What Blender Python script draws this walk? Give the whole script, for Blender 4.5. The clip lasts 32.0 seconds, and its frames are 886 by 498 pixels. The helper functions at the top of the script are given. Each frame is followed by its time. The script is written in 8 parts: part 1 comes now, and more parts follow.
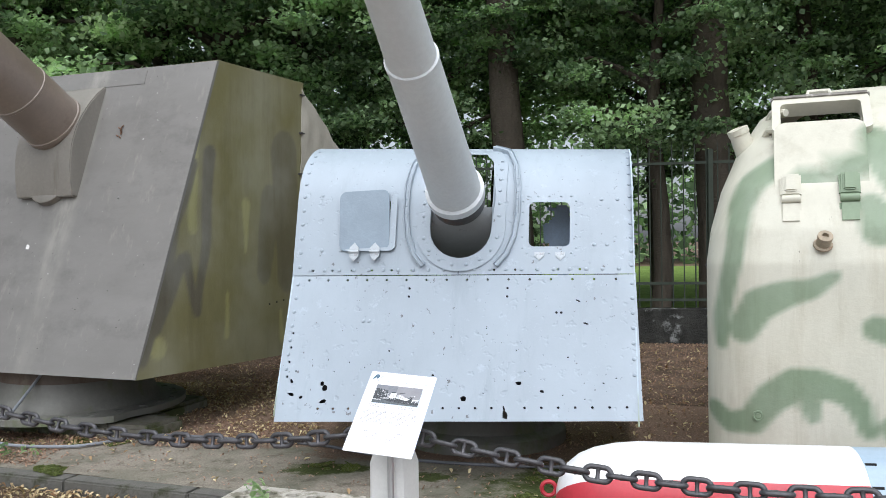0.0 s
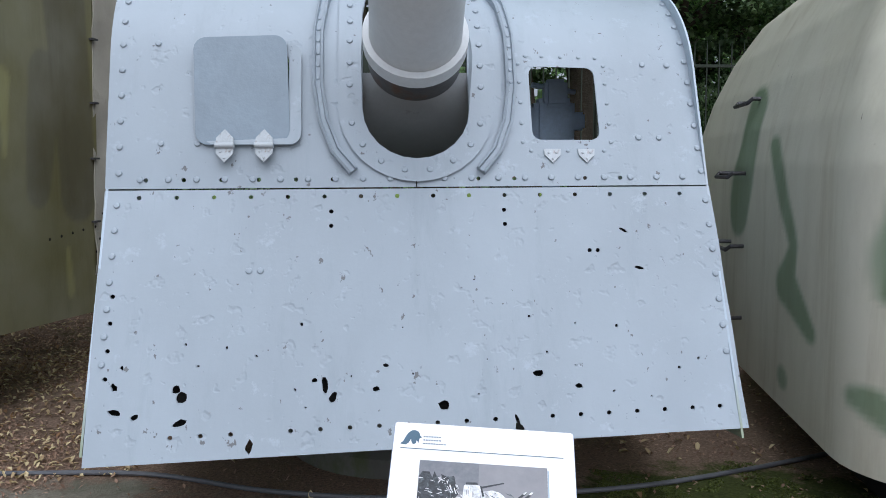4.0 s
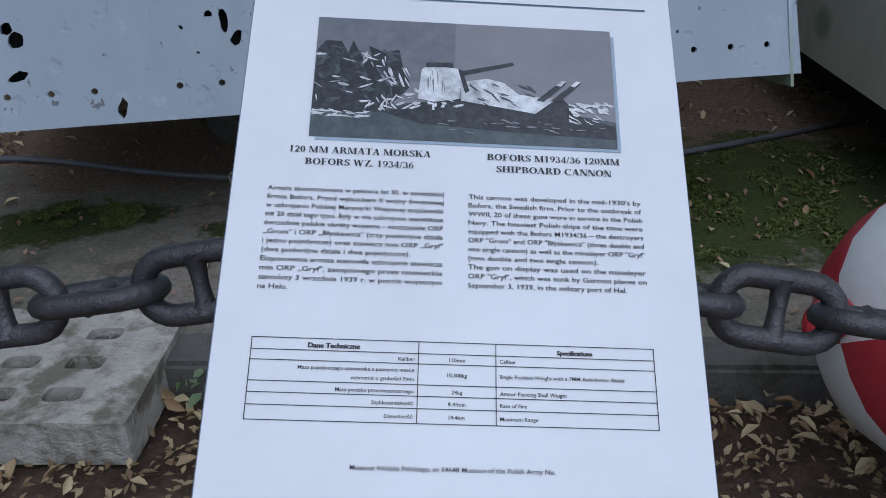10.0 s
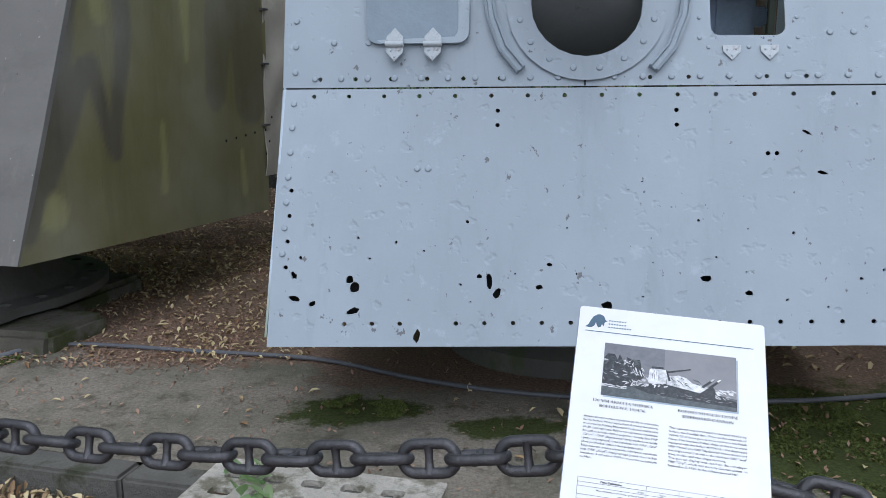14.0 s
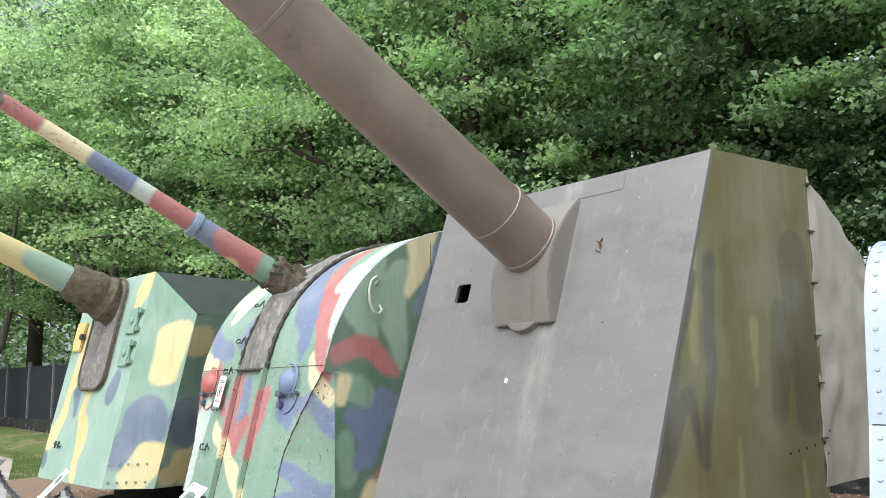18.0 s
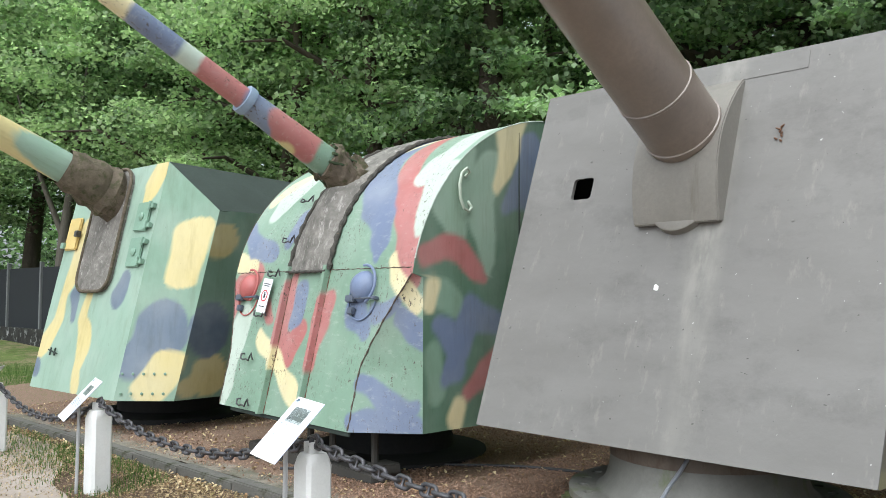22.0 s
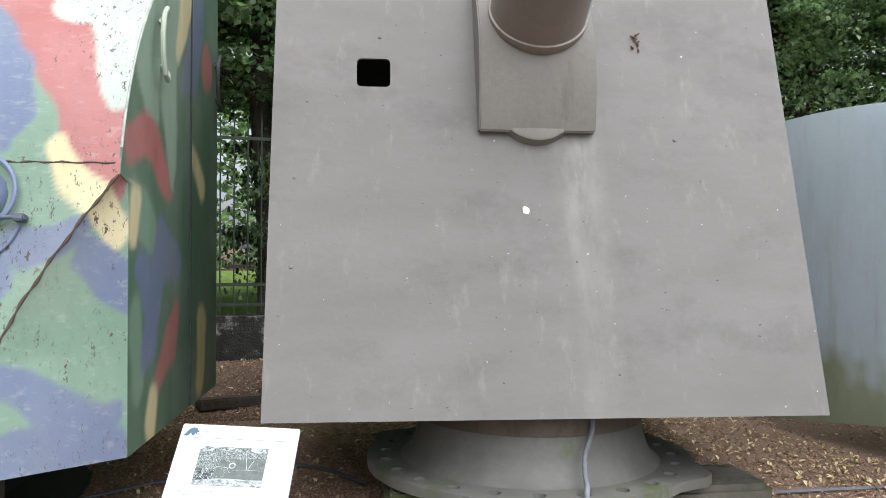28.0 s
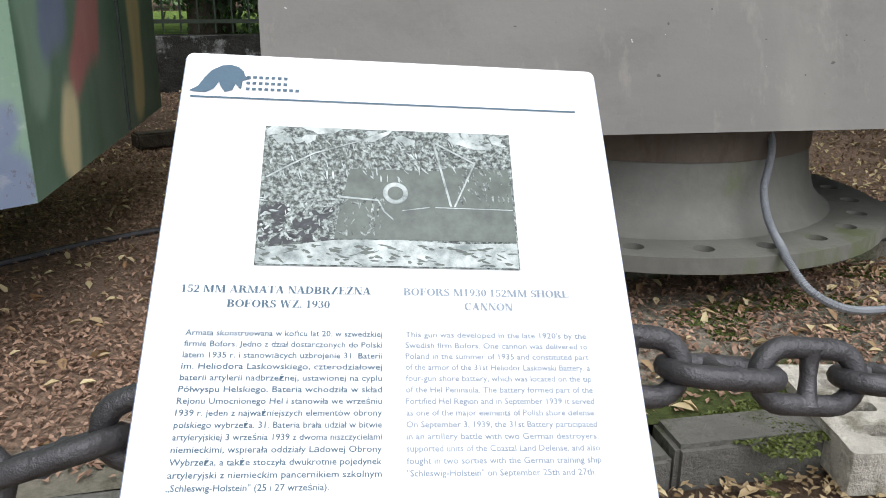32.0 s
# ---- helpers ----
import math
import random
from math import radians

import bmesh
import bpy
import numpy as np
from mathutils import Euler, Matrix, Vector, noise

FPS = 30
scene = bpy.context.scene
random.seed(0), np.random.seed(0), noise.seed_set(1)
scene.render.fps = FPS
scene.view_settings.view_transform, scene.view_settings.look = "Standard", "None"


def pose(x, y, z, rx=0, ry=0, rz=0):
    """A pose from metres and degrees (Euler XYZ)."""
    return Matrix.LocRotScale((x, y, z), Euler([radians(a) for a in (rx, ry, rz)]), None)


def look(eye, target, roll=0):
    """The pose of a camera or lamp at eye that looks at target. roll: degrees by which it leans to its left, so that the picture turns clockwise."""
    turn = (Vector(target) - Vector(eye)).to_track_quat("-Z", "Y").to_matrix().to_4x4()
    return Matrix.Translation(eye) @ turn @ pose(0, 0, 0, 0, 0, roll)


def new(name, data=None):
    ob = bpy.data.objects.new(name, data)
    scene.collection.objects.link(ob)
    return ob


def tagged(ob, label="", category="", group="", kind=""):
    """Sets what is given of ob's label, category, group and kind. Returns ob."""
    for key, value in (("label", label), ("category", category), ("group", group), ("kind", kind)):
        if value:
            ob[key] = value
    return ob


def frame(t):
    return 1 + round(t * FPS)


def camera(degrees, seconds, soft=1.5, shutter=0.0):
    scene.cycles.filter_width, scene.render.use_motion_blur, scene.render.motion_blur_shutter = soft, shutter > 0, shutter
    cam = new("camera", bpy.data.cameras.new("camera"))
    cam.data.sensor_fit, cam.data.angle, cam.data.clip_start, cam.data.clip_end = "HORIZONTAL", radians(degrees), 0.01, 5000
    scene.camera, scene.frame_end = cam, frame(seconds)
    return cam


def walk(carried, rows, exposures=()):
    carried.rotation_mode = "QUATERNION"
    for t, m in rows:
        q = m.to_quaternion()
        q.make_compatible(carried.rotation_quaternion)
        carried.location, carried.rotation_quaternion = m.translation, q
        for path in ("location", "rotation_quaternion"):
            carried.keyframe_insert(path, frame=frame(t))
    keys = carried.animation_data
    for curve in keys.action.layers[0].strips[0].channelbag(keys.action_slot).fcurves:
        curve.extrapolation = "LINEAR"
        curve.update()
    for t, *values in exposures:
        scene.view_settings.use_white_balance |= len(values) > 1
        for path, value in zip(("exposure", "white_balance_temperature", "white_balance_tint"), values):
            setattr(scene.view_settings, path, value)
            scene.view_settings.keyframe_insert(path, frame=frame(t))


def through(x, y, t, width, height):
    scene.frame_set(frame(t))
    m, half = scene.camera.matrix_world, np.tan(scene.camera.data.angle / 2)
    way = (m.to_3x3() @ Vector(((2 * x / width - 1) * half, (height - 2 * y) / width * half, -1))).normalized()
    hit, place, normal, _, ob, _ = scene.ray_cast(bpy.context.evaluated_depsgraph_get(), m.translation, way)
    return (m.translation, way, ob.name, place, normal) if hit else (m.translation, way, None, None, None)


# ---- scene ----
cam = camera(57.9, 32.0, 0.5)
PATH = [
    (0, (0.1, -0.067, 1.545), (0.1, 1.933, 1.532), -0.8),
    (0.5, (-0.074, 0.145, 1.514), (-0.026, 2.144, 1.468), -1.0),
    (1, (-0.217, 0.373, 1.513), (-0.102, 2.367, 1.412), -1.4),
    (1.5, (-0.322, 0.68, 1.497), (-0.144, 2.668, 1.363), -1.4),
    (2, (-0.344, 0.947, 1.493), (-0.134, 2.931, 1.351), -1.1),
    (2.5, (-0.481, 1.251, 1.473), (-0.189, 3.224, 1.327), -1.2),
    (4.5, (-0.469, 2.383, 1.375), (0.113, 4.277, 1.105), -0.2),
    (5, (-0.394, 2.541, 1.312), (0.25, 4.39, 0.904), -0.1),
    (5.5, (-0.33, 2.674, 1.206), (0.338, 4.483, 0.676), 0.1),
    (6, (-0.307, 2.761, 1.119), (0.346, 4.549, 0.504), -0.1),
    (6.5, (-0.289, 2.803, 1.079), (0.333, 4.575, 0.39), -0.3),
    (7, (-0.281, 2.805, 1.074), (0.32, 4.563, 0.334), -0.3),
    (7.5, (-0.282, 2.809, 1.066), (0.307, 4.555, 0.289), -0.4),
    (8, (-0.289, 2.817, 1.06), (0.291, 4.554, 0.254), -0.3),
    (8.5, (-0.291, 2.82, 1.055), (0.281, 4.549, 0.229), -0.3),
    (9, (-0.293, 2.821, 1.052), (0.274, 4.543, 0.207), -0.3),
    (9.5, (-0.292, 2.817, 1.05), (0.264, 4.531, 0.181), -0.4),
    (10, (-0.285, 2.813, 1.048), (0.262, 4.516, 0.153), -0.6),
    (10.5, (-0.288, 2.814, 1.043), (0.253, 4.508, 0.126), -0.7),
    (11, (-0.299, 2.809, 1.051), (0.238, 4.5, 0.127), -0.9),
    (11.5, (-0.319, 2.778, 1.078), (0.217, 4.476, 0.168), -1.1),
    (12, (-0.36, 2.706, 1.131), (0.19, 4.416, 0.253), -1.0),
    (12.5, (-0.429, 2.597, 1.2), (0.137, 4.337, 0.392), -0.8),
    (13, (-0.483, 2.492, 1.268), (0.057, 4.29, 0.577), -0.4),
    (13.5, (-0.509, 2.322, 1.315), (-0.084, 4.192, 0.746), -0.0),
    (14, (-0.556, 2.153, 1.366), (-0.399, 4.105, 0.957), -0.5),
    (14.5, (-0.611, 2.011, 1.394), (-0.761, 3.995, 1.19), -0.8),
    (15, (-0.661, 1.776, 1.445), (-1.081, 3.731, 1.421), -1.1),
    (15.5, (-0.671, 1.599, 1.477), (-1.29, 3.498, 1.576), -0.6),
    (17.5, (-0.711, 1.115, 1.589), (-1.608, 2.89, 1.799), -1.3),
    (18, (-0.732, 1.062, 1.611), (-1.706, 2.781, 1.924), -1.4),
    (18.5, (-0.744, 1.061, 1.633), (-1.782, 2.734, 1.986), -1.4),
    (19, (-0.786, 1.025, 1.629), (-1.887, 2.659, 1.971), -1.2),
    (19.5, (-0.864, 1.046, 1.602), (-2.03, 2.645, 1.892), -1.0),
    (20, (-1.053, 1.178, 1.566), (-2.269, 2.748, 1.802), -0.8),
    (20.5, (-1.311, 1.265, 1.52), (-2.507, 2.854, 1.728), -0.5),
    (21, (-1.651, 1.222, 1.514), (-2.76, 2.876, 1.696), -0.7),
    (21.5, (-1.976, 1.255, 1.495), (-2.971, 2.985, 1.638), -0.4),
    (22, (-2.331, 1.305, 1.523), (-3.192, 3.107, 1.635), 0.1),
    (22.5, (-2.777, 1.227, 1.514), (-3.429, 3.116, 1.589), -0.1),
    (23, (-3.092, 1.279, 1.468), (-3.614, 3.21, 1.516), 0.3),
    (23.5, (-3.396, 1.34, 1.455), (-3.712, 3.314, 1.505), 0.7),
    (24, (-3.685, 1.372, 1.445), (-3.772, 3.37, 1.478), 1.0),
    (24.5, (-3.979, 1.434, 1.451), (-3.921, 3.433, 1.458), 0.8),
    (25, (-4.221, 1.678, 1.428), (-4.069, 3.672, 1.441), 0.5),
    (25.5, (-4.399, 1.857, 1.439), (-4.138, 3.84, 1.45), 0.2),
    (27.5, (-5.176, 2.791, 1.388), (-4.524, 4.681, 1.369), 0.3),
    (28, (-5.433, 3.081, 1.372), (-4.561, 4.881, 1.371), 0.3),
    (28.5, (-5.489, 3.383, 1.348), (-4.51, 5.127, 1.386), -0.4),
    (29, (-5.565, 3.667, 1.351), (-4.504, 5.363, 1.355), 0.2),
    (29.5, (-5.622, 3.952, 1.295), (-4.481, 5.591, 1.19), -0.2),
    (30, (-5.591, 4.15, 1.257), (-4.4, 5.741, 1.029), 0.2),
    (30.5, (-5.433, 4.364, 1.193), (-4.27, 5.958, 0.865), 0.6),
    (31, (-5.329, 4.501, 1.106), (-4.24, 6.121, 0.673), 1.3),
    (31.5, (-5.292, 4.582, 1.011), (-4.264, 6.216, 0.49), 0.9),
    (32, (-5.279, 4.616, 0.961), (-4.296, 6.25, 0.358), 0.5),
]
EXPOSURES = [(0, 0.0, 5900, 10), (2.5, -0.15, 5800, 10), (4.5, -0.55, 5600, 12), (5, -0.7, 5500, 13), (6, -1.2, 5200, 13), (9, -1.4, 5200, 11), (12, -1.2, 5150, 13), (13.5, -0.75, 5400, 10), (15, -0.4, 5800, 11), (15.5, -0.05, 5900, 10), (17.5, 0.5, 5900, 10), (20, 0.35, 5900, 9), (22, 0.3, 5900, 7), (25, 0.3, 5950, 8), (28, 0.25, 6000, 11), (29, 0.17, 6050, 11), (30, -0.2, 6100, 12), (32, -0.15, 6100, 10)]
walk(cam, [(t, look(eye, target, roll)) for t, eye, target, roll in PATH], EXPOSURES)

# ---- world, sun ----
world = bpy.data.worlds.new("sky")
scene.world = world
world.use_nodes = True
wn = world.node_tree
sky = wn.nodes.new("ShaderNodeTexSky")
sky.sky_type = "NISHITA"
sky.sun_disc = False
sky.sun_elevation, sky.sun_rotation = radians(59), radians(182)
sky.dust_density, sky.air_density = 3.0, 1.0
haze = wn.nodes.new("ShaderNodeHueSaturation")
haze.inputs["Saturation"].default_value = 0.22
wn.links.new(sky.outputs[0], haze.inputs["Color"])
wn.links.new(haze.outputs[0], wn.nodes["Background"].inputs[0])
wn.nodes["Background"].inputs[1].default_value = 0.15
sun_data = bpy.data.lights.new("sun", "SUN")
sun_data.energy, sun_data.angle, sun_data.color = 3.4, radians(90), (1.0, 0.95, 0.88)
sun = new("sun", sun_data)
sun.matrix_world = look((-0.4, -15, 26), (0, 0, 0))


# ---- materials ----
def ramp(nt, src, stops):
    n = nt.nodes.new("ShaderNodeValToRGB")
    el = n.color_ramp.elements
    while len(el) < len(stops):
        el.new(0.5)
    for e, (p, c) in zip(el, stops):
        e.position, e.color = p, (c if len(c) == 4 else (*c, 1))
    nt.links.new(src, n.inputs[0])
    return n.outputs[0]


def tex(nt, scale, detail=6.0, rough=0.6, stretch=None, coord="Object"):
    tc = nt.nodes.new("ShaderNodeTexCoord")
    mp = nt.nodes.new("ShaderNodeMapping")
    if stretch:
        mp.inputs["Scale"].default_value = stretch
    nt.links.new(tc.outputs[coord], mp.inputs[0])
    n = nt.nodes.new("ShaderNodeTexNoise")
    n.inputs["Scale"].default_value, n.inputs["Detail"].default_value, n.inputs["Roughness"].default_value = scale, detail, rough
    nt.links.new(mp.outputs[0], n.inputs["Vector"])
    return n.outputs["Fac"]


def mix(nt, fac, a, b, mode="MIX"):
    n = nt.nodes.new("ShaderNodeMix")
    n.data_type, n.blend_type = "RGBA", mode
    for sock, v in ((n.inputs[0], fac), (n.inputs[6], a), (n.inputs[7], b)):
        if isinstance(v, (int, float)):
            sock.default_value = v
        elif isinstance(v, tuple):
            sock.default_value = v if len(v) == 4 else (*v, 1)
        else:
            nt.links.new(v, sock)
    return n.outputs[2]


def bumped(nt, bsdf, height, strength, distance):
    b = nt.nodes.new("ShaderNodeBump")
    b.inputs["Strength"].default_value, b.inputs["Distance"].default_value = strength, distance
    nt.links.new(height, b.inputs["Height"])
    nt.links.new(b.outputs[0], bsdf.inputs["Normal"])


def material(name):
    m = bpy.data.materials.new(name)
    m.use_nodes = True
    return m, m.node_tree, m.node_tree.nodes["Principled BSDF"]


def surface(name, c, rough=0.6, metal=0.0, var=0.25, scale=3.0, fine=60.0, bump=0.15, stain=None, stain_at=0.62, stain_scale=2.2,
            stretch=None, stain_stretch=None, coord="Object", spec=0.5, dist=0.01):
    """Colour with variation at two scales, an optional stain colour, and fine relief."""
    m, nt, b = material(name)
    big, small = tex(nt, scale, 5, 0.6, stretch, coord), tex(nt, fine, 4, 0.7, None, coord)
    lo, hi = tuple(v * (1 - var) for v in c), tuple(min(1, v * (1 + var)) for v in c)
    col = ramp(nt, big, [(0.3, lo), (0.7, hi)])
    col = mix(nt, ramp(nt, small, [(0.35, (0.0,) * 3), (0.72, (min(0.8, 0.2 + var * 1.6),) * 3)]), col, tuple(v * 0.75 for v in c))
    if stain:
        s = tex(nt, stain_scale, 8, 0.68, stain_stretch, coord)
        col = mix(nt, ramp(nt, s, [(stain_at, (0, 0, 0)), (stain_at + 0.12, (0.85,) * 3)]), col, stain)
    nt.links.new(col, b.inputs["Base Color"])
    b.inputs["Roughness"].default_value, b.inputs["Metallic"].default_value = rough, metal
    b.inputs["Specular IOR Level"].default_value = spec if rough < 0.8 else min(spec, 0.2)
    nt.links.new(ramp(nt, big, [(0.2, (max(0.05, rough - 0.12),) * 3), (0.8, (min(1, rough + 0.12),) * 3)]), b.inputs["Roughness"])
    bumped(nt, b, small, bump, dist)
    return m


def painted(name, rough=0.55, chips=True):
    """Camouflage paint: colours kept per vertex, with chips, grime and streaks."""
    m, nt, b = material(name)
    at = nt.nodes.new("ShaderNodeVertexColor")
    at.layer_name = "paint"
    grime = tex(nt, 5, 8, 0.7, (1, 1, 0.35))
    col = mix(nt, ramp(nt, grime, [(0.45, (0, 0, 0)), (0.85, (0.4,) * 3)]), at.outputs[0], (0.5, 0.48, 0.42), "MULTIPLY")
    fade = tex(nt, 1.6, 4, 0.5)
    col = mix(nt, ramp(nt, fade, [(0.4, (0, 0, 0)), (0.8, (0.22,) * 3)]), col, (0.6, 0.62, 0.58))
    if not chips:
        crack = tex(nt, 15, 4, 0.75, (3.0, 3.0, 0.3))
        col = mix(nt, ramp(nt, crack, [(0.70, (0, 0, 0)), (0.73, (0.8,) * 3)]), col, (0.10, 0.085, 0.065))
        stain = tex(nt, 3, 7, 0.7, (2.0, 2.0, 0.2))
        col = mix(nt, ramp(nt, stain, [(0.52, (0, 0, 0)), (0.75, (0.45,) * 3)]), col, (0.55, 0.50, 0.40), "MULTIPLY")
    if chips:
        strokes = tex(nt, 16, 5, 0.75, (0.5, 1, 1.4))
        col = mix(nt, ramp(nt, strokes, [(0.55, (0, 0, 0)), (0.75, (0.28,) * 3)]), col, (0.6, 0.62, 0.58))
        ch = tex(nt, 30, 4, 0.8, (1.5, 1, 0.7))
        area = tex(nt, 2.3, 4, 0.6)
        both = nt.nodes.new("ShaderNodeMath")
        both.operation = "MULTIPLY"
        nt.links.new(ramp(nt, ch, [(0.585, (0, 0, 0)), (0.62, (1, 1, 1))]), both.inputs[0])
        nt.links.new(ramp(nt, area, [(0.44, (0, 0, 0)), (0.56, (1, 1, 1))]), both.inputs[1])
        col = mix(nt, both.outputs[0], col, (0.09, 0.075, 0.06))
    nt.links.new(col, b.inputs["Base Color"])
    b.inputs["Roughness"].default_value = rough
    bumped(nt, b, tex(nt, 30, 6, 0.7), 0.18, 0.01)
    return m


def leafy(name, c1, c2, through=0.45, patch=0.0):
    m, nt, b = material(name)
    g = nt.nodes.new("ShaderNodeNewGeometry")
    col = ramp(nt, g.outputs["Random Per Island"], [(0.0, c1), (1.0, c2)])
    # Broad noise varies clump tone: darker like shaded leaves, brighter like lit ones.
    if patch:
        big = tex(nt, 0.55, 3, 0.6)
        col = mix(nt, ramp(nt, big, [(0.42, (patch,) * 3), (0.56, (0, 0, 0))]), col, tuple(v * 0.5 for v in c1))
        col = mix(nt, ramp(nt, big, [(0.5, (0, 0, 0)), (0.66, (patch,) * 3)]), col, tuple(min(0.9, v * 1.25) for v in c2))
    nt.links.new(col, b.inputs["Base Color"])
    b.inputs["Roughness"].default_value = 0.45
    b.inputs["Specular IOR Level"].default_value = 0.22
    tr = nt.nodes.new("ShaderNodeBsdfTranslucent")
    nt.links.new(mix(nt, 1.0, col, (1.0, 1.12, 0.78), "MULTIPLY"), tr.inputs[0])
    ms = nt.nodes.new("ShaderNodeMixShader")
    ms.inputs[0].default_value = through
    nt.links.new(b.outputs[0], ms.inputs[1])
    nt.links.new(tr.outputs[0], ms.inputs[2])
    nt.links.new(ms.outputs[0], nt.nodes["Material Output"].inputs[0])
    return m




def battered_paint(name, c):
    """Old ship's paint: soft dents, small nicks, dark specks, pale scuffs and faint runs."""
    m, nt, b = material(name)
    col = ramp(nt, tex(nt, 1.5, 6, 0.6, (1, 1, 0.5)), [(0.3, tuple(v * 0.86 for v in c)), (0.7, tuple(v * 1.06 for v in c))])
    col = mix(nt, ramp(nt, tex(nt, 3.5, 7, 0.7, (2.2, 1, 0.18)), [(0.54, (0, 0, 0)), (0.72, (0.45,) * 3)]), col, tuple(v * k for v, k in zip(c, (0.72, 0.74, 0.74))))
    col = mix(nt, ramp(nt, tex(nt, 9, 6, 0.75), [(0.60, (0, 0, 0)), (0.68, (0.5,) * 3)]), col, tuple(min(1, v * 1.22) for v in c))
    col = mix(nt, ramp(nt, tex(nt, 24, 3, 0.7, (1, 1, 0.7)), [(0.675, (0, 0, 0)), (0.71, (0.85,) * 3)]), col, (0.11, 0.11, 0.11))
    col = mix(nt, ramp(nt, tex(nt, 5, 8, 0.8), [(0.69, (0, 0, 0)), (0.77, (0.7,) * 3)]), col, (0.23, 0.15, 0.09))
    nt.links.new(col, b.inputs["Base Color"])
    b.inputs["Roughness"].default_value = 0.48
    dents = ramp(nt, tex(nt, 19, 2, 0.45), [(0.26, (0, 0, 0)), (0.36, (1, 1, 1))])
    wave = tex(nt, 3.2, 3, 0.5)
    h = mix(nt, 0.35, dents, wave)
    bumped(nt, b, mix(nt, 0.12, h, tex(nt, 60, 5, 0.7)), 0.34, 0.012)
    return m


M_BLUE = battered_paint("blue_grey_paint", (0.355, 0.412, 0.468))
M_HATCH = surface("slate_paint", (0.24, 0.30, 0.36), 0.45, 0, 0.1, 4, 14, 0.3, (0.17, 0.20, 0.23), 0.66, 12)
M_BARREL_D = surface("light_grey_barrel_paint", (0.61, 0.64, 0.655), 0.5, 0, 0.08, 2, 40, 0.1, (0.24, 0.23, 0.21), 0.7, 6)
M_CSIDE = surface("olive_streaked_paint", (0.18, 0.165, 0.105), 0.6, 0, 0.35, 1.8, 40, 0.12, (0.29, 0.28, 0.10), 0.55, 1.6, (1, 1.5, 0.3), (1, 2.2, 0.16))


def streaked_plate(name):
    """Brown-grey plate paint: brushed smears, dark scuffs, a pale run under the mantlet, specks."""
    m, nt, b = material(name)
    col = ramp(nt, tex(nt, 1.4, 6, 0.65, (0.7, 1, 1.7)), [(0.25, (0.145, 0.139, 0.128)), (0.75, (0.195, 0.189, 0.177))])
    col = mix(nt, ramp(nt, tex(nt, 2.2, 9, 0.74, (0.8, 1, 1.2)), [(0.51, (0, 0, 0)), (0.70, (0.6,) * 3)]), col, (0.10, 0.095, 0.088))
    col = mix(nt, ramp(nt, tex(nt, 7, 5, 0.7, (1.6, 1, 0.5)), [(0.58, (0, 0, 0)), (0.72, (0.35,) * 3)]), col, (0.30, 0.285, 0.25))
    tc = nt.nodes.new("ShaderNodeTexCoord")
    xyz = nt.nodes.new("ShaderNodeSeparateXYZ")
    nt.links.new(tc.outputs["Object"], xyz.inputs[0])

    def band(sock, c, w):
        a = nt.nodes.new("ShaderNodeMath")
        a.operation, a.inputs[1].default_value = "SUBTRACT", c
        nt.links.new(sock, a.inputs[0])
        q = nt.nodes.new("ShaderNodeMath")
        q.operation = "ABSOLUTE"
        nt.links.new(a.outputs[0], q.inputs[0])
        r = nt.nodes.new("ShaderNodeMapRange")
        r.inputs[1].default_value, r.inputs[2].default_value, r.inputs[3].default_value, r.inputs[4].default_value = w * 0.2, w, 1.0, 0.0
        nt.links.new(q.outputs[0], r.inputs[0])
        return r.outputs[0]

    run = nt.nodes.new("ShaderNodeMath")
    run.operation = "MULTIPLY"
    nt.links.new(band(xyz.outputs[0], 0.22, 0.16), run.inputs[0])
    nt.links.new(ramp(nt, tex(nt, 9, 4, 0.6, (1.2, 1, 0.12)), [(0.35, (0.1,) * 3), (0.65, (0.75,) * 3)]), run.inputs[1])
    low = nt.nodes.new("ShaderNodeMapRange")
    low.inputs[1].default_value, low.inputs[2].default_value, low.inputs[3].default_value, low.inputs[4].default_value = 0.9, 2.0, 0.25, 0.9
    nt.links.new(xyz.outputs[2], low.inputs[0])
    both = nt.nodes.new("ShaderNodeMath")
    both.operation = "MULTIPLY"
    nt.links.new(run.outputs[0], both.inputs[0])
    nt.links.new(low.outputs[0], both.inputs[1])
    col = mix(nt, both.outputs[0], col, (0.33, 0.32, 0.28))
    col = mix(nt, ramp(nt, tex(nt, 38, 2, 0.5), [(0.765, (0, 0, 0)), (0.78, (1, 1, 1))]), col, (0.45, 0.44, 0.42))
    col = mix(nt, ramp(nt, tex(nt, 26, 2, 0.5, (1, 1, 1.4)), [(0.745, (0, 0, 0)), (0.76, (0.8,) * 3)]), col, (0.05, 0.048, 0.04))
    nt.links.new(col, b.inputs["Base Color"])
    b.inputs["Roughness"].default_value = 0.6
    bumped(nt, b, tex(nt, 30, 6, 0.7), 0.14, 0.01)
    return m


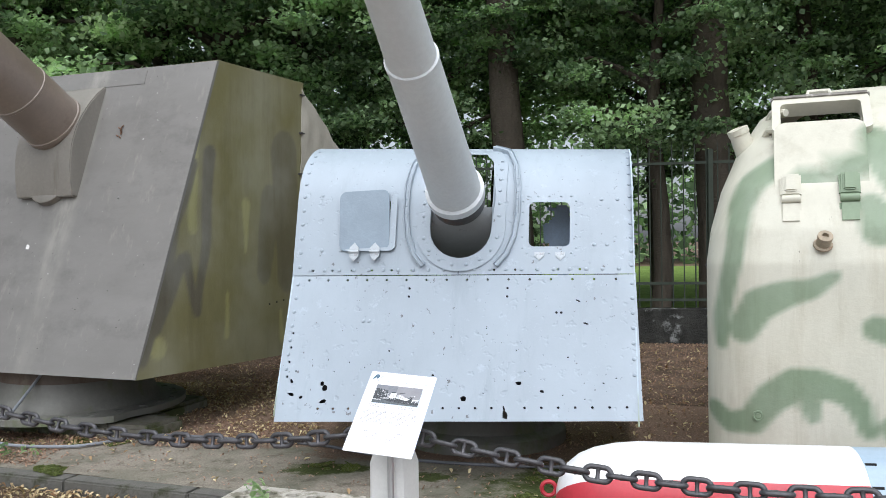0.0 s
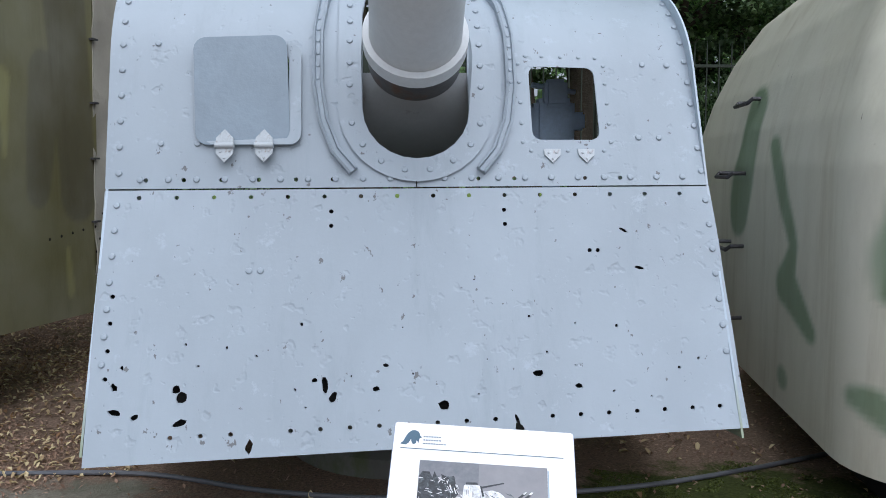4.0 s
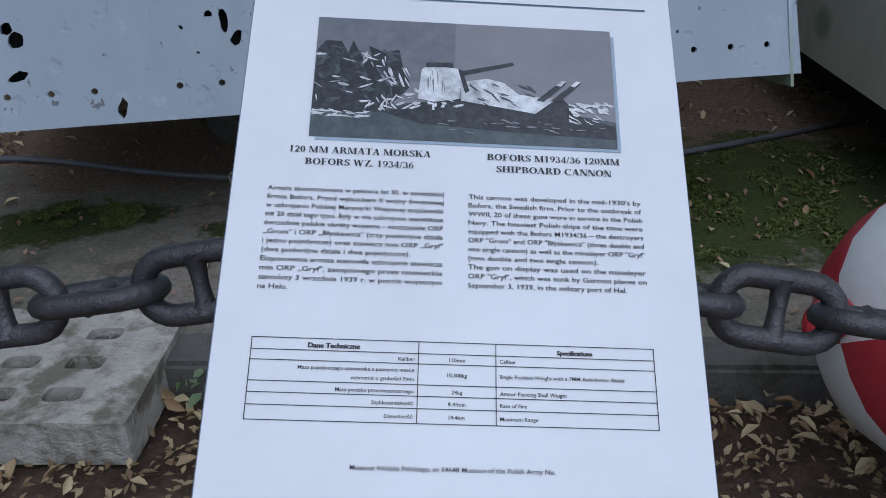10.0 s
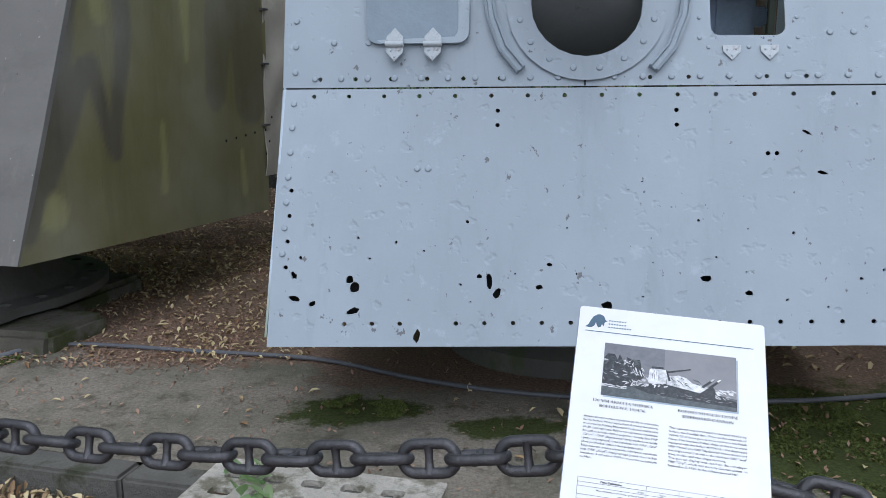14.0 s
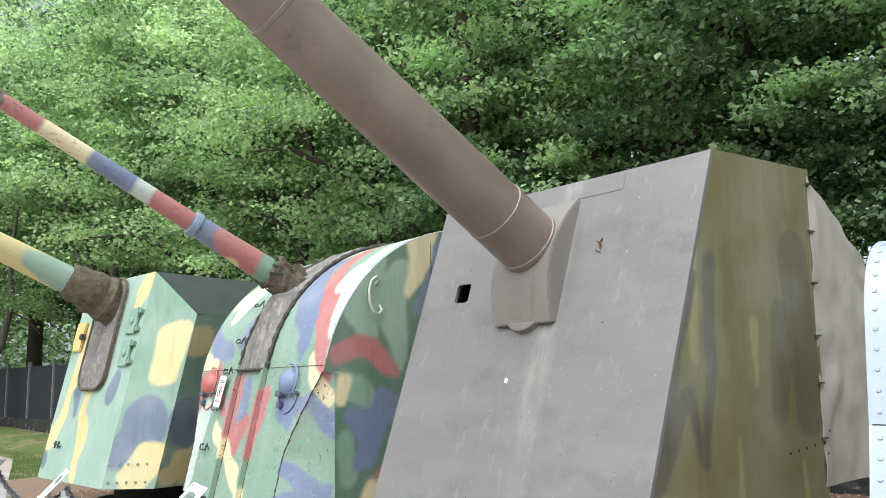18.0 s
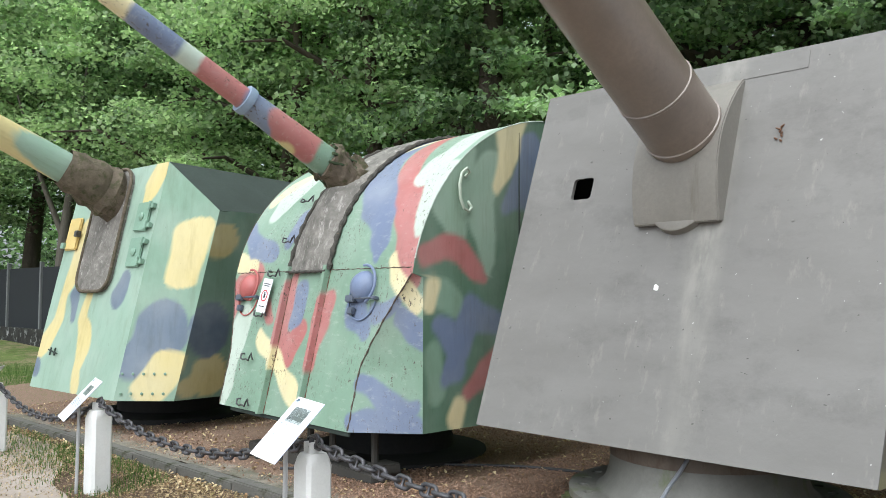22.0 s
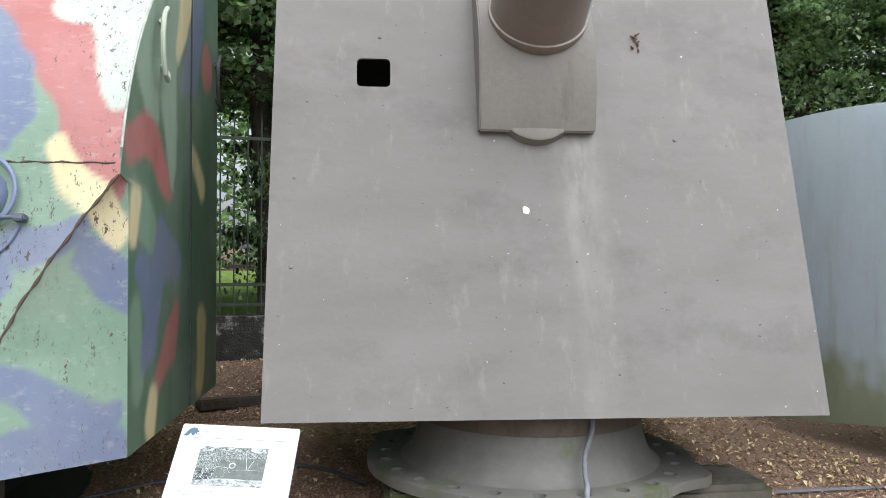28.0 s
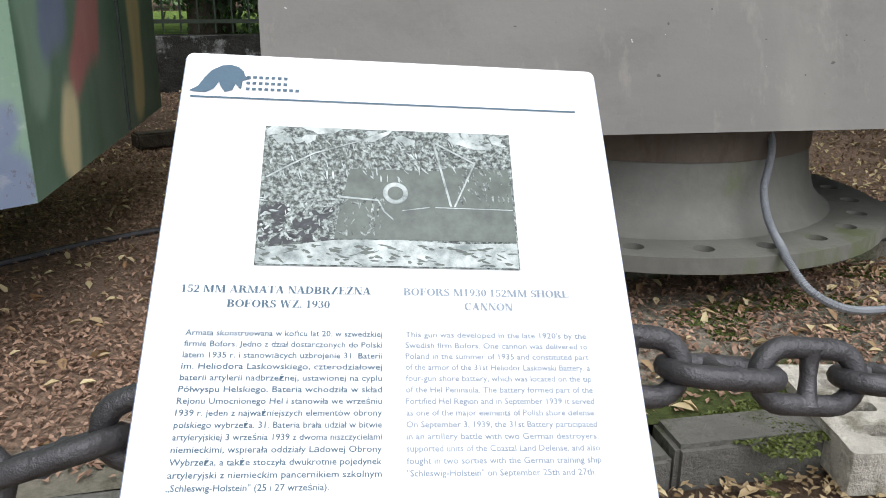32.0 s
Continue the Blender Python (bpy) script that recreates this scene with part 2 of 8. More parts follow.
M_CFRONT = streaked_plate("weathered_plate_paint")
M_CBARREL = surface("brown_barrel_paint", (0.20, 0.158, 0.128), 0.36, 0, 0.2, 2.0, 35, 0.12, (0.11, 0.075, 0.055), 0.6, 3, spec=0.9)
M_BASE = surface("grey_green_base_paint", (0.165, 0.163, 0.145), 0.6, 0, 0.3, 3, 30, 0.25, (0.105, 0.125, 0.055), 0.53, 3.5, (1, 1, 0.5), (1, 1, 0.5))
# Near-black: shade inside and under guns put into colour; also joints and bolts.
M_DARK = surface("dark_shade_and_fittings", (0.03, 0.03, 0.03), 0.8, 0, 0.3, 4, 40, 0.1)
M_STEEL = surface("dark_chain_steel", (0.088, 0.086, 0.092), 0.40, 0.5, 0.3, 14, 90, 0.35, (0.10, 0.075, 0.055), 0.68, 18, spec=0.5)
M_RUST = surface("rusty_steel", (0.16, 0.085, 0.05), 0.75, 0.1, 0.35, 18, 80, 0.3)
M_WHITE = surface("chalky_white_paint", (0.68, 0.68, 0.66), 0.6, 0, 0.06, 6, 60, 0.15, (0.36, 0.34, 0.30), 0.66, 7)
M_TORPW = surface("white_gloss_paint", (0.78, 0.78, 0.78), 0.35, 0, 0.04, 4, 60, 0.06, (0.42, 0.41, 0.40), 0.72, 9)
M_TORPR = surface("red_gloss_paint", (0.45, 0.035, 0.05), 0.35, 0, 0.12, 4, 60, 0.06, (0.5, 0.4, 0.4), 0.74, 9)
M_TORPB = surface("pale_blue_section_paint", (0.36, 0.46, 0.56), 0.4, 0, 0.08, 4, 60, 0.06)
M_KERB = surface("grey_kerb_concrete", (0.155, 0.15, 0.135), 0.9, 0, 0.35, 5, 60, 0.6, (0.05, 0.055, 0.03), 0.52, 5, dist=0.02)
M_SLAB = surface("pale_cast_concrete", (0.54, 0.51, 0.45), 0.9, 0, 0.25, 8, 50, 0.7, (0.15, 0.14, 0.095), 0.47, 7, dist=0.02)
M_WALL = surface("mottled_plaster_wall", (0.04, 0.04, 0.036), 0.95, 0, 0.6, 6, 30, 0.8, (0.42, 0.43, 0.42), 0.55, 3.2, dist=0.05, spec=0.2)
M_FENCE = surface("grey_green_fence_paint", (0.042, 0.052, 0.04), 0.8, 0.0, 0.2, 6, 60, 0.15)
M_FENCE_SCREEN = surface("dark_screen_mesh", (0.024, 0.027, 0.03), 0.9, 0, 0.2, 2, 90, 0.2)
M_BARK = surface("brown_grey_bark", (0.085, 0.072, 0.055), 0.9, 0, 0.35, 4, 30, 0.7, None, stretch=(2, 2, 0.4), dist=0.04)
M_BARKP = surface("pale_bark", (0.13, 0.118, 0.098), 0.9, 0, 0.3, 5, 30, 0.6, None, stretch=(2, 2, 0.4), dist=0.03)
M_CANVAS = surface("khaki_canvas", (0.42, 0.395, 0.335), 0.9, 0, 0.15, 3, 120, 0.5, (0.28, 0.26, 0.21), 0.6, 3)
M_CABLE = surface("grey_conduit", (0.23, 0.245, 0.27), 0.5, 0, 0.15, 9, 60, 0.1)
M_CONDUIT = surface("dark_grey_conduit", (0.12, 0.125, 0.14), 0.5, 0, 0.25, 9, 60, 0.1)
M_CABLEB = surface("black_rubber_cable", (0.045, 0.045, 0.05), 0.6, 0, 0.2, 9, 60, 0.1)
# Dark and light leaf tones also put recess shade and sunlight into colour.
M_LEAF_DARK = leafy("dark_shaded_leaf", (0.028, 0.058, 0.024), (0.29, 0.40, 0.22), 0.55, 0.65)
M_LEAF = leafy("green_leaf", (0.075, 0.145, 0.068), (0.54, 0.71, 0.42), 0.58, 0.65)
M_LEAF_LIGHT = leafy("light_green_and_sunlit_leaf", (0.22, 0.345, 0.17), (0.60, 0.73, 0.45), 0.62, 0.5)
M_LITTER = leafy("fallen_leaf", (0.24, 0.13, 0.065), (0.70, 0.60, 0.36), 0.1)
M_FLAKE = leafy("brown_leaf_flake", (0.16, 0.094, 0.064), (0.43, 0.285, 0.20), 0.05)
M_MOSS = leafy("green_moss", (0.05, 0.065, 0.015), (0.15, 0.18, 0.05), 0.1)
M_STRAW = leafy("dry_straw_litter", (0.17, 0.11, 0.055), (0.50, 0.39, 0.23), 0.1)
M_GRASS = leafy("grass_blade", (0.05, 0.11, 0.025), (0.14, 0.22, 0.06), 0.3)
M_PAPER = surface("laminated_white_sheet", (0.84, 0.85, 0.88), 0.2, 0, 0.015, 3, 11, 0.10)
M_INK = surface("black_print", (0.03, 0.03, 0.035), 0.5, 0, 0.05)
M_INKB = surface("slate_blue_print", (0.07, 0.13, 0.19), 0.5, 0, 0.05)
M_INKF = surface("sun_faded_print", (0.25, 0.31, 0.39), 0.5, 0, 0.25, 30)
M_LINE = surface("grey_alu_bracket", (0.5, 0.51, 0.52), 0.45, 0.5, 0.1)
M_PAINT = painted("weathered_camouflage_paint")
M_PAINT_E = painted("smooth_camouflage_paint", 0.55, False)
M_CLOTH = surface("mottled_camouflage_canvas", (0.14, 0.115, 0.085), 0.9, 0, 0.45, 9, 80, 0.5, (0.06, 0.065, 0.03), 0.5, 11)
M_ROPE = surface("frayed_grey_rope", (0.085, 0.08, 0.07), 0.95, 0, 0.5, 25, 90, 0.7, (0.20, 0.15, 0.10), 0.6, 30)
M_CLOTHG = surface("green_netting", (0.06, 0.085, 0.045), 0.95, 0, 0.5, 12, 80, 0.5)
M_TAR = surface("cracked_grey_canvas", (0.20, 0.19, 0.17), 0.85, 0, 0.5, 7, 30, 0.7, (0.40, 0.38, 0.35), 0.54, 14, None, (1.6, 1, 0.7))
M_GREYC = surface("dark_green_roof_paint", (0.05, 0.064, 0.056), 0.85, 0, 0.25, 2, 40, 0.2, spec=0.2)


def ground_material(name, soil, litter, moss, moss_at, scale=1.0, humus=None, relief=0.9):
    m, nt, b = material(name)
    fine, grain = tex(nt, 55 * scale, 6, 0.75), tex(nt, 12 * scale, 6, 0.65)
    col = ramp(nt, fine, [(0.3, tuple(v * 0.55 for v in soil)), (0.7, tuple(v * 1.35 for v in soil))])
    col = mix(nt, ramp(nt, grain, [(0.5, (0, 0, 0)), (0.66, (0.75,) * 3)]), col, litter)
    mid = tex(nt, 3.2 * scale, 6, 0.7)
    col = mix(nt, ramp(nt, mid, [(0.42, (0, 0, 0)), (0.62, (0.7,) * 3)]), col, tuple(v * 0.45 for v in soil))
    if humus:
        cover = tex(nt, 0.7, 9, 0.75)
        col = mix(nt, ramp(nt, cover, [(0.50, (0, 0, 0)), (0.60, (0.85,) * 3)]), col, ramp(nt, fine, [(0.3, tuple(v * 0.4 for v in humus)), (0.7, tuple(v * 1.6 for v in humus))]))
    patch = tex(nt, 0.9, 7, 0.7)
    col = mix(nt, ramp(nt, patch, [(moss_at, (0, 0, 0)), (moss_at + 0.1, (0.8,) * 3)]), col, moss)
    nt.links.new(col, b.inputs["Base Color"])
    b.inputs["Roughness"].default_value = 0.95
    b.inputs["Specular IOR Level"].default_value = 0.12
    bumped(nt, b, fine, relief, 0.03)
    return m


M_SOIL = ground_material("leafy_soil", (0.175, 0.125, 0.093), (0.26, 0.17, 0.115), (0.05, 0.06, 0.022), 0.56)


def path_material(name):
    """Trodden gravel: pale dusty tracks, brown damp patches, fine grit."""
    m, nt, b = material(name)
    col = ramp(nt, tex(nt, 0.35, 7, 0.65, (1, 2.2, 1)), [(0.35, (0.30, 0.255, 0.215)), (0.65, (0.43, 0.385, 0.345))])
    col = mix(nt, ramp(nt, tex(nt, 2.6, 7, 0.7), [(0.5, (0, 0, 0)), (0.7, (0.6,) * 3)]), col, (0.26, 0.21, 0.165))
    grit = tex(nt, 45, 4, 0.6)
    col = mix(nt, ramp(nt, grit, [(0.56, (0, 0, 0)), (0.68, (0.35,) * 3)]), col, (0.22, 0.19, 0.16))
    nt.links.new(col, b.inputs["Base Color"])
    b.inputs["Roughness"].default_value = 0.95
    b.inputs["Specular IOR Level"].default_value = 0.1
    bumped(nt, b, grit, 0.12, 0.02)
    return m


M_PATH = path_material("compacted_gravel")
M_LAWN = ground_material("lawn_soil", (0.15, 0.20, 0.065), (0.26, 0.24, 0.12), (0.10, 0.16, 0.04), 0.55, 1.0, (0.27, 0.215, 0.14))


def pad_material(name):
    """Worn concrete with slime and stains; red channel of "cover": damp leaf soil, green channel: moss."""
    m, nt, b = material(name)
    fine, mid, big = tex(nt, 70, 6, 0.75), tex(nt, 9, 7, 0.7), tex(nt, 1.7, 8, 0.7)
    col = ramp(nt, fine, [(0.3, (0.17, 0.15, 0.12)), (0.7, (0.36, 0.325, 0.27))])
    col = mix(nt, ramp(nt, big, [(0.42, (0, 0, 0)), (0.62, (0.75,) * 3)]), col, (0.115, 0.12, 0.085))
    col = mix(nt, ramp(nt, mid, [(0.52, (0, 0, 0)), (0.66, (0.7,) * 3)]), col, (0.085, 0.07, 0.05))
    at = nt.nodes.new("ShaderNodeVertexColor")
    at.layer_name = "cover"
    ch = nt.nodes.new("ShaderNodeSeparateColor")
    nt.links.new(at.outputs[0], ch.inputs[0])

    def ragged(sock):
        a = nt.nodes.new("ShaderNodeMath")
        a.operation = "ADD"
        nt.links.new(sock, a.inputs[0])
        nt.links.new(mid, a.inputs[1])
        return ramp(nt, a.outputs[0], [(0.82, (0, 0, 0)), (1.0, (0.95,) * 3)])

    soil = ramp(nt, fine, [(0.3, (0.10, 0.07, 0.054)), (0.55, (0.25, 0.172, 0.125)), (0.75, (0.44, 0.31, 0.22))])
    col = mix(nt, ragged(ch.outputs[0]), col, soil)
    col = mix(nt, ragged(ch.outputs[1]), col, ramp(nt, fine, [(0.3, (0.022, 0.032, 0.008)), (0.7, (0.085, 0.11, 0.028))]))
    nt.links.new(col, b.inputs["Base Color"])
    b.inputs["Roughness"].default_value = 0.9
    b.inputs["Specular IOR Level"].default_value = 0.15
    bumped(nt, b, mix(nt, 0.5, fine, mid), 0.8, 0.02)
    return m


# Lawn colour raised to stand for sunlight beyond the trees.
M_LAWN2 = ground_material("sun_brightened_lawn", (0.20, 0.30, 0.07), (0.26, 0.34, 0.10), (0.16, 0.25, 0.05), 0.55)
M_PAD = pad_material("worn_concrete_pad")


# ---- helpers ----
def to_mesh(name, bm, mat, sharp=40):
    me = bpy.data.meshes.new(name)
    bm.normal_update()
    bm.to_mesh(me)
    bm.free()
    if sharp:
        me.polygons.foreach_set("use_smooth", [True] * len(me.polygons))
        me.set_sharp_from_angle(angle=radians(sharp))
    if mat:
        me.materials.append(mat)
    return me


def part(name, bm, mat, parent, label="", sharp=40):
    """One mesh object under a thing or a part."""
    me = to_mesh(name, bm, mat, sharp) if isinstance(bm, bmesh.types.BMesh) else bm
    ob = new(name, me)
    ob.parent = parent
    if label:
        ob["label"] = label
    return ob


def thing(name, m, label, category, group="", kind=""):
    ob = new(name)
    ob.matrix_world = m
    ob.empty_display_size = 0.1
    return tagged(ob, label, category, group, kind)


def single(name, bm, mat, m, label, category, group="", kind="", sharp=40):
    ob = new(name, to_mesh(name, bm, mat, sharp) if isinstance(bm, bmesh.types.BMesh) else bm)
    ob.matrix_world = m
    return tagged(ob, label, category, group, kind)


def box(bm, x0, x1, y0, y1, z0, z1, bevel=0.0):
    r = bmesh.ops.create_cube(bm, size=1)
    bmesh.ops.transform(bm, matrix=Matrix.Translation(((x0 + x1) / 2, (y0 + y1) / 2, (z0 + z1) / 2)) @ Matrix.Diagonal((x1 - x0, y1 - y0, z1 - z0, 1)), verts=r["verts"])
    if bevel:
        es = list({e for v in r["verts"] for e in v.link_edges})
        bmesh.ops.bevel(bm, geom=es, offset=bevel, segments=2, affect="EDGES")
    return bm


def frame_of(d):
    d = Vector(d).normalized()
    a = Vector((0, 0, 1)) if abs(d.z) < 0.9 else Vector((1, 0, 0))
    u = d.cross(a).normalized()
    return u, d.cross(u).normalized()


def tube(bm, pts, r, seg=10, closed=False, caps=True):
    """A round bar along points; r is a number or one a point."""
    pts = [Vector(p) for p in pts]
    rs = r if isinstance(r, (list, tuple)) else [r] * len(pts)
    rings, u = [], None
    n = len(pts)
    for i, p in enumerate(pts):
        a = pts[i - 1] if (i or closed) else p
        b = pts[(i + 1) % n] if (i < n - 1 or closed) else p
        d = (b - a).normalized()
        if u is None:
            u, v = frame_of(d)
        else:
            u = (u - d * u.dot(d)).normalized()
            v = d.cross(u)
        rings.append([bm.verts.new(p + (u * math.cos(k * math.tau / seg) + v * math.sin(k * math.tau / seg)) * rs[i]) for k in range(seg)])
    for i in range(n if closed else n - 1):
        a, b = rings[i], rings[(i + 1) % n]
        for k in range(seg):
            bm.faces.new((a[k], a[(k + 1) % seg], b[(k + 1) % seg], b[k]))
    if caps and not closed:
        bm.faces.new(rings[0][::-1])
        bm.faces.new(rings[-1])
    bmesh.ops.recalc_face_normals(bm, faces=bm.faces[:])
    return bm


def lathe(bm, prof, m=None, seg=48, squash=None):
    """Turns (radius, height) pairs round z, then moves by m."""
    rings = []
    for r, z in prof:
        rings.append([bm.verts.new(Vector((r * math.cos(k * math.tau / seg), r * math.sin(k * math.tau / seg), z))) for k in range(seg)] if r > 1e-5 else [bm.verts.new(Vector((0, 0, z)))])
    for a, b in zip(rings, rings[1:]):
        for k in range(seg):
            f = [a[k % len(a)], a[(k + 1) % len(a)], b[(k + 1) % len(b)], b[k % len(b)]]
            f = list(dict.fromkeys(f))
            if len(f) > 2:
                bm.faces.new(f)
    if m is not None:
        bmesh.ops.transform(bm, matrix=m, verts=[v for ring in rings for v in ring])
    bmesh.ops.recalc_face_normals(bm, faces=bm.faces[:])
    return bm


def dome(r, h, seg=8):
    bm = bmesh.new()
    return lathe(bm, [(r, 0), (r * 0.8, h * 0.65), (0, h)], None, seg)


def inside(px, py, poly):
    """Which of the points lie in a polygon (numpy)."""
    res = np.zeros(len(px), bool)
    n = len(poly)
    for i in range(n):
        x0, y0 = poly[i]
        x1, y1 = poly[(i + 1) % n]
        if y0 != y1:
            hit = ((y0 > py) != (y1 > py)) & (px < (x1 - x0) * (py - y0) / (y1 - y0) + x0)
            res ^= hit
    return res


def refine(poly, step):
    out = []
    for (x0, y0), (x1, y1) in zip(poly, poly[1:] + poly[:1]):
        n = max(1, int(math.hypot(x1 - x0, y1 - y0) / step))
        out += [(x0 + (x1 - x0) * i / n, y0 + (y1 - y0) * i / n) for i in range(n)]
    return out


def sheet(name, outline, holes, step, place, thick, mat, sharp=35):
    """A plate cut in a flat (u, v) pattern, with holes through it, laid into space by place(u, v) and given a thickness."""
    from mathutils.geometry import delaunay_2d_cdt
    out = refine(list(outline), step)
    verts, edges = [], []
    for loop in [out] + [list(h) for h in holes]:
        b = len(verts)
        verts += loop
        edges += [(b + i, b + (i + 1) % len(loop)) for i in range(len(loop))]
    us, vs = [p[0] for p in out], [p[1] for p in out]
    gx, gy = np.meshgrid(np.arange(min(us) + step / 2, max(us), step), np.arange(min(vs) + step / 2, max(vs), step))
    gx, gy = gx.ravel() + np.random.uniform(-0.1, 0.1, gx.size) * step, gy.ravel()
    ok = inside(gx, gy, out)
    far = np.ones(gx.size, bool)
    bx, by = np.array([v[0] for v in verts]), np.array([v[1] for v in verts])
    for i in range(0, gx.size, 500):
        far[i : i + 500] = (np.hypot(gx[i : i + 500, None] - bx, gy[i : i + 500, None] - by).min(1) > step * 0.35)
    for h in holes:
        ok &= ~inside(gx, gy, h)
    pts = [Vector(v) for v in verts] + [Vector((a, b)) for a, b in zip(gx[ok & far], gy[ok & far])]
    vo, _, fo, *_ = delaunay_2d_cdt(pts, edges, [], 1, 1e-6)
    cx = np.array([sum(vo[i].x for i in f) / len(f) for f in fo])
    cy = np.array([sum(vo[i].y for i in f) / len(f) for f in fo])
    keep = inside(cx, cy, out)
    for h in holes:
        keep &= ~inside(cx, cy, h)
    fo = [f for f, k in zip(fo, keep) if k]
    n = len(vo)
    co = [place(v.x, v.y, 0.0) for v in vo] + [place(v.x, v.y, thick) for v in vo]
    count = {}
    for f in fo:
        for a, b in zip(f, list(f[1:]) + [f[0]]):
            count[(a, b)] = 1
    faces = [tuple(f) for f in fo] + [tuple(i + n for i in reversed(f)) for f in fo]
    faces += [(b, a, a + n, b + n) for a, b in count if (b, a) not in count]
    me = bpy.data.meshes.new(name)
    me.from_pydata(co, [], faces)
    me.validate()
    me.polygons.foreach_set("use_smooth", [True] * len(me.polygons))
    me.set_sharp_from_angle(angle=radians(sharp))
    me.materials.append(mat)
    return me


def grid(name, nu, nv, place, thick, mat, paint=None, sharp=35):
    """A bent plate from an even grid; place(i / nu, j / nv, depth). paint(point) gives a colour a vertex."""
    co, faces = [], []
    for d in (0.0, thick):
        co += [place(i / nu, j / nv, d) for j in range(nv + 1) for i in range(nu + 1)]
    w, n = nu + 1, (nu + 1) * (nv + 1)
    for j in range(nv):
        for i in range(nu):
            a = j * w + i
            faces += [(a, a + 1, a + w + 1, a + w), (a + n, a + n + w, a + n + w + 1, a + n + 1)]
    rim = [i for i in range(nu)] + [nu + j * w for j in range(nv)] + [nv * w + nu - i for i in range(nu)] + [(nv - j) * w for j in range(nv)]
    faces += [(b, a, a + n, b + n) for a, b in zip(rim, rim[1:] + rim[:1])]
    me = bpy.data.meshes.new(name)
    me.from_pydata([tuple(c) for c in co], [], faces)
    me.polygons.foreach_set("use_smooth", [True] * len(me.polygons))
    me.set_sharp_from_angle(angle=radians(sharp))
    me.materials.append(mat)
    if paint:
        at = me.color_attributes.new("paint", "FLOAT_COLOR", "POINT")
        at.data.foreach_set("color", np.array([(*paint(Vector(c)), 1.0) for c in co], np.float32).ravel())
    return me


def paint_mesh(me, paint):
    at = me.color_attributes.new("paint", "FLOAT_COLOR", "POINT")
    at.data.foreach_set("color", np.array([(*paint(v.co), 1.0) for v in me.vertices], np.float32).ravel())
    return me


def blobs(base, chains, wob=0.035, freq=3.0, soft=0.012):
    """Camouflage: chains of thick strokes (colour, u, v, r, u, v, r, ...) over a base colour, later ones on top."""
    def colour(u, v):
        q = Vector((u * freq, v * freq, 1.7))
        du, dv = noise.noise(q) * wob * 2, noise.noise(q + Vector((9, 4, 2))) * wob * 2
        u, v, c = u + du, v + dv, base
        for col, *s in chains:
            best = -1.0
            for k in range(0, max(3, len(s) - 3), 3):
                x0, y0, r0 = s[k : k + 3]
                x1, y1, r1 = s[k + 3 : k + 6] if len(s) > 3 else s[k : k + 3]
                l2 = (x1 - x0) ** 2 + (y1 - y0) ** 2
                f = min(1, max(0, ((u - x0) * (x1 - x0) + (v - y0) * (y1 - y0)) / l2)) if l2 > 1e-9 else 0
                best = max(best, r0 + f * (r1 - r0) - math.hypot(u - x0 - f * (x1 - x0), v - y0 - f * (y1 - y0)))
            if best > -soft:
                k = min(1.0, (best + soft) / (2 * soft))
                c = tuple(a + (b - a) * k for a, b in zip(c, col))
        return c
    return colour


def oval(cx, cy, rx, ry, n=8, turn=0.0, rag=0.0):
    c, s = math.cos(turn), math.sin(turn)
    out = []
    for i in range(n):
        a = i * math.tau / n
        k = 1 + rag * random.uniform(-1, 1)
        x, y = rx * k * math.cos(a), ry * k * math.sin(a)
        out.append((cx + x * c - y * s, cy + x * s + y * c))
    return out


def rounded(x0, x1, y0, y1, r, n=4):
    out = []
    for cx, cy, a0 in ((x1 - r, y0 + r, -90), (x1 - r, y1 - r, 0), (x0 + r, y1 - r, 90), (x0 + r, y0 + r, 180)):
        out += [(cx + r * math.cos(radians(a0 + 90 * i / n)), cy + r * math.sin(radians(a0 + 90 * i / n))) for i in range(n + 1)]
    return out


def shared(name, me, parent, poses, label=""):
    """Alike pieces on one mesh, an object each."""
    for m in poses:
        ob = new(name, me)
        ob.parent = parent
        ob.matrix_local = m
        if label:
            ob["label"] = label


def pad_z(x):
    return 0.08 + 0.022 * min(0.0, max(-12.0, x + 2.5))


def front_z(x):
    return pad_z(x) - 0.09


def kerb_y(x):
    return 4.62 - 0.354 * (x + 1.24)


def wall_y(x):
    return 11.68 - 0.18 * x if x > -8 else 13.12 - 0.30 * (x + 8)


def ground_z(x, y):
    back = y - kerb_y(x) - 0.40 if x > -13.5 else -1.0
    if back < 0:
        return front_z(x) + 0.012 * noise.noise(Vector((x * 1.3, y * 1.3, 0)))
    return pad_z(x) - 0.012 + 0.06 * min(1.0, max(0.0, (back - 3.0) / 2.5)) + 0.01 * noise.noise(Vector((x, y, 5)))

# ---- ground, pad, kerb, road, fence ----
def verge_rise(x, y):
    f = min(1.0, max(0.0, 1.5 * (y - path_edge(x)) / (wall_y(x) - path_edge(x))))
    return f * f * (3 - 2 * f)


def path_edge(x):
    """Where the gravel path ends towards the guns."""
    if x > -13:
        return kerb_y(x) - 0.2 - 1.5 * min(1.0, max(0.0, (x + 9.8) / 3)) + 0.22 * noise.noise(Vector((x * 1.1, 0, 6))) + 0.08 * noise.noise(Vector((x * 4, 0, 6)))
    return 8.75 - 0.66 * (x + 13) if x > -22 else 14.69 - 0.24 * (x + 22)


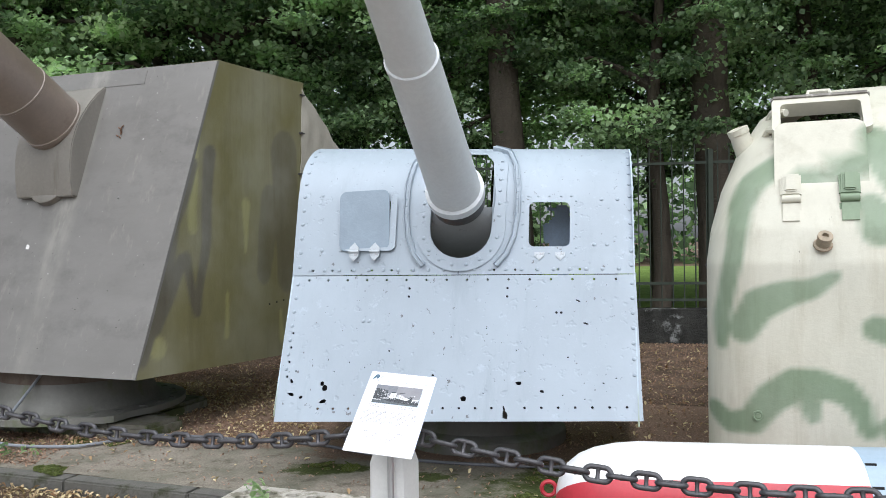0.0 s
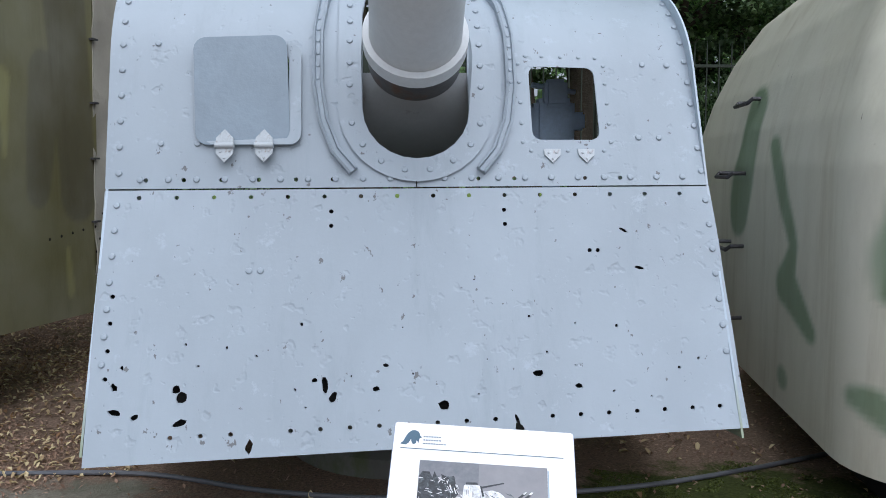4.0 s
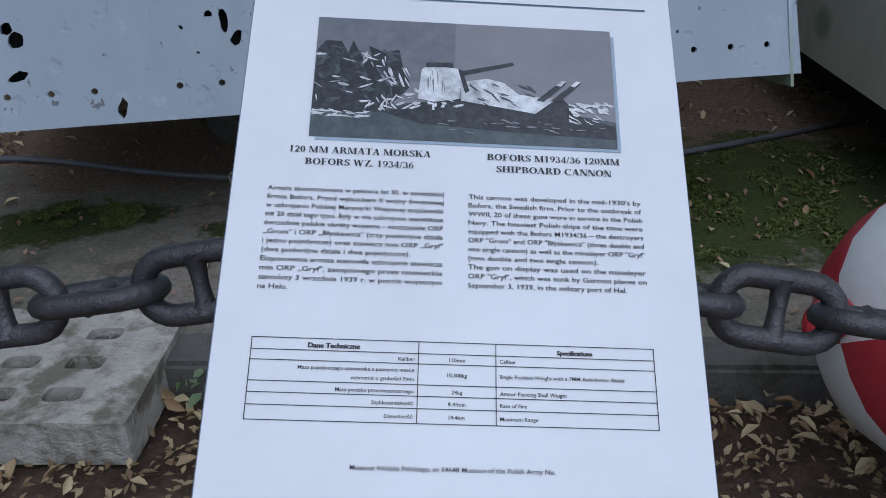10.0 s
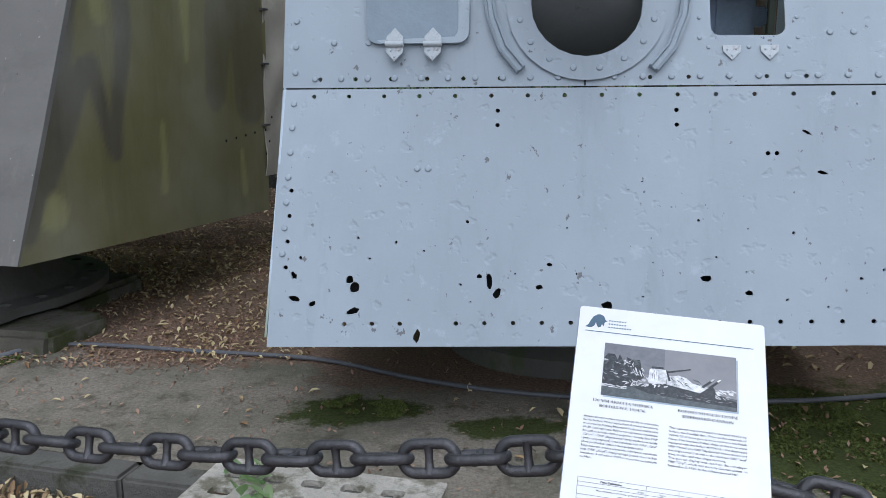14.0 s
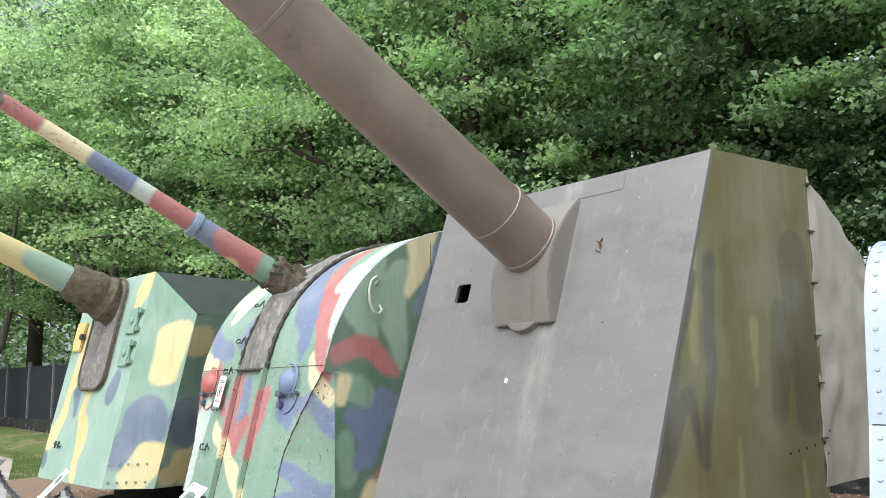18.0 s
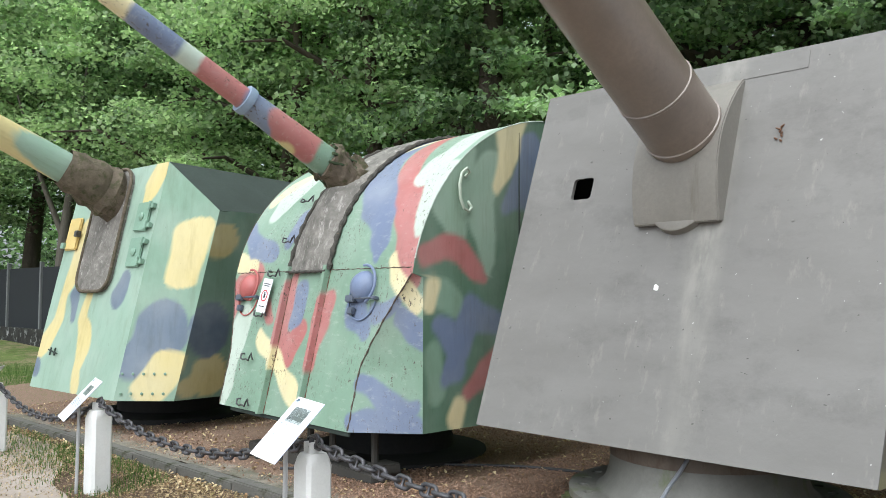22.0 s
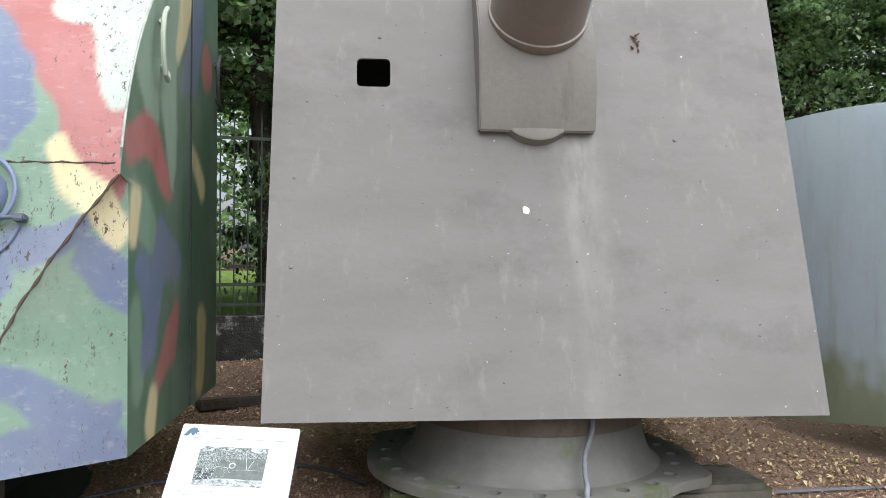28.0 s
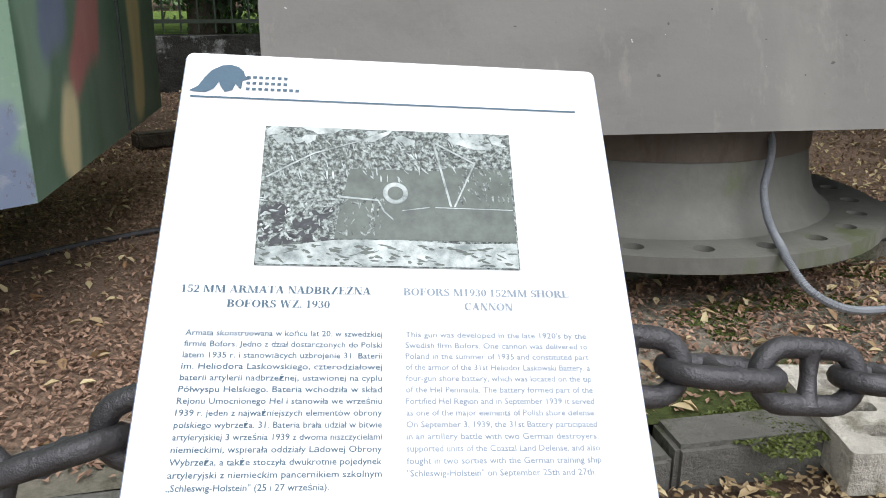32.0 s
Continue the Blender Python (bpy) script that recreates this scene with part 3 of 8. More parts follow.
def strip(name, xs, y0, y1, nv, zf, mat, label, lift=0.0):
    """A sheet between two lines y0(x) and y1(x)."""
    co = [(x, y, zf(x, y) + lift) for x in xs for y in [y0(x) + (y1(x) - y0(x)) * j / nv for j in range(nv + 1)]]
    w = nv + 1
    faces = [(i * w + j, (i + 1) * w + j, (i + 1) * w + j + 1, i * w + j + 1) for i in range(len(xs) - 1) for j in range(nv)]
    me = bpy.data.meshes.new(name)
    me.from_pydata(co, [], faces)
    me.polygons.foreach_set("use_smooth", [True] * len(faces))
    me.materials.append(mat)
    ob = new(name, me)
    return tagged(ob, label, name.replace("_", " "), "", "structure")


gx = [-600, -300, -150, -90, -60, -45, -34, -26, -20] + list(np.arange(-16, 8, 0.2)) + [9, 12, 16, 24, 40, 80, 200, 600]
gy = [-600, -200, -80, -40, -20, -10, -6] + list(np.arange(-4, 14, 0.2)) + [15, 18, 24, 34, 50, 90, 200, 600]
me = bpy.data.meshes.new("ground")
me.from_pydata([(x, y, ground_z(x, y)) for x in gx for y in gy], [], [(i * len(gy) + j, (i + 1) * len(gy) + j, (i + 1) * len(gy) + j + 1, i * len(gy) + j + 1) for i in range(len(gx) - 1) for j in range(len(gy) - 1)])
me.polygons.foreach_set("use_smooth", [True] * len(me.polygons))
me.materials.append(M_SOIL)
tagged(new("ground", me), "brown soil with leaf litter and moss patches", "ground", "", "structure")

PX = [float(v) for v in np.arange(-16, 7.01, 0.1)]


def pad_cover(p):
    """Damp soil towards the back of the pad and round the guns; moss beside the torpedo and in damp spots."""
    back = p.y - kerb_y(p.x)
    n = noise.noise(Vector((p.x * 1.4, p.y * 1.4, 2)))
    from_kerb = 1.15 if p.x > -2.4 else 0.4 if p.x < -4.8 else 0.95
    soil = min(1.0, max(0.0, 0.5 + (back - from_kerb - 0.25 * n) * 1.6))
    moss = 0.0
    for cx, cy, rx, ry in ((1.25, 4.72, 0.75, 0.42), (-0.67, 5.17, 0.24, 0.12), (-0.1, 4.95, 0.2, 0.08), (-5.2, 5.75, 0.5, 0.25), (-3.9, 5.62, 0.4, 0.2), (2.6, 4.3, 0.6, 0.4)):
        moss = max(moss, 1.0 - 0.5 * math.hypot((p.x - cx) / rx, (p.y - cy) / ry))
    return (soil, max(0.0, moss), 0.0)


pad = strip("pavement", PX, lambda x: kerb_y(x) + 0.12, lambda x: kerb_y(x) + 3.6, 36, lambda x, y: pad_z(x) + 0.006 * noise.noise(Vector((x * 2, y * 2, 3))), M_PAD, "worn stained concrete pad with damp leaf soil and moss", 0.004)
tone = pad.data.color_attributes.new("cover", "FLOAT_COLOR", "POINT")
for i, v in enumerate(pad.data.vertices):
    tone.data[i].color = (*pad_cover(v.co), 1.0)
strip("road", [-70, -50, -36, -28, -22, -18, -16, -15, -14] + [float(v) for v in np.arange(-13, 9.1, 0.2)], lambda x: -14.0, path_edge, 30, lambda x, y: front_z(x) + 0.018, M_PATH, "pinkish grey compacted gravel path")
LX = [float(v) for v in (-70, -55, -44, -36, -30, -25, -21, -18, -16.4)]
strip("lawn", LX, path_edge, lambda x: wall_y(x) - 0.2, 12, lambda x, y: front_z(x) + 0.03 + 0.38 * min(1.0, max(0.0, (-18 - x) / 10)) * verge_rise(x, y), M_LAWN, "mown green grass verge beside the path")
strip("lawn", [-60, -40, -25, -15, -8, -4, 0, 4, 9, 20], lambda x: wall_y(x) + 2.2, lambda x: wall_y(x) + 34, 6, lambda x, y: 0.16, M_LAWN2, "mown lawn behind the fence, colour brightened as if sunlit")

kerb = new("kerb")
tagged(kerb, "weathered grey concrete kerb along the gun pad", "kerb", "", "structure")
x, KS = 7.0, 0.94
kme = to_mesh("kerbstone", box(bmesh.new(), -KS / 2 + 0.004, KS / 2 - 0.004, -0.065, 0.065, -0.25, 0.0, 0.012), M_KERB)
while x > -16:
    m = Matrix.Translation((x, kerb_y(x) + 0.06 + random.uniform(-0.006, 0.006), pad_z(x) + 0.006)) @ pose(0, 0, 0, 0, 0, -19.5 + random.uniform(-0.5, 0.5))
    ob = new("kerbstone", kme)
    ob.parent, ob.matrix_local = kerb, m
    x -= KS * 0.9426

# low wall and fence behind the guns
def run(xa, xb, step):
    pts, x = [], xa
    while x < xb:
        pts.append(x)
        x += step
    return pts


wall = bmesh.new()
wx = [-70.0, -40.0, -20.0, -8.0, 10.0]
for a, b in zip(wx, wx[1:]):
    vs = [bm_v for bm_v in [wall.verts.new((x, wall_y(x) + dy, z)) for x in (a, b) for dy in (-0.16, 0.16) for z in (-0.5, 0.6 if b > -20 else 0.45)]]
    for f in ((0, 1, 3, 2), (4, 6, 7, 5), (0, 4, 5, 1), (2, 3, 7, 6), (1, 5, 7, 3), (0, 2, 6, 4)):
        wall.faces.new([vs[i] for i in f])
bmesh.ops.recalc_face_normals(wall, faces=wall.faces[:])
tagged(new("wall_back", to_mesh("wall_back", wall, M_WALL)), "low dark stained plaster wall carrying the fence", "wall", "", "structure")

fence = new("fence")
tagged(fence, "grey-green iron bar fence on a low wall", "fence", "", "structure")
slope = math.atan(-0.18)
bar = bmesh.new()
tube(bar, [(0, 0, 0.62), (0, 0, 2.78), (0, 0, 2.92)], [0.0095, 0.0095, 0.001], 6)
bar_me = to_mesh("fence_bar", bar, M_FENCE)
for x in run(-7.8, 7.5, 0.15):
    ob = new("fence_bar", bar_me)
    ob.parent, ob.matrix_local = fence, Matrix.Translation((x, wall_y(x), 0))
for z in (0.72, 2.62, 0.95):
    part("fence_rail", box(bmesh.new(), -8.1, 8.1, -0.012, 0.012, z - 0.018, z + 0.018), M_FENCE, fence).matrix_local = Matrix.Translation((0, wall_y(0), 0)) @ pose(0, 0, 0, 0, 0, math.degrees(slope))
for x in run(-7.0, 7.5, 2.7):
    part("fence_post", box(bmesh.new(), -0.035, 0.035, -0.035, 0.035, 0.6, 2.8, 0.005), M_FENCE, fence).matrix_local = Matrix.Translation((x, wall_y(x), 0))

screen = new("fence")
tagged(screen, "dark screened panel fence on a low stone wall", "fence", "", "structure")
pme = to_mesh("fence_post", box(bmesh.new(), -0.05, 0.05, -0.06, 0.05, 0.2, 2.62, 0.01), surface("grey_fence_post", (0.17, 0.18, 0.18), 0.6, 0.2, 0.2))
sme = to_mesh("fence_panel", box(bmesh.new(), -1.22, 1.22, -0.01, 0.01, 0.5, 2.45), M_FENCE_SCREEN)
for x in run(-56.0, -9.5, 2.5):
    a = math.degrees(math.atan(-0.30))
    for nm, mm, dx in (("fence_post", pme, 0.0), ("fence_panel", sme, 1.25)):
        ob = new(nm, mm)
        ob.parent, ob.matrix_local = screen, Matrix.Translation((x + dx, wall_y(x + dx), -0.15)) @ pose(0, 0, 0, 0, 0, a)


# ---- gun with light blue-grey shield ----
D = thing("naval_gun", pose(0.127, 4.68, 0, 0, 0, -11.1), "light blue-grey ship gun with a bullet-holed riveted shield", "naval gun")
LOW, RAD, STR = 0.93, 0.62, 0.50


def d_prof(s):
    """Height profile of the shield: slope, then a rounded top. Gives y, z."""
    a = math.atan2(0.86, 0.37)
    if s <= LOW:
        return s * math.cos(a), 0.49 + s * math.sin(a)
    y, z, a = LOW * math.cos(a), 0.49 + LOW * math.sin(a), radians(70.5)
    s -= LOW
    if s <= STR:
        return y + s * math.cos(a), z + s * math.sin(a)
    y, z, s = y + STR * math.cos(a), z + STR * math.sin(a), s - STR
    arc = RAD * radians(66.5)
    if s <= arc:
        t = a - s / RAD
        return y + RAD * (math.sin(a) - math.sin(t)), z + RAD * (math.cos(t) - math.cos(a))
    t = radians(4)
    y, z, s = y + RAD * (math.sin(a) - math.sin(t)), z + RAD * (math.cos(t) - math.cos(a)), s - arc
    return y + s * math.cos(t), z + s * math.sin(t)


def d_place(u, s, d):
    y, z = d_prof(s)
    dent = 0.010 * noise.noise(Vector((u * 4, s * 4, 2))) * max(0, min(1, (u - 0.55) * 3)) * (1 if s < LOW else 0)
    dent += 0.003 * noise.noise(Vector((u * 2, s * 2, 7)))
    twist = 0.07 * u * min(1.0, max(0.0, (s - LOW) / 0.8))
    return (u, y + d + dent + twist, z - 0.030 * u * min(1.0, max(0.0, (s - LOW) / 0.8)))


def d_at(u, s, out=0.0):
    """A pose on the shield's face, its z axis pointing outwards."""
    p, q = Vector(d_place(u, s, 0)), Vector(d_place(u, s + 0.02, 0))
    up = (q - p).normalized()
    n = Vector((1, 0, 0)).cross(up)
    n = n if n.y < 0 else -n
    m = Matrix((Vector((1, 0, 0)), up, n)).transposed().to_4x4()
    return Matrix.Translation(p + n * out) @ m


random.seed(4)
holes = []
for u, s, rx, ry, t in ((-0.805, 0.186, 0.021, 0.019, 0.5), (-0.825, 0.212, 0.015, 0.014, 0.9), (-0.330, 0.212, 0.011, 0.027, 0.1), (-0.303, 0.172, 0.012, 0.018, -0.5),
                        (-0.366, 0.230, 0.010, 0.009, 0), (0.072, 0.136, 0.019, 0.018, 0.3), (0.400, 0.237, 0.019, 0.012, 0.2), (0.540, 0.192, 0.013, 0.009, -0.2),
                        (-1.018, 0.137, 0.023, 0.010, -0.3), (-0.954, 0.121, 0.016, 0.009, 0.8), (-0.807, 0.098, 0.030, 0.011, 0.4), (-0.576, 0.018, 0.012, 0.022, -0.2),
                        (-0.123, 0.276, 0.010, 0.008, -0.3), (0.325, 0.048, 0.018, 0.024, 0.2), (0.318, 0.082, 0.006, 0.018, 0.3), (-0.158, 0.196, 0.012, 0.009, 0.2),
                        (-1.028, 0.221, 0.010, 0.014, 0.4), (-1.007, 0.286, 0.006, 0.008, 0), (0.752, 0.756, 0.016, 0.005, -0.5), (0.795, 0.612, 0.018, 0.006, -0.3)):
    holes.append(oval(u, s, rx, ry, 10, t, 0.22))
for k in range(30):
    u, s, r = random.uniform(-1.04, 1.0), 0.11 + abs(random.gauss(0, 0.16)), random.uniform(0.0028, 0.0055)
    if all(abs(u - h[0][0]) > 0.06 or abs(s - h[0][1]) > 0.06 for h in holes) and s < 0.7 and abs(s - 0.085) > 0.02:
        holes.append(oval(u, s, r * 1.3, r, 7, random.uniform(0, 3), 0.25))
bolt = lambda u, s: oval(u, s, 0.0085, 0.0085, 8)
for k in range(22):
    u = -1.03 + k * 0.098
    if all(abs(u - h[0][0]) > 0.04 or h[0][1] > 0.15 for h in holes[:20]):
        holes.append(bolt(u, 0.078 + 0.03 * u))
for k in range(16):
    holes.append(bolt(-1.0 + k * 0.132, LOW - 0.032))
for u in (-0.315, 0.315):
    holes += [bolt(u, LOW - 0.09), bolt(u, LOW - 0.145)]
holes += [bolt(-1.06, 0.25 + 0.095 * k) for k in range(4)] + [bolt(0.62, 0.68), bolt(0.65, 0.68)]
low = sheet("lower_plate", [(-1.107, -0.034), (1.118, 0.033), (1.098, LOW - 0.003), (-1.122, LOW - 0.003)], holes, 0.05, d_place, 0.009, M_BLUE)
part("lower_plate", low, M_BLUE, D, "bullet-pierced blue-grey steel plate")
# Added dark sheet, so the shield's holes look shaded behind.
part("hole_shade_plate", grid("hole_shade_plate", 6, 6, lambda u, v, d: Vector(d_place(-1.09 + 2.18 * u, 0.06 + v * (LOW - 0.12), 0.07 + d)), 0.01, M_DARK), None, D, "dark plate added behind the holes to stand for shade")
slot = [(0.2 * math.cos(a), LOW + 0.31 + 0.2 * math.sin(a)) for a in [math.pi + math.pi * i / 12 for i in range(13)]]
slot += [(0.2, LOW + 0.72), (0.185, LOW + 0.86), (0.13, LOW + 0.96), (-0.13, LOW + 0.96), (-0.185, LOW + 0.86), (-0.2, LOW + 0.72)]
win_r = rounded(0.44, 0.70, LOW + 0.19, LOW + 0.50, 0.035)
win_l = rounded(-0.755, -0.475, LOW + 0.18, LOW + 0.53, 0.035)
uh = [slot, win_r, win_l]
uh += [bolt(-0.98 + 0.134 * k, LOW + 0.034) for k in range(15) if k not in (6, 7, 8)]
part("upper_plate", sheet("upper_plate", [(-1.122, LOW + 0.003), (1.096, LOW + 0.003), (1.09, LOW + 1.95), (-1.115, LOW + 1.95)], uh, 0.05, d_place, 0.009, M_BLUE), M_BLUE, D, "curved blue-grey plate with sight ports")
# horseshoe doubler and strip round the slot
outer = [(0.29 * math.cos(t), LOW + 0.31 + 0.29 * math.sin(t)) for t in [math.pi + math.pi * i / 16 for i in range(17)]] + [(0.29, LOW + 0.82), (0.22, LOW + 1.03), (-0.22, LOW + 1.03), (-0.29, LOW + 0.82)]
part("doubler_plate", sheet("doubler_plate", outer, [[(x * 1.005, y) for x, y in slot]], 0.06, lambda u, s, d: tuple(Vector(d_place(u, s, 0)) + Vector((0, -0.012 + d, 0.004))), 0.011, M_BLUE), M_BLUE, D)
for sgn in (-1, 1):
    pts = [(sgn * 0.235, LOW + 0.06), (sgn * 0.30, LOW + 0.14), (sgn * 0.345, LOW + 0.26), (sgn * 0.365, LOW + 0.40), (sgn * 0.365, LOW + 0.62), (sgn * 0.345, LOW + 0.80), (sgn * 0.29, LOW + 0.98), (sgn * 0.17, LOW + 1.08)]
    sm = []
    for i in range(len(pts) - 1):
        for f in (0, 0.34, 0.67):
            sm.append((pts[i][0] + (pts[i + 1][0] - pts[i][0]) * f, pts[i][1] + (pts[i + 1][1] - pts[i][1]) * f))
    sm.append(pts[-1])
    bm = bmesh.new()
    rows = []
    for i, (u, s) in enumerate(sm):
        u2, s2 = sm[min(i + 1, len(sm) - 1)] if i < len(sm) - 1 else sm[i]
        u0, s0 = sm[max(i - 1, 0)]
        t = Vector((u2 - u0, s2 - s0)).normalized()
        nn = Vector((-t.y, t.x)) * 0.019
        f = d_at(u, s)
        row = [f @ Vector((nn.x * k, nn.y * k, h)) for k, h in ((-1, -0.004), (-1, 0.03), (-0.55, 0.036), (-0.4, 0.022), (0.4, 0.022), (0.55, 0.036), (1, 0.03), (1, -0.004))]
        rows.append([bm.verts.new(p) for p in row])
    for a, b in zip(rows, rows[1:]):
        for k in range(7):
            bm.faces.new((a[k], a[k + 1], b[k + 1], b[k]))
    bm.faces.new(rows[0])
    bm.faces.new(rows[-1][::-1])
    bmesh.ops.recalc_face_normals(bm, faces=bm.faces[:])
    part("gutter_strip", bm, M_BLUE, D)
rivet_me = to_mesh("rivet", dome(0.0125, 0.008), M_BLUE)
small_me = to_mesh("rivet", dome(0.008, 0.005, 7), M_BLUE)
spots = [(sg * 1.075, 0.30 + 0.095 * k) for sg in (-1, 1) for k in range(7)] + [(sg * 1.075, LOW + 0.06 + 0.096 * k) for sg in (-1, 1) for k in range(11)]
spots += [(-1.0 + 0.1 * k, LOW + 0.036) for k in range(21)] + [(0.248 * math.cos(t), LOW + 0.31 + 0.248 * math.sin(t)) for t in [math.pi * (1.08 + 0.84 * i / 7) for i in range(8)]]
spots += [(sg * 0.248, LOW + 0.40 + 0.09 * k) for sg in (-1, 1) for k in range(6)] + [(-0.60, 0.62), (-0.56, 0.62)]
spots += [(0.85 + 0.08 * k, LOW + 0.2) for k in range(2)] + [(-0.93, LOW + 0.17), (-0.80, LOW + 0.17), (-0.95, LOW + 0.55), (0.9, LOW + 0.52), (1.0, LOW + 0.52)]
shared("rivet", rivet_me, D, [d_at(u, s, 0.0125 if abs(u) < 0.26 and s > LOW + 0.05 else 0.001) for u, s in spots])
spots = [(0.57 + a * 0.17, LOW + 0.345 + b * 0.20) for a, b in [(math.copysign(1, math.cos(t)) * min(1, abs(math.cos(t)) * 1.4), math.copysign(1, math.sin(t)) * min(1, abs(math.sin(t)) * 1.4)) for t in [math.tau * i / 20 for i in range(20)]]]
spots += [(sg * (0.365 - 0.0), LOW + 0.42 + 0.05 * k) for sg in (-1, 1) for k in range(8)]
shared("rivet", small_me, D, [d_at(u, s, 0.022 if abs(abs(u) - 0.365) < 0.001 else 0.001) for u, s in spots])
# open port cover with hinges, and bare hinge plates
hm = d_at(-0.625, LOW + 0.355, 0.022) @ pose(0, 0, 0, 4, 0, 2)
cover = part("port_frame", sheet("port_frame", rounded(-0.175, 0.175, -0.19, 0.2, 0.04), [rounded(-0.13, 0.13, -0.165, 0.165, 0.03)], 0.08, lambda u, v, d: (u, v, -0.012 - d), 0.012, M_BLUE), M_BLUE, D)
cover.matrix_local = d_at(-0.60, LOW + 0.35, 0.034)
lid = part("port_cover", sheet("port_cover", rounded(-0.185, 0.155, -0.19, 0.215, 0.045), [], 0.08, lambda u, v, d: (u, v, 0.012 - d), 0.012, M_HATCH), M_HATCH, D, "slate grey steel port cover, slightly ajar")
lid.matrix_local = hm
def hinge_mesh(knuckle):
    bm = bmesh.new()
    for sgn in ((-1, 1) if knuckle else (-1,)):
        p = [(-0.032, 0.006 * sgn), (0.032, 0.006 * sgn), (0.03, 0.03 * sgn), (0.0, 0.062 * sgn), (-0.03, 0.03 * sgn)]
        lo, hi = [bm.verts.new((x, y, 0)) for x, y in p], [bm.verts.new((x, y, 0.006)) for x, y in p]
        bm.faces.new(hi)
        for i in range(5):
            bm.faces.new((lo[i], lo[(i + 1) % 5], hi[(i + 1) % 5], hi[i]))
    if knuckle:
        tube(bm, [(-0.034, 0, 0.008), (0.034, 0, 0.008)], 0.011, 10)
    bmesh.ops.recalc_face_normals(bm, faces=bm.faces[:])
    for x, y in ((-0.015, 0.022), (0.015, 0.022), (0, 0.045)):
        lathe(bm, [(0.005, 0.006), (0.004, 0.009), (0, 0.010)], Matrix.Translation((x, -y, 0)), 6)
    return bm


M_HINGE = surface("chipped_hinge_paint", (0.46, 0.50, 0.53), 0.5, 0.1, 0.15, 20, 60, 0.2, (0.22, 0.12, 0.07), 0.58, 30)
hk, hp = to_mesh("hinge", hinge_mesh(True), M_HINGE), to_mesh("hinge_plate", hinge_mesh(False), M_HINGE)
shared("hinge", hk, D, [d_at(u, LOW + 0.15, 0.036) for u in (-0.695, -0.555)], "rust-flecked hinge")
shared("hinge_plate", hp, D, [d_at(u, LOW + 0.155, 0.002) for u in (0.51, 0.64)])
# sides, inner gear and barrel
def d_side(p):
    """Pale blue, the shield paint lightened for side light, with a ragged patch of green algae along the bottom edge.
    """
    n = noise.noise(Vector((p.y * 3, p.z * 2, 5))) + 0.5 * noise.noise(Vector((p.y * 11, p.z * 8, 5)))
    k = min(1.0, max(0.0, (0.62 + 0.22 * n - p.z) * 6 + 0.3))
    blue, algae = (0.47, 0.56, 0.65), (0.25, 0.30, 0.20)
    return tuple(b + (a - b) * k for a, b in zip(algae, blue))


for sgn in (-1, 1):
    def side(u, v, d, sgn=sgn):
        s = v * (LOW + STR + 0.60)
        y0, z0 = d_prof(s)
        z0 -= 0.033 * sgn * min(1.0, max(0.0, (s - LOW) / 0.8))
        x0 = 1.118 if sgn < 0 else 1.096
        y1, z1 = (2.3, 0.17 + v * 2.08) if sgn < 0 else (2.2, 0.2 + v * 1.88)
        return Vector((sgn * (x0 + ((1.36 + 0.14 * v if sgn < 0 else 1.16) - x0) * u - d), y0 + (y1 - y0) * u, z0 + (z1 - z0) * u + (0.05 * v ** 3 * math.sin(math.pi * u) if sgn < 0 else 0)))
    part("side_plate", grid("side_plate", 60, 70, side, 0.008, M_PAINT_E, d_side), None, D, "smooth side plate, blue lightened for side light, green algae at foot")
srv = []
for sgn in (-1, 1):
    for u in (0.03, 0.97):
        for k in range(16):
            v = 0.04 + k * 0.06
            s = v * (LOW + STR + 0.60)
            y0, z0 = d_prof(s)
            z0 -= 0.033 * sgn * min(1.0, max(0.0, (s - LOW) / 0.8))
            x0 = 1.118 if sgn < 0 else 1.096
            p = Vector((sgn * (x0 + ((1.36 + 0.14 * v if sgn < 0 else 1.16) - x0) * u), y0 + ((2.3 if sgn < 0 else 2.2) - y0) * u, z0 + ((0.17 + v * 2.08 if sgn < 0 else 0.2 + v * 1.88) - z0) * u))
            srv.append(Matrix.Translation(p) @ Vector((sgn, -0.35, 0)).to_track_quat("Z", "Y").to_matrix().to_4x4())
shared("rivet", rivet_me, D, srv)
EL = radians(26.5)
AX = Vector((-0.005, 0.31, 1.875))
def along(p, el, k):
    return p + Vector((0, -math.cos(el), math.sin(el))) * k


def barrel(bm, p, el, prof, seg=40):
    m = Matrix.Translation(p) @ pose(0, 0, 0, 90 - math.degrees(el), 0, 0)
    return lathe(bm, prof, m, seg)


part("barrel", barrel(bmesh.new(), AX, EL, [(0.0, -0.06), (0.16, -0.06), (0.165, 0.004), (0.134, 1.27), (0.139, 1.272), (0.139, 1.30), (0.128, 1.305), (0.120, 1.6), (0.085, 3.6), (0.115, 3.75), (0.115, 3.9), (0.06, 3.9), (0.06, 3.6), (0, 3.6)]), M_BARREL_D, D, "light grey gun barrel with a jacket joint")
part("barrel_collar", barrel(bmesh.new(), AX, EL, [(0.165, -0.03), (0.188, -0.03), (0.188, 0.03), (0.165, 0.035)]), M_BARREL_D, D)
part("barrel_sleeve", barrel(bmesh.new(), AX, EL, [(0.0, -0.15), (0.165, -0.15), (0.172, -0.14), (0.172, -0.035), (0.0, -0.035)]), surface("sooty_grey_sleeve", (0.10, 0.10, 0.098), 0.5, 0.2, 0.3, 5, 40, 0.2, (0.13, 0.07, 0.04), 0.58, 7), D, "dark rust-flecked sleeve behind the barrel")
bm = bmesh.new()
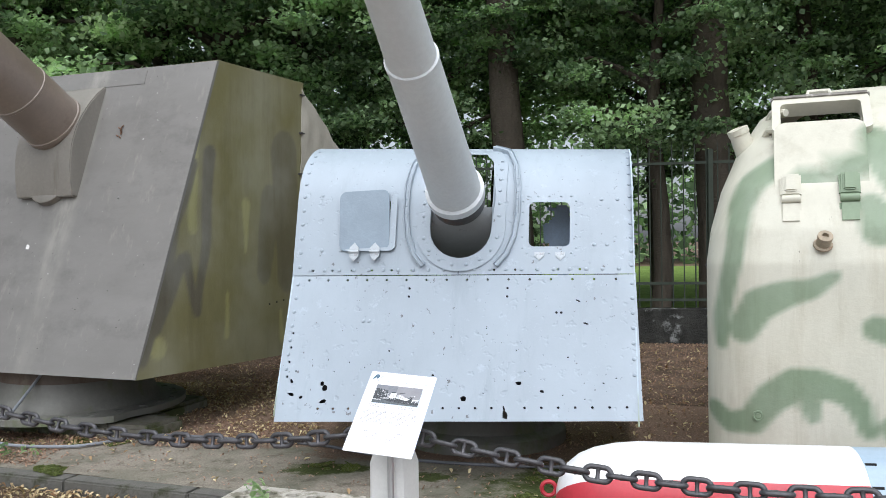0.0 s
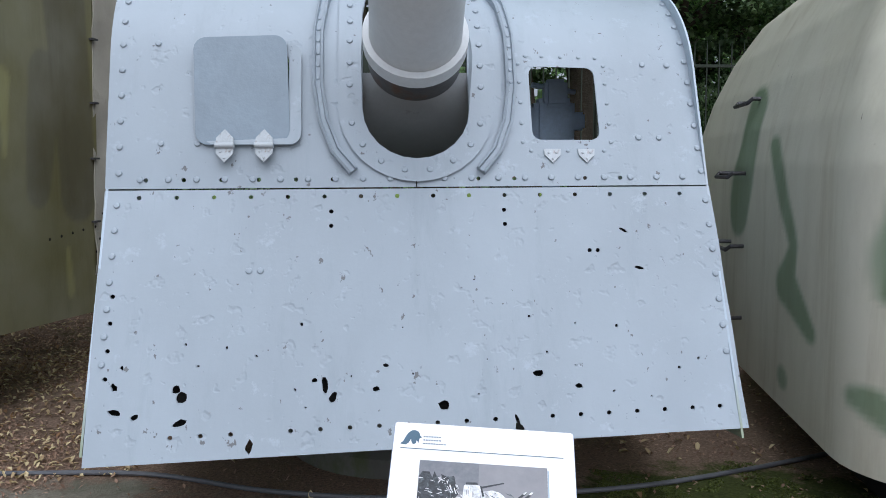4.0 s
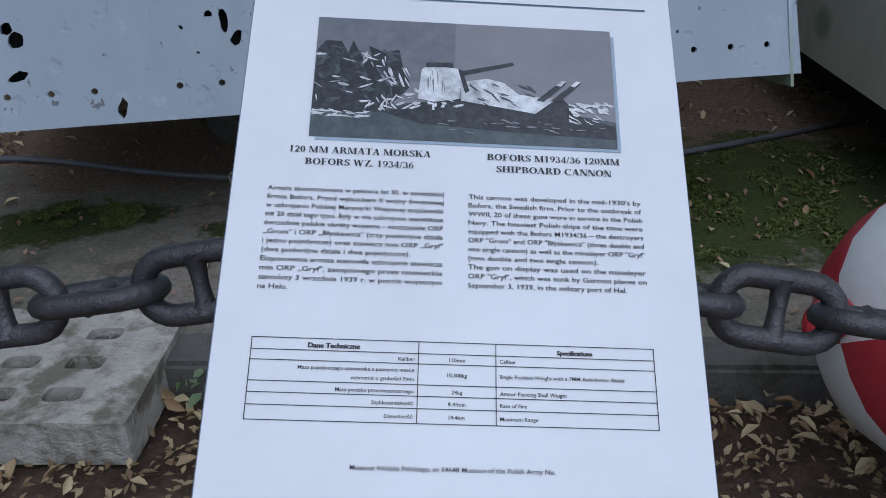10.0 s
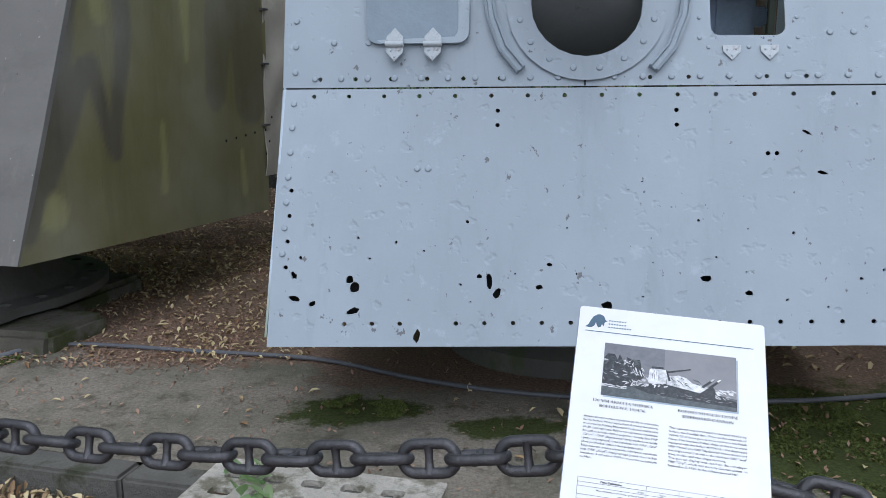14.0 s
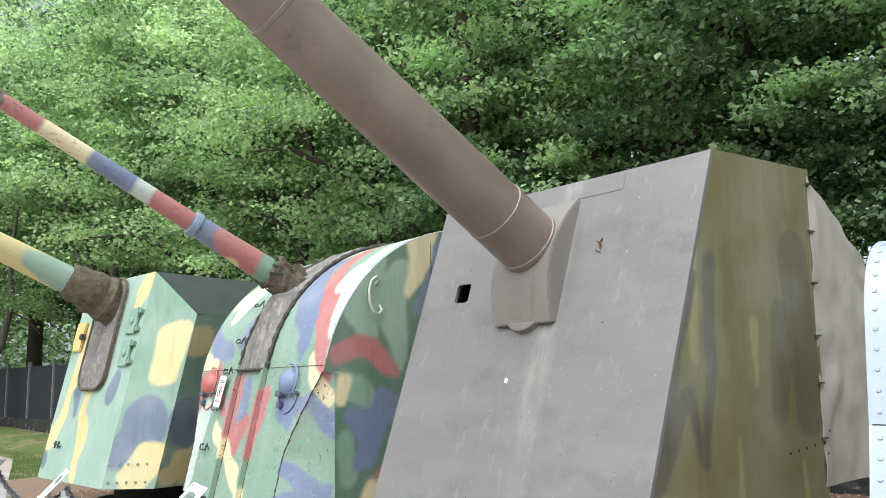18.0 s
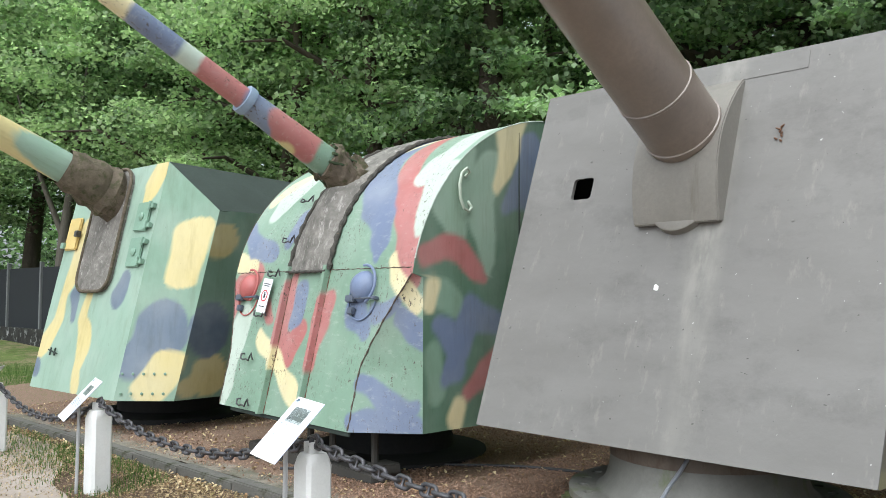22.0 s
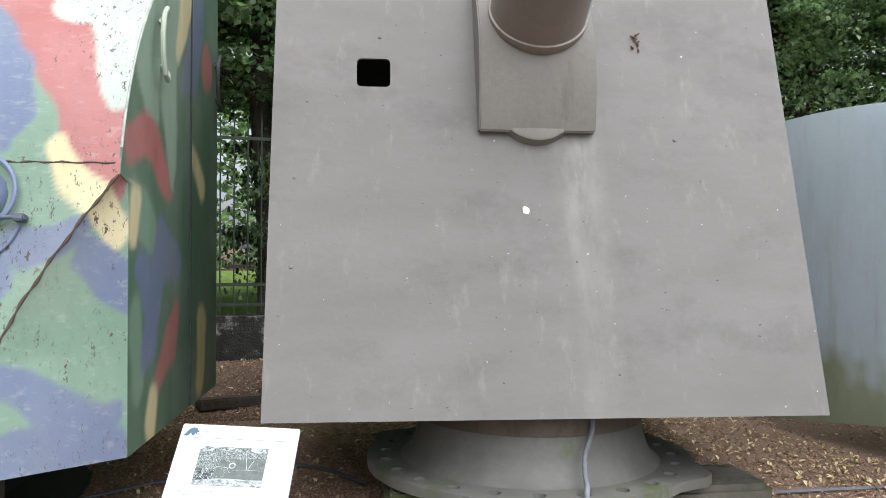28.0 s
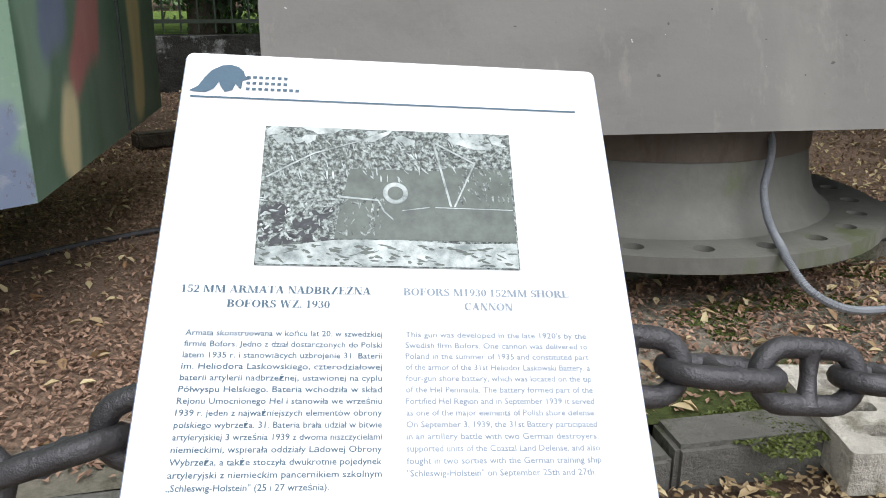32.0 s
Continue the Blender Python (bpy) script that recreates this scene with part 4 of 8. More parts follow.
for i in range(6):
    f = d_at(-0.004, LOW + 0.004 + 0.018 * i, 0.0015)
    q = [f @ Vector(c) for c in ((-0.0025, 0, 0), (0.0025, 0, 0), (0.0025, 0.018, 0), (-0.0025, 0.018, 0))]
    bm.faces.new([bm.verts.new(c) for c in q])
bmesh.ops.remove_doubles(bm, verts=bm.verts[:], dist=0.001)
part("plate_joint", bm, M_DARK, D)
part("inner_shield", grid("inner_shield", 10, 16, lambda u, v, d: Vector((-0.27 + 0.54 * u, 0.80 - 0.42 * math.sin(v * math.pi * 0.5) * 0.6 + 0.25 * (1 - v) ** 2 - d, 1.36 + v * 0.42)), 0.01, surface("slate_inner_paint", (0.34, 0.37, 0.39), 0.55, 0, 0.15, 5, 40, 0.15, (0.12, 0.10, 0.07), 0.6, 6)), None, D)
bm = bmesh.new()
lathe(bm, [(0.62, 0.02), (0.62, 0.12), (0.55, 0.16), (0.42, 0.75), (0.42, 1.2), (0, 1.2)], Matrix.Translation((0, 1.35, 0.05)), 32)
part("pedestal", bm, M_BASE, D, "grey gun pedestal in shadow")
bm = bmesh.new()
box(bm, -0.09, 0.09, -0.06, 0.06, -0.12, 0.12, 0.02)
box(bm, -0.05, 0.05, -0.09, 0.0, 0.08, 0.2, 0.015)
box(bm, -0.13, -0.08, -0.04, 0.04, -0.06, 0.08, 0.01)
box(bm, 0.08, 0.14, -0.04, 0.04, -0.02, 0.06, 0.01)
tube(bm, [(0, 0.02, -0.12), (0, 0.05, -0.9)], 0.04, 10)
tube(bm, [(0.1, 0, 0.15), (-0.1, -0.03, 0.18)], 0.012, 8)
part("sight_gear", bm, surface("blue_gear_paint", (0.42, 0.53, 0.68), 0.5, 0.1, 0.2), D, "blue-grey sight gear behind the port").matrix_local = Matrix.Translation((0.63, 1.0, 1.60))

# ---- gun with brown-grey slab shield ----
C = thing("coastal_gun", pose(-3.37, 6.158, 0, 0, 0, -20.7), "brown-grey coastal gun behind a slanted slab shield", "coastal gun")
CS = 0.362


def c_place(u, v, d):
    return (u, (v - 0.593) * CS + d, v)


def c_at(u, v, out=0.0):
    up = Vector((0, CS, 1)).normalized()
    n = Vector((0, -1, CS)).normalized()
    return Matrix.Translation(Vector(c_place(u, v, 0)) + n * out) @ Matrix((Vector((1, 0, 0)), up, n)).transposed().to_4x4()


part("front_plate", sheet("front_plate", [(-1.325, 0.593), (1.325, 0.593), (1.42, 3.07), (-1.36, 3.11)], [rounded(-0.92, -0.745, 2.215, 2.375, 0.025)], 0.12, c_place, 0.03, M_CFRONT), M_CFRONT, C, "weathered brown-grey slab shield plate")
OVER, PALE_OLIVE = (0.108, 0.096, 0.066), (0.27, 0.255, 0.10)
M_CSIDE_PAINT = painted("overpainted_olive_paint", 0.5, False)
c_overpaint = blobs((0.172, 0.157, 0.070), [
    (PALE_OLIVE, 0.24, 0.80, 0.09), (PALE_OLIVE, 1.05, 0.80, 0.03, 1.06, 1.15, 0.02), (PALE_OLIVE, 1.32, 1.5, 0.015, 1.33, 1.9, 0.06), (PALE_OLIVE, 0.62, 1.7, 0.05, 0.6, 2.6, 0.08), (PALE_OLIVE, 1.85, 0.7, 0.04, 1.86, 0.95, 0.02),
    (OVER, 0.08, 0.72, 0.05, 0.30, 1.30, 0.10, 0.44, 1.72, 0.04, 0.62, 2.2, 0.05), (OVER, 0.22, 0.95, 0.06, 0.50, 1.42, 0.06), (OVER, 0.55, 1.45, 0.05, 0.67, 1.05, 0.05), (OVER, 0.69, 1.05, 0.04, 0.78, 1.62, 0.06, 0.82, 2.3, 0.08),
    ((0.122, 0.11, 0.062), 1.7, 1.95, 0.16, 1.6, 1.3, 0.1), ((0.118, 0.106, 0.06), 2.0, 1.3, 0.2, 1.95, 2.4, 0.22)], 0.012, 3.0, 0.012)
for sgn in (-1, 1):
    def side(u, v, d, sgn=sgn):
        f = Vector((1.325 + (0.09 if sgn > 0 else 0.035) * v, v * 2.49 * CS, 0.593 + 2.49 * v))
        b = Vector((1.39 if sgn > 0 else 1.33, 2.15 + 0.15 * v, 0.52 + 2.63 * v))
        p = f.lerp(b, u)
        return Vector((sgn * (p.x - d), p.y + 0.012, p.z - 0.004))
    part("side_plate", grid("side_plate", 90, 100, side, 0.02, M_CSIDE_PAINT, lambda p: c_overpaint(p.y, p.z)), None, C, "olive side plate with dark overpainted patches and streaks")
part("roof_plate", grid("roof_plate", 8, 8, lambda u, v, d: Vector(((-1.37 + 2.78 * u) * (1 - 0.015 * v), 0.93 + 1.37 * v, 3.085 - d)), 0.02, M_CSIDE), None, C)
part("cover_strip", sheet("cover_strip", [(-0.56, 2.94), (0.72, 2.93), (0.72, 3.05), (-0.56, 3.06)], [], 0.2, lambda u, v, d: (u, (v - 0.593) * CS - 0.004 + d, v), 0.004, M_CFRONT), None, C)
# bulged mantlet
arc = []
z0, z1 = 1.975, 2.93
for i in range(15):
    t = i / 14
    zz = z0 + (z1 - z0) * t
    base = (zz - 0.593) * CS
    arc.append((base - 0.05 - 0.17 * math.sin(math.pi * t ** 1.15) ** 0.8 + 0.03 * t, zz))
bm = bmesh.new()
rows = []
for y, z in arc:
    rows.append([bm.verts.new((x, y, z)) for x in (-0.295, 0.315)] + [bm.verts.new((x, (z - 0.593) * CS + 0.01, z)) for x in (0.315, -0.295)])
for a, b in zip(rows, rows[1:]):
    for k in range(4):
        bm.faces.new((a[k], a[(k + 1) % 4], b[(k + 1) % 4], b[k]))
bm.faces.new(rows[0])
bm.faces.new(rows[-1][::-1])
bmesh.ops.recalc_face_normals(bm, faces=bm.faces[:])
bmesh.ops.bevel(bm, geom=[e for e in bm.edges if e.calc_face_angle(0) > 1.0], offset=0.008, segments=2, affect="EDGES")
mant = part("mantlet", bm, surface("brown_mantlet_paint", (0.20, 0.187, 0.163), 0.55, 0, 0.15, 3, 35, 0.15, (0.13, 0.115, 0.09), 0.6, 3, (1, 1, 0.3), (1.6, 1, 0.25)), C, "bulged brown-grey gun mantlet")
bm = bmesh.new()
lathe(bm, [(0.0, -0.02), (0.20, -0.02), (0.20, 0.034), (0.19, 0.042), (0, 0.042)], c_at(0.01, 2.095) @ pose(0, 0, 0.0, -6, 0, 0), 40)
part("mantlet_lip", bm, mant.data.materials[0], mant)
CEL = radians(31.0)
CA = Vector((0.025, 0.21, 2.81))
part("barrel", barrel(bmesh.new(), CA, CEL, [(0, -0.9), (0.258, -0.9), (0.25, -0.01), (0.254, -0.006), (0.254, 0.012), (0.245, 0.016), (0.222, 2.10), (0.226, 2.104), (0.226, 2.13), (0.212, 2.135), (0.15, 5.2), (0.10, 5.2), (0.10, 4.8), (0, 4.8)], 56), M_CBARREL, C, "tapered brown gun barrel with jacket joints")
part("barrel_foot_ring", barrel(bmesh.new(), CA, CEL, [(0.25, -0.40), (0.264, -0.40), (0.264, -0.37), (0.25, -0.365)], 56), M_CBARREL, C)
# base
PC = Vector((0.03, 0.76, 0))
ring_holes = [oval(0.79 * math.cos(a), 0.79 * math.sin(a), 0.034, 0.034, 12) for a in [math.tau * (i + 0.5) / 24 for i in range(24)]]
outline = [((0.885 + {28: 0.03, 29: 0.08, 30: 0.085, 31: 0.04}.get(i % 36, 0.0)) * math.cos(math.tau * i / 72), (0.885 + {28: 0.03, 29: 0.08, 30: 0.085, 31: 0.04}.get(i % 36, 0.0)) * math.sin(math.tau * i / 72)) for i in range(72)]
part("flange", sheet("flange", outline, ring_holes, 0.12, lambda u, v, d: (PC.x + u, PC.y + v, 0.252 - d), 0.05, M_BASE), None, C, "grey-green flange with bolt holes")
part("pedestal", lathe(bmesh.new(), [(0.72, 0.245), (0.685, 0.262), (0.645, 0.31), (0.62, 0.38), (0.608, 0.47), (0.606, 0.474)], Matrix.Translation(PC)), M_BASE, C, "flared grey-green pedestal")
part("pedestal_band", lathe(bmesh.new(), [(0.60, 0.47), (0.615, 0.474), (0.615, 0.565), (0.58, 0.57), (0.53, 0.60), (0.53, 0.66), (0, 0.66)], Matrix.Translation(PC)), surface("brown_band_paint", (0.115, 0.088, 0.068), 0.6, 0, 0.3, 5, 40, 0.2, (0.07, 0.042, 0.028), 0.52, 7, (1, 1, 0.3), (1, 1, 0.3)), C)
bm = bmesh.new()
box(bm, -0.80, 0.80, -0.52, 0.75, -0.05, 0.105, 0.03)
box(bm, 0.62, 1.16, -0.50, -0.05, -0.05, 0.105, 0.03)
for v in bm.verts:
    v.co += PC + Vector((0, 0.0, 0.08)) + Vector((1, 1, 1)) * 0.012 * noise.noise(v.co * 6)
part("footing", bm, surface("mossy_concrete", (0.17, 0.16, 0.13), 0.95, 0, 0.35, 4, 45, 0.6, (0.06, 0.075, 0.022), 0.47, 5, dist=0.02), C, "mossy rough concrete footing")
# Added near-black box behind the sight hole, standing for the shade inside.
part("added_shade_box", box(bmesh.new(), -1.25, 1.25, 1.0, 1.8, 0.85, 2.98, 0.05), M_DARK, C)
for u, v, s in ((0.10 - 0.17, 1.567, 1.0), (0.6, 2.504, 0.0)):
    if s:
        part("paint_chip", sheet("paint_chip", oval(0, 0, 0.018, 0.022, 9, 0.4, 0.25), [], 0.05, lambda a, b, d: (a, b, 0.0015 - d), 0.0015, M_WHITE), None, C, "white splash of paint").matrix_local = c_at(u, v, 0.001)
bm = bmesh.new()
for k in range(7):
    tube(bm, [(random.uniform(-0.015, 0.015), -0.05 + 0.1 * k / 6, 0.003), (random.uniform(-0.03, 0.03), -0.04 + 0.1 * k / 6, 0.014)], [0.008, 0.004], 6)
part("dry_seed_cluster", bm, M_RUST, C, "dry brown catkin stuck to the plate").matrix_local = c_at(0.6, 2.504, 0.001)
bolt_me = to_mesh("bolt", dome(0.011, 0.006), M_CFRONT)
shared("bolt", bolt_me, C, [c_at(u, v, 0.001) for u, v in ((-1.22, 1.72), (-1.22, 1.28), (-0.8, 2.50), (0.75, 1.95))])
def canvas(u, v, d):
    a = Vector((1.385, 2.13 + 0.15 * v, 0.75 + 2.34 * v))
    out = Vector((-0.02 * u, 0.95 * u, -0.62 * u * v ** 3))
    w = 0.035 * noise.noise(Vector((u * 5, v * 9, 3)))
    return a + out + Vector((w + 0.01 - d, 0, 0))


part("canvas_cover", grid("canvas_cover", 14, 30, canvas, 0.006, M_CANVAS), None, C, "wrinkled khaki canvas behind the shield")
shared("clip", to_mesh("clip", box(bmesh.new(), -0.012, 0.02, -0.03, 0.03, -0.006, 0.006), M_STEEL), C, [Matrix.Translation((1.40, 2.12 + 0.15 * v, 0.593 + 2.5 * v)) for v in (0.2, 0.36, 0.5, 0.66, 0.82, 0.97)])
hole_me = to_mesh("bolt", dome(0.010, 0.004, 7), M_DARK)
shared("bolt", hole_me, C, [Matrix.Translation((1.325 + 0.065 * u + 0.016, 0.02 + 2.28 * u, z)) @ pose(0, 0, 0, 0, 90, -2) for u, z in ((0.72, 1.02), (0.77, 1.03), (0.82, 1.04), (0.87, 1.05), (0.93, 1.06), (0.95, 0.98), (0.93, 0.90), (0.97, 1.14))])

# ---- gun with round-topped camouflage shield ----
GREEN, DGREEN, LGREEN, BLUE, RED, YEL, MINT, CREAMY = (0.20, 0.31, 0.225), (0.095, 0.175, 0.115), (0.27, 0.38, 0.29), (0.155, 0.195, 0.295), (0.40, 0.145, 0.135), (0.60, 0.51, 0.235), (0.47, 0.55, 0.47), (0.68, 0.60, 0.35)
B = thing("naval_gun", pose(-6.712, 6.773, 0, 0, 0, -22.5), "multicoloured camouflage naval gun with a round-topped shield", "naval gun")
BSL, BLOW, BRAD, BHW = math.atan2(1, 0.23), 1.334, 1.72, 1.42


def b_prof(s):
    """Front profile by arc length: a slope, a long curve, a flat roof. Gives y, z."""
    if s < BLOW:
        return 0.27 + s * math.cos(BSL), 0.45 + s * math.sin(BSL)
    y, z, s = 0.27 + BLOW * math.cos(BSL), 0.45 + BLOW * math.sin(BSL), s - BLOW
    t = BSL - min(s / BRAD, BSL - radians(3))
    return y + BRAD * (math.sin(BSL) - math.sin(t)) + max(0, s - BRAD * (BSL - radians(3))), z + BRAD * (math.cos(t) - math.cos(BSL))


def b_half(z, sgn=1):
    """Half width of the front plate; it is cut in at the foot, most on the side towards the slab shield."""
    foot = 0.98 if sgn > 0 else 1.17
    return foot if z < 0.9 else min(BHW, foot + (BHW - foot) * ((z - 0.9) / 0.78) ** 1.3)


B_TOP = [(RED, 0.58, 3.05, 0.08, 0.65, 2.87, 0.12, 0.77, 2.65, 0.13, 0.89, 2.44, 0.13, 1.10, 2.26, 0.15, 1.20, 2.10, 0.16, 1.28, 1.94, 0.16, 1.38, 1.78, 0.15, 1.40, 1.66, 0.10),
         (MINT, 1.12, 3.0, 0.12, 1.22, 2.75, 0.16, 1.13, 2.63, 0.15, 1.07, 2.50, 0.10), (MINT, 1.33, 2.44, 0.19, 1.40, 2.22, 0.15, 1.42, 2.10, 0.11, 1.42, 2.02, 0.06),
         (BLUE, 0.10, 3.05, 0.12, 0.30, 2.85, 0.16, 0.44, 2.57, 0.17, 0.66, 2.32, 0.17, 0.85, 2.13, 0.14, 0.91, 1.93, 0.11, 0.91, 1.80, 0.05), (CREAMY, 0.30, 2.87, 0.02, 0.45, 2.96, 0.04, 0.55, 3.03, 0.03)]
B_RIGHT = [(CREAMY, 1.16, 1.79, 0.05, 1.235, 1.67, 0.085, 1.38, 1.53, 0.10, 1.50, 1.45, 0.09), (BLUE, 0.785, 1.36, 0.14, 0.94, 1.225, 0.09), (BLUE, 1.07, 1.36, 0.10, 1.27, 1.43, 0.06),
           (BLUE, 1.34, 1.31, 0.09, 1.48, 1.25, 0.13, 1.62, 1.22, 0.12), (BLUE, 1.02, 0.82, 0.07, 1.25, 0.72, 0.12, 1.49, 0.62, 0.13, 1.63, 0.65, 0.06), (BLUE, 0.98, 0.55, 0.06, 1.2, 0.5, 0.11, 1.45, 0.48, 0.13, 1.65, 0.48, 0.12)]
B_MID = [(RED, -0.22, 1.69, 0.05, -0.32, 1.33, 0.10, -0.32, 1.14, 0.12, -0.11, 1.01, 0.14, 0.0, 1.2, 0.10), (RED, 0.36, 1.45, 0.10, 0.30, 1.29, 0.15, 0.295, 1.11, 0.11, 0.275, 0.92, 0.07),
         (BLUE, -0.10, 1.52, 0.11, -0.126, 1.30, 0.10), (CREAMY, -0.68, 1.11, 0.06, -0.45, 0.985, 0.08, -0.21, 0.855, 0.095, -0.014, 0.72, 0.095, 0.256, 0.574, 0.09)]
B_LEFT = [(RED, -0.99, 1.69, 0.13, -1.25, 1.64, 0.13, -1.32, 1.39, 0.11, -1.36, 1.03, 0.06), (RED, -0.66, 1.38, 0.08, -0.57, 1.27, 0.06), (MINT, -1.05, 1.30, 0.14, -1.12, 0.95, 0.18, -1.10, 0.68, 0.13, -1.10, 0.47, 0.06),
          (CREAMY, -1.385, 1.86, 0.09, -1.07, 1.79, 0.08), (BLUE, -1.39, 2.17, 0.09, -1.135, 1.98, 0.13, -0.79, 1.91, 0.11), (BLUE, -0.54, 2.03, 0.08, -0.46, 2.20, 0.13),
          (MINT, -1.09, 2.36, 0.10, -1.04, 2.52, 0.18, -0.94, 2.67, 0.20), (CREAMY, -1.3, 2.48, 0.07, -1.2, 2.62, 0.10, -1.05, 2.78, 0.07)]
b_front = blobs(GREEN, B_TOP + B_RIGHT + B_MID + B_LEFT, 0.03, 4.0, 0.012)
S_TOP = [(LGREEN, 1.0, 2.68, 0.2, 0.95, 2.3, 0.22, 1.0, 2.05, 0.14), (LGREEN, 1.40, 2.57, 0.17, 1.26, 2.29, 0.19, 1.36, 2.04, 0.15, 1.38, 1.81, 0.09, 1.36, 1.69, 0.04), (RED, 0.70, 1.82, 0.10, 0.88, 1.87, 0.10, 1.06, 1.845, 0.12, 1.23, 1.72, 0.09, 1.315, 1.65, 0.04),
         (CREAMY, 1.66, 3.0, 0.2, 1.65, 2.81, 0.18, 1.60, 2.605, 0.12, 1.51, 2.42, 0.06), (BLUE, 1.95, 2.8, 0.14, 1.92, 2.63, 0.14, 1.77, 2.37, 0.13, 1.64, 2.255, 0.06), (RED, 2.2, 2.5, 0.15), (CREAMY, 1.86, 1.93, 0.06, 2.07, 1.75, 0.09)]
S_LOW = [(GREEN, 0.856, 1.515, 0.11, 0.99, 1.42, 0.11), (GREEN, 0.77, 1.06, 0.08, 0.79, 0.76, 0.1), (CREAMY, 0.77, 1.58, 0.075, 0.70, 1.455, 0.07), (BLUE, 0.81, 1.27, 0.09, 1.04, 1.11, 0.15, 1.21, 1.355, 0.15, 1.455, 1.25, 0.10),
         (BLUE, 0.99, 0.93, 0.13, 0.88, 0.84, 0.06), (RED, 1.48, 0.99, 0.07, 1.34, 0.85, 0.12, 1.16, 0.74, 0.07), (CREAMY, 1.06, 0.64, 0.08, 0.99, 0.51, 0.08), (YEL, 2.1, 0.9, 0.12, 2.05, 0.6, 0.1)]
b_side = blobs(DGREEN, S_TOP + S_LOW, 0.03, 3.5, 0.022)
SB = BLOW + BRAD * (BSL - radians(3)) + 0.45


def b_main(u, v, d):
    y, z = b_prof(v * SB)
    return Vector(((2 * u - 1) * b_half(z, 2 * u - 1), y + d + 0.006 * noise.noise(Vector((u * 9, v * 9, 1))), z - d * 0.3))


def b_y(z):
    return 0.27 + 0.23 * (z - 0.45)


part("front_plate", grid("front_plate", 170, 200, b_main, 0.012, M_PAINT, lambda p: b_front(p.x, p.z)), None, B, "chipped green, blue, red and yellow camouflage plate")
BE = 0.66
for sgn in (-1, 1):
    def chamfer(u, v, d, sgn=sgn):
        z = 0.45 + v * 1.27
        a = Vector((sgn * b_half(z, sgn), b_y(z), z))
        p = a.lerp(Vector((sgn * (BHW + 0.002), BE, z)), u)
        return p + Vector((-sgn * d * 0.6, d * 0.7, 0))
    part("corner_plate", grid("corner_plate", 40, 80, chamfer, 0.01, M_PAINT, lambda p, sgn=sgn: b_front(p.x + sgn * (p.y - b_y(p.z)) * 0.87, p.z)), None, B)

    def side(u, v, d, sgn=sgn):
        s = v * SB
        y, z = b_prof(s)
        y0 = BE if z < 1.68 else y
        x = sgn * (BHW + 0.004 - 0.03 * u - d)
        return Vector((x, y0 + (max(2.52, y0 + 0.02) - y0) * u, z))
    part("side_plate", grid("side_plate", 90, 130, side, 0.01, M_PAINT_E, lambda p: b_side(p.y, p.z)), None, B, "camouflage side plate in dark green, blue and red")
# weld seams and side joint
seam = surface("rusty_weld", (0.12, 0.095, 0.075), 0.8, 0, 0.3, 30, 80, 0.4)
for sgn in (-1, 1):
    bm = bmesh.new()
    tube(bm, [(sgn * (b_half(z, sgn) + 0.004 * math.sin(z * 37)), b_y(z) - 0.002, z) for z in [0.46 + 1.22 * i / 40 for i in range(41)]], [0.006 + 0.003 * math.sin(i * 2.3) for i in range(41)], 6)
    part("weld_seam", bm, seam, B)
    part("side_joint", box(bmesh.new(), sgn * 1.405 - 0.012, sgn * 1.405 + 0.012, 1.765, 1.771, 0.46, 2.94), M_GREYC, B)
    bm = bmesh.new()
    tube(bm, [(sgn * BHW, b_prof(s)[0], b_prof(s)[1]) for s in [BLOW + 0.05 + 2.1 * i / 30 for i in range(31)]], 0.006, 6)
    part("weld_seam", bm, surface("pale_weld_paint", (0.42, 0.48, 0.42), 0.6, 0, 0.3, 20, 60, 0.3) if sgn > 0 else seam, B)
y, z = b_prof(BLOW - 0.02)
for xa, xb in ((-1.38, -0.36), (0.30, 1.40)):
    part("weld_seam", tube(bmesh.new(), [(xa + (xb - xa) * i / 30, y - 0.001, z + 0.003 * math.sin(i * 1.9)) for i in range(31)], [0.004 + 0.002 * math.sin(i * 2.9) for i in range(31)], 5), seam, B)
# ribs, canvas apron and slot cover
for x in (-0.345, 0.27):
    bm = bmesh.new()
    rows = []
    for i in range(50):
        s = 1.36 * i / 49
        y, z = b_prof(s)
        rows.append([bm.verts.new((x + a, y + b, z)) for a, b in ((-0.026, 0.01), (-0.022, -0.055), (0.022, -0.055), (0.026, 0.01))])
    for a, b in zip(rows, rows[1:]):
        for q in range(3):
            bm.faces.new((a[q], a[q + 1], b[q + 1], b[q]))
    bm.faces.new(rows[-1])
    bmesh.ops.recalc_face_normals(bm, faces=bm.faces[:])
    me = to_mesh("rib", bm, M_PAINT)
    paint_mesh(me, lambda p: b_front(p.x, p.z))
    part("rib", me, None, B)
    part("rib_seam", tube(bmesh.new(), [(x + 0.030, b_prof(1.33 * i / 30)[0] - 0.001, b_prof(1.33 * i / 30)[1]) for i in range(31)], [0.004 + 0.003 * math.sin(i * 1.7) for i in range(31)], 6), M_RUST, B)
bm = bmesh.new()
rows = []
SA = SB - BLOW - 0.1
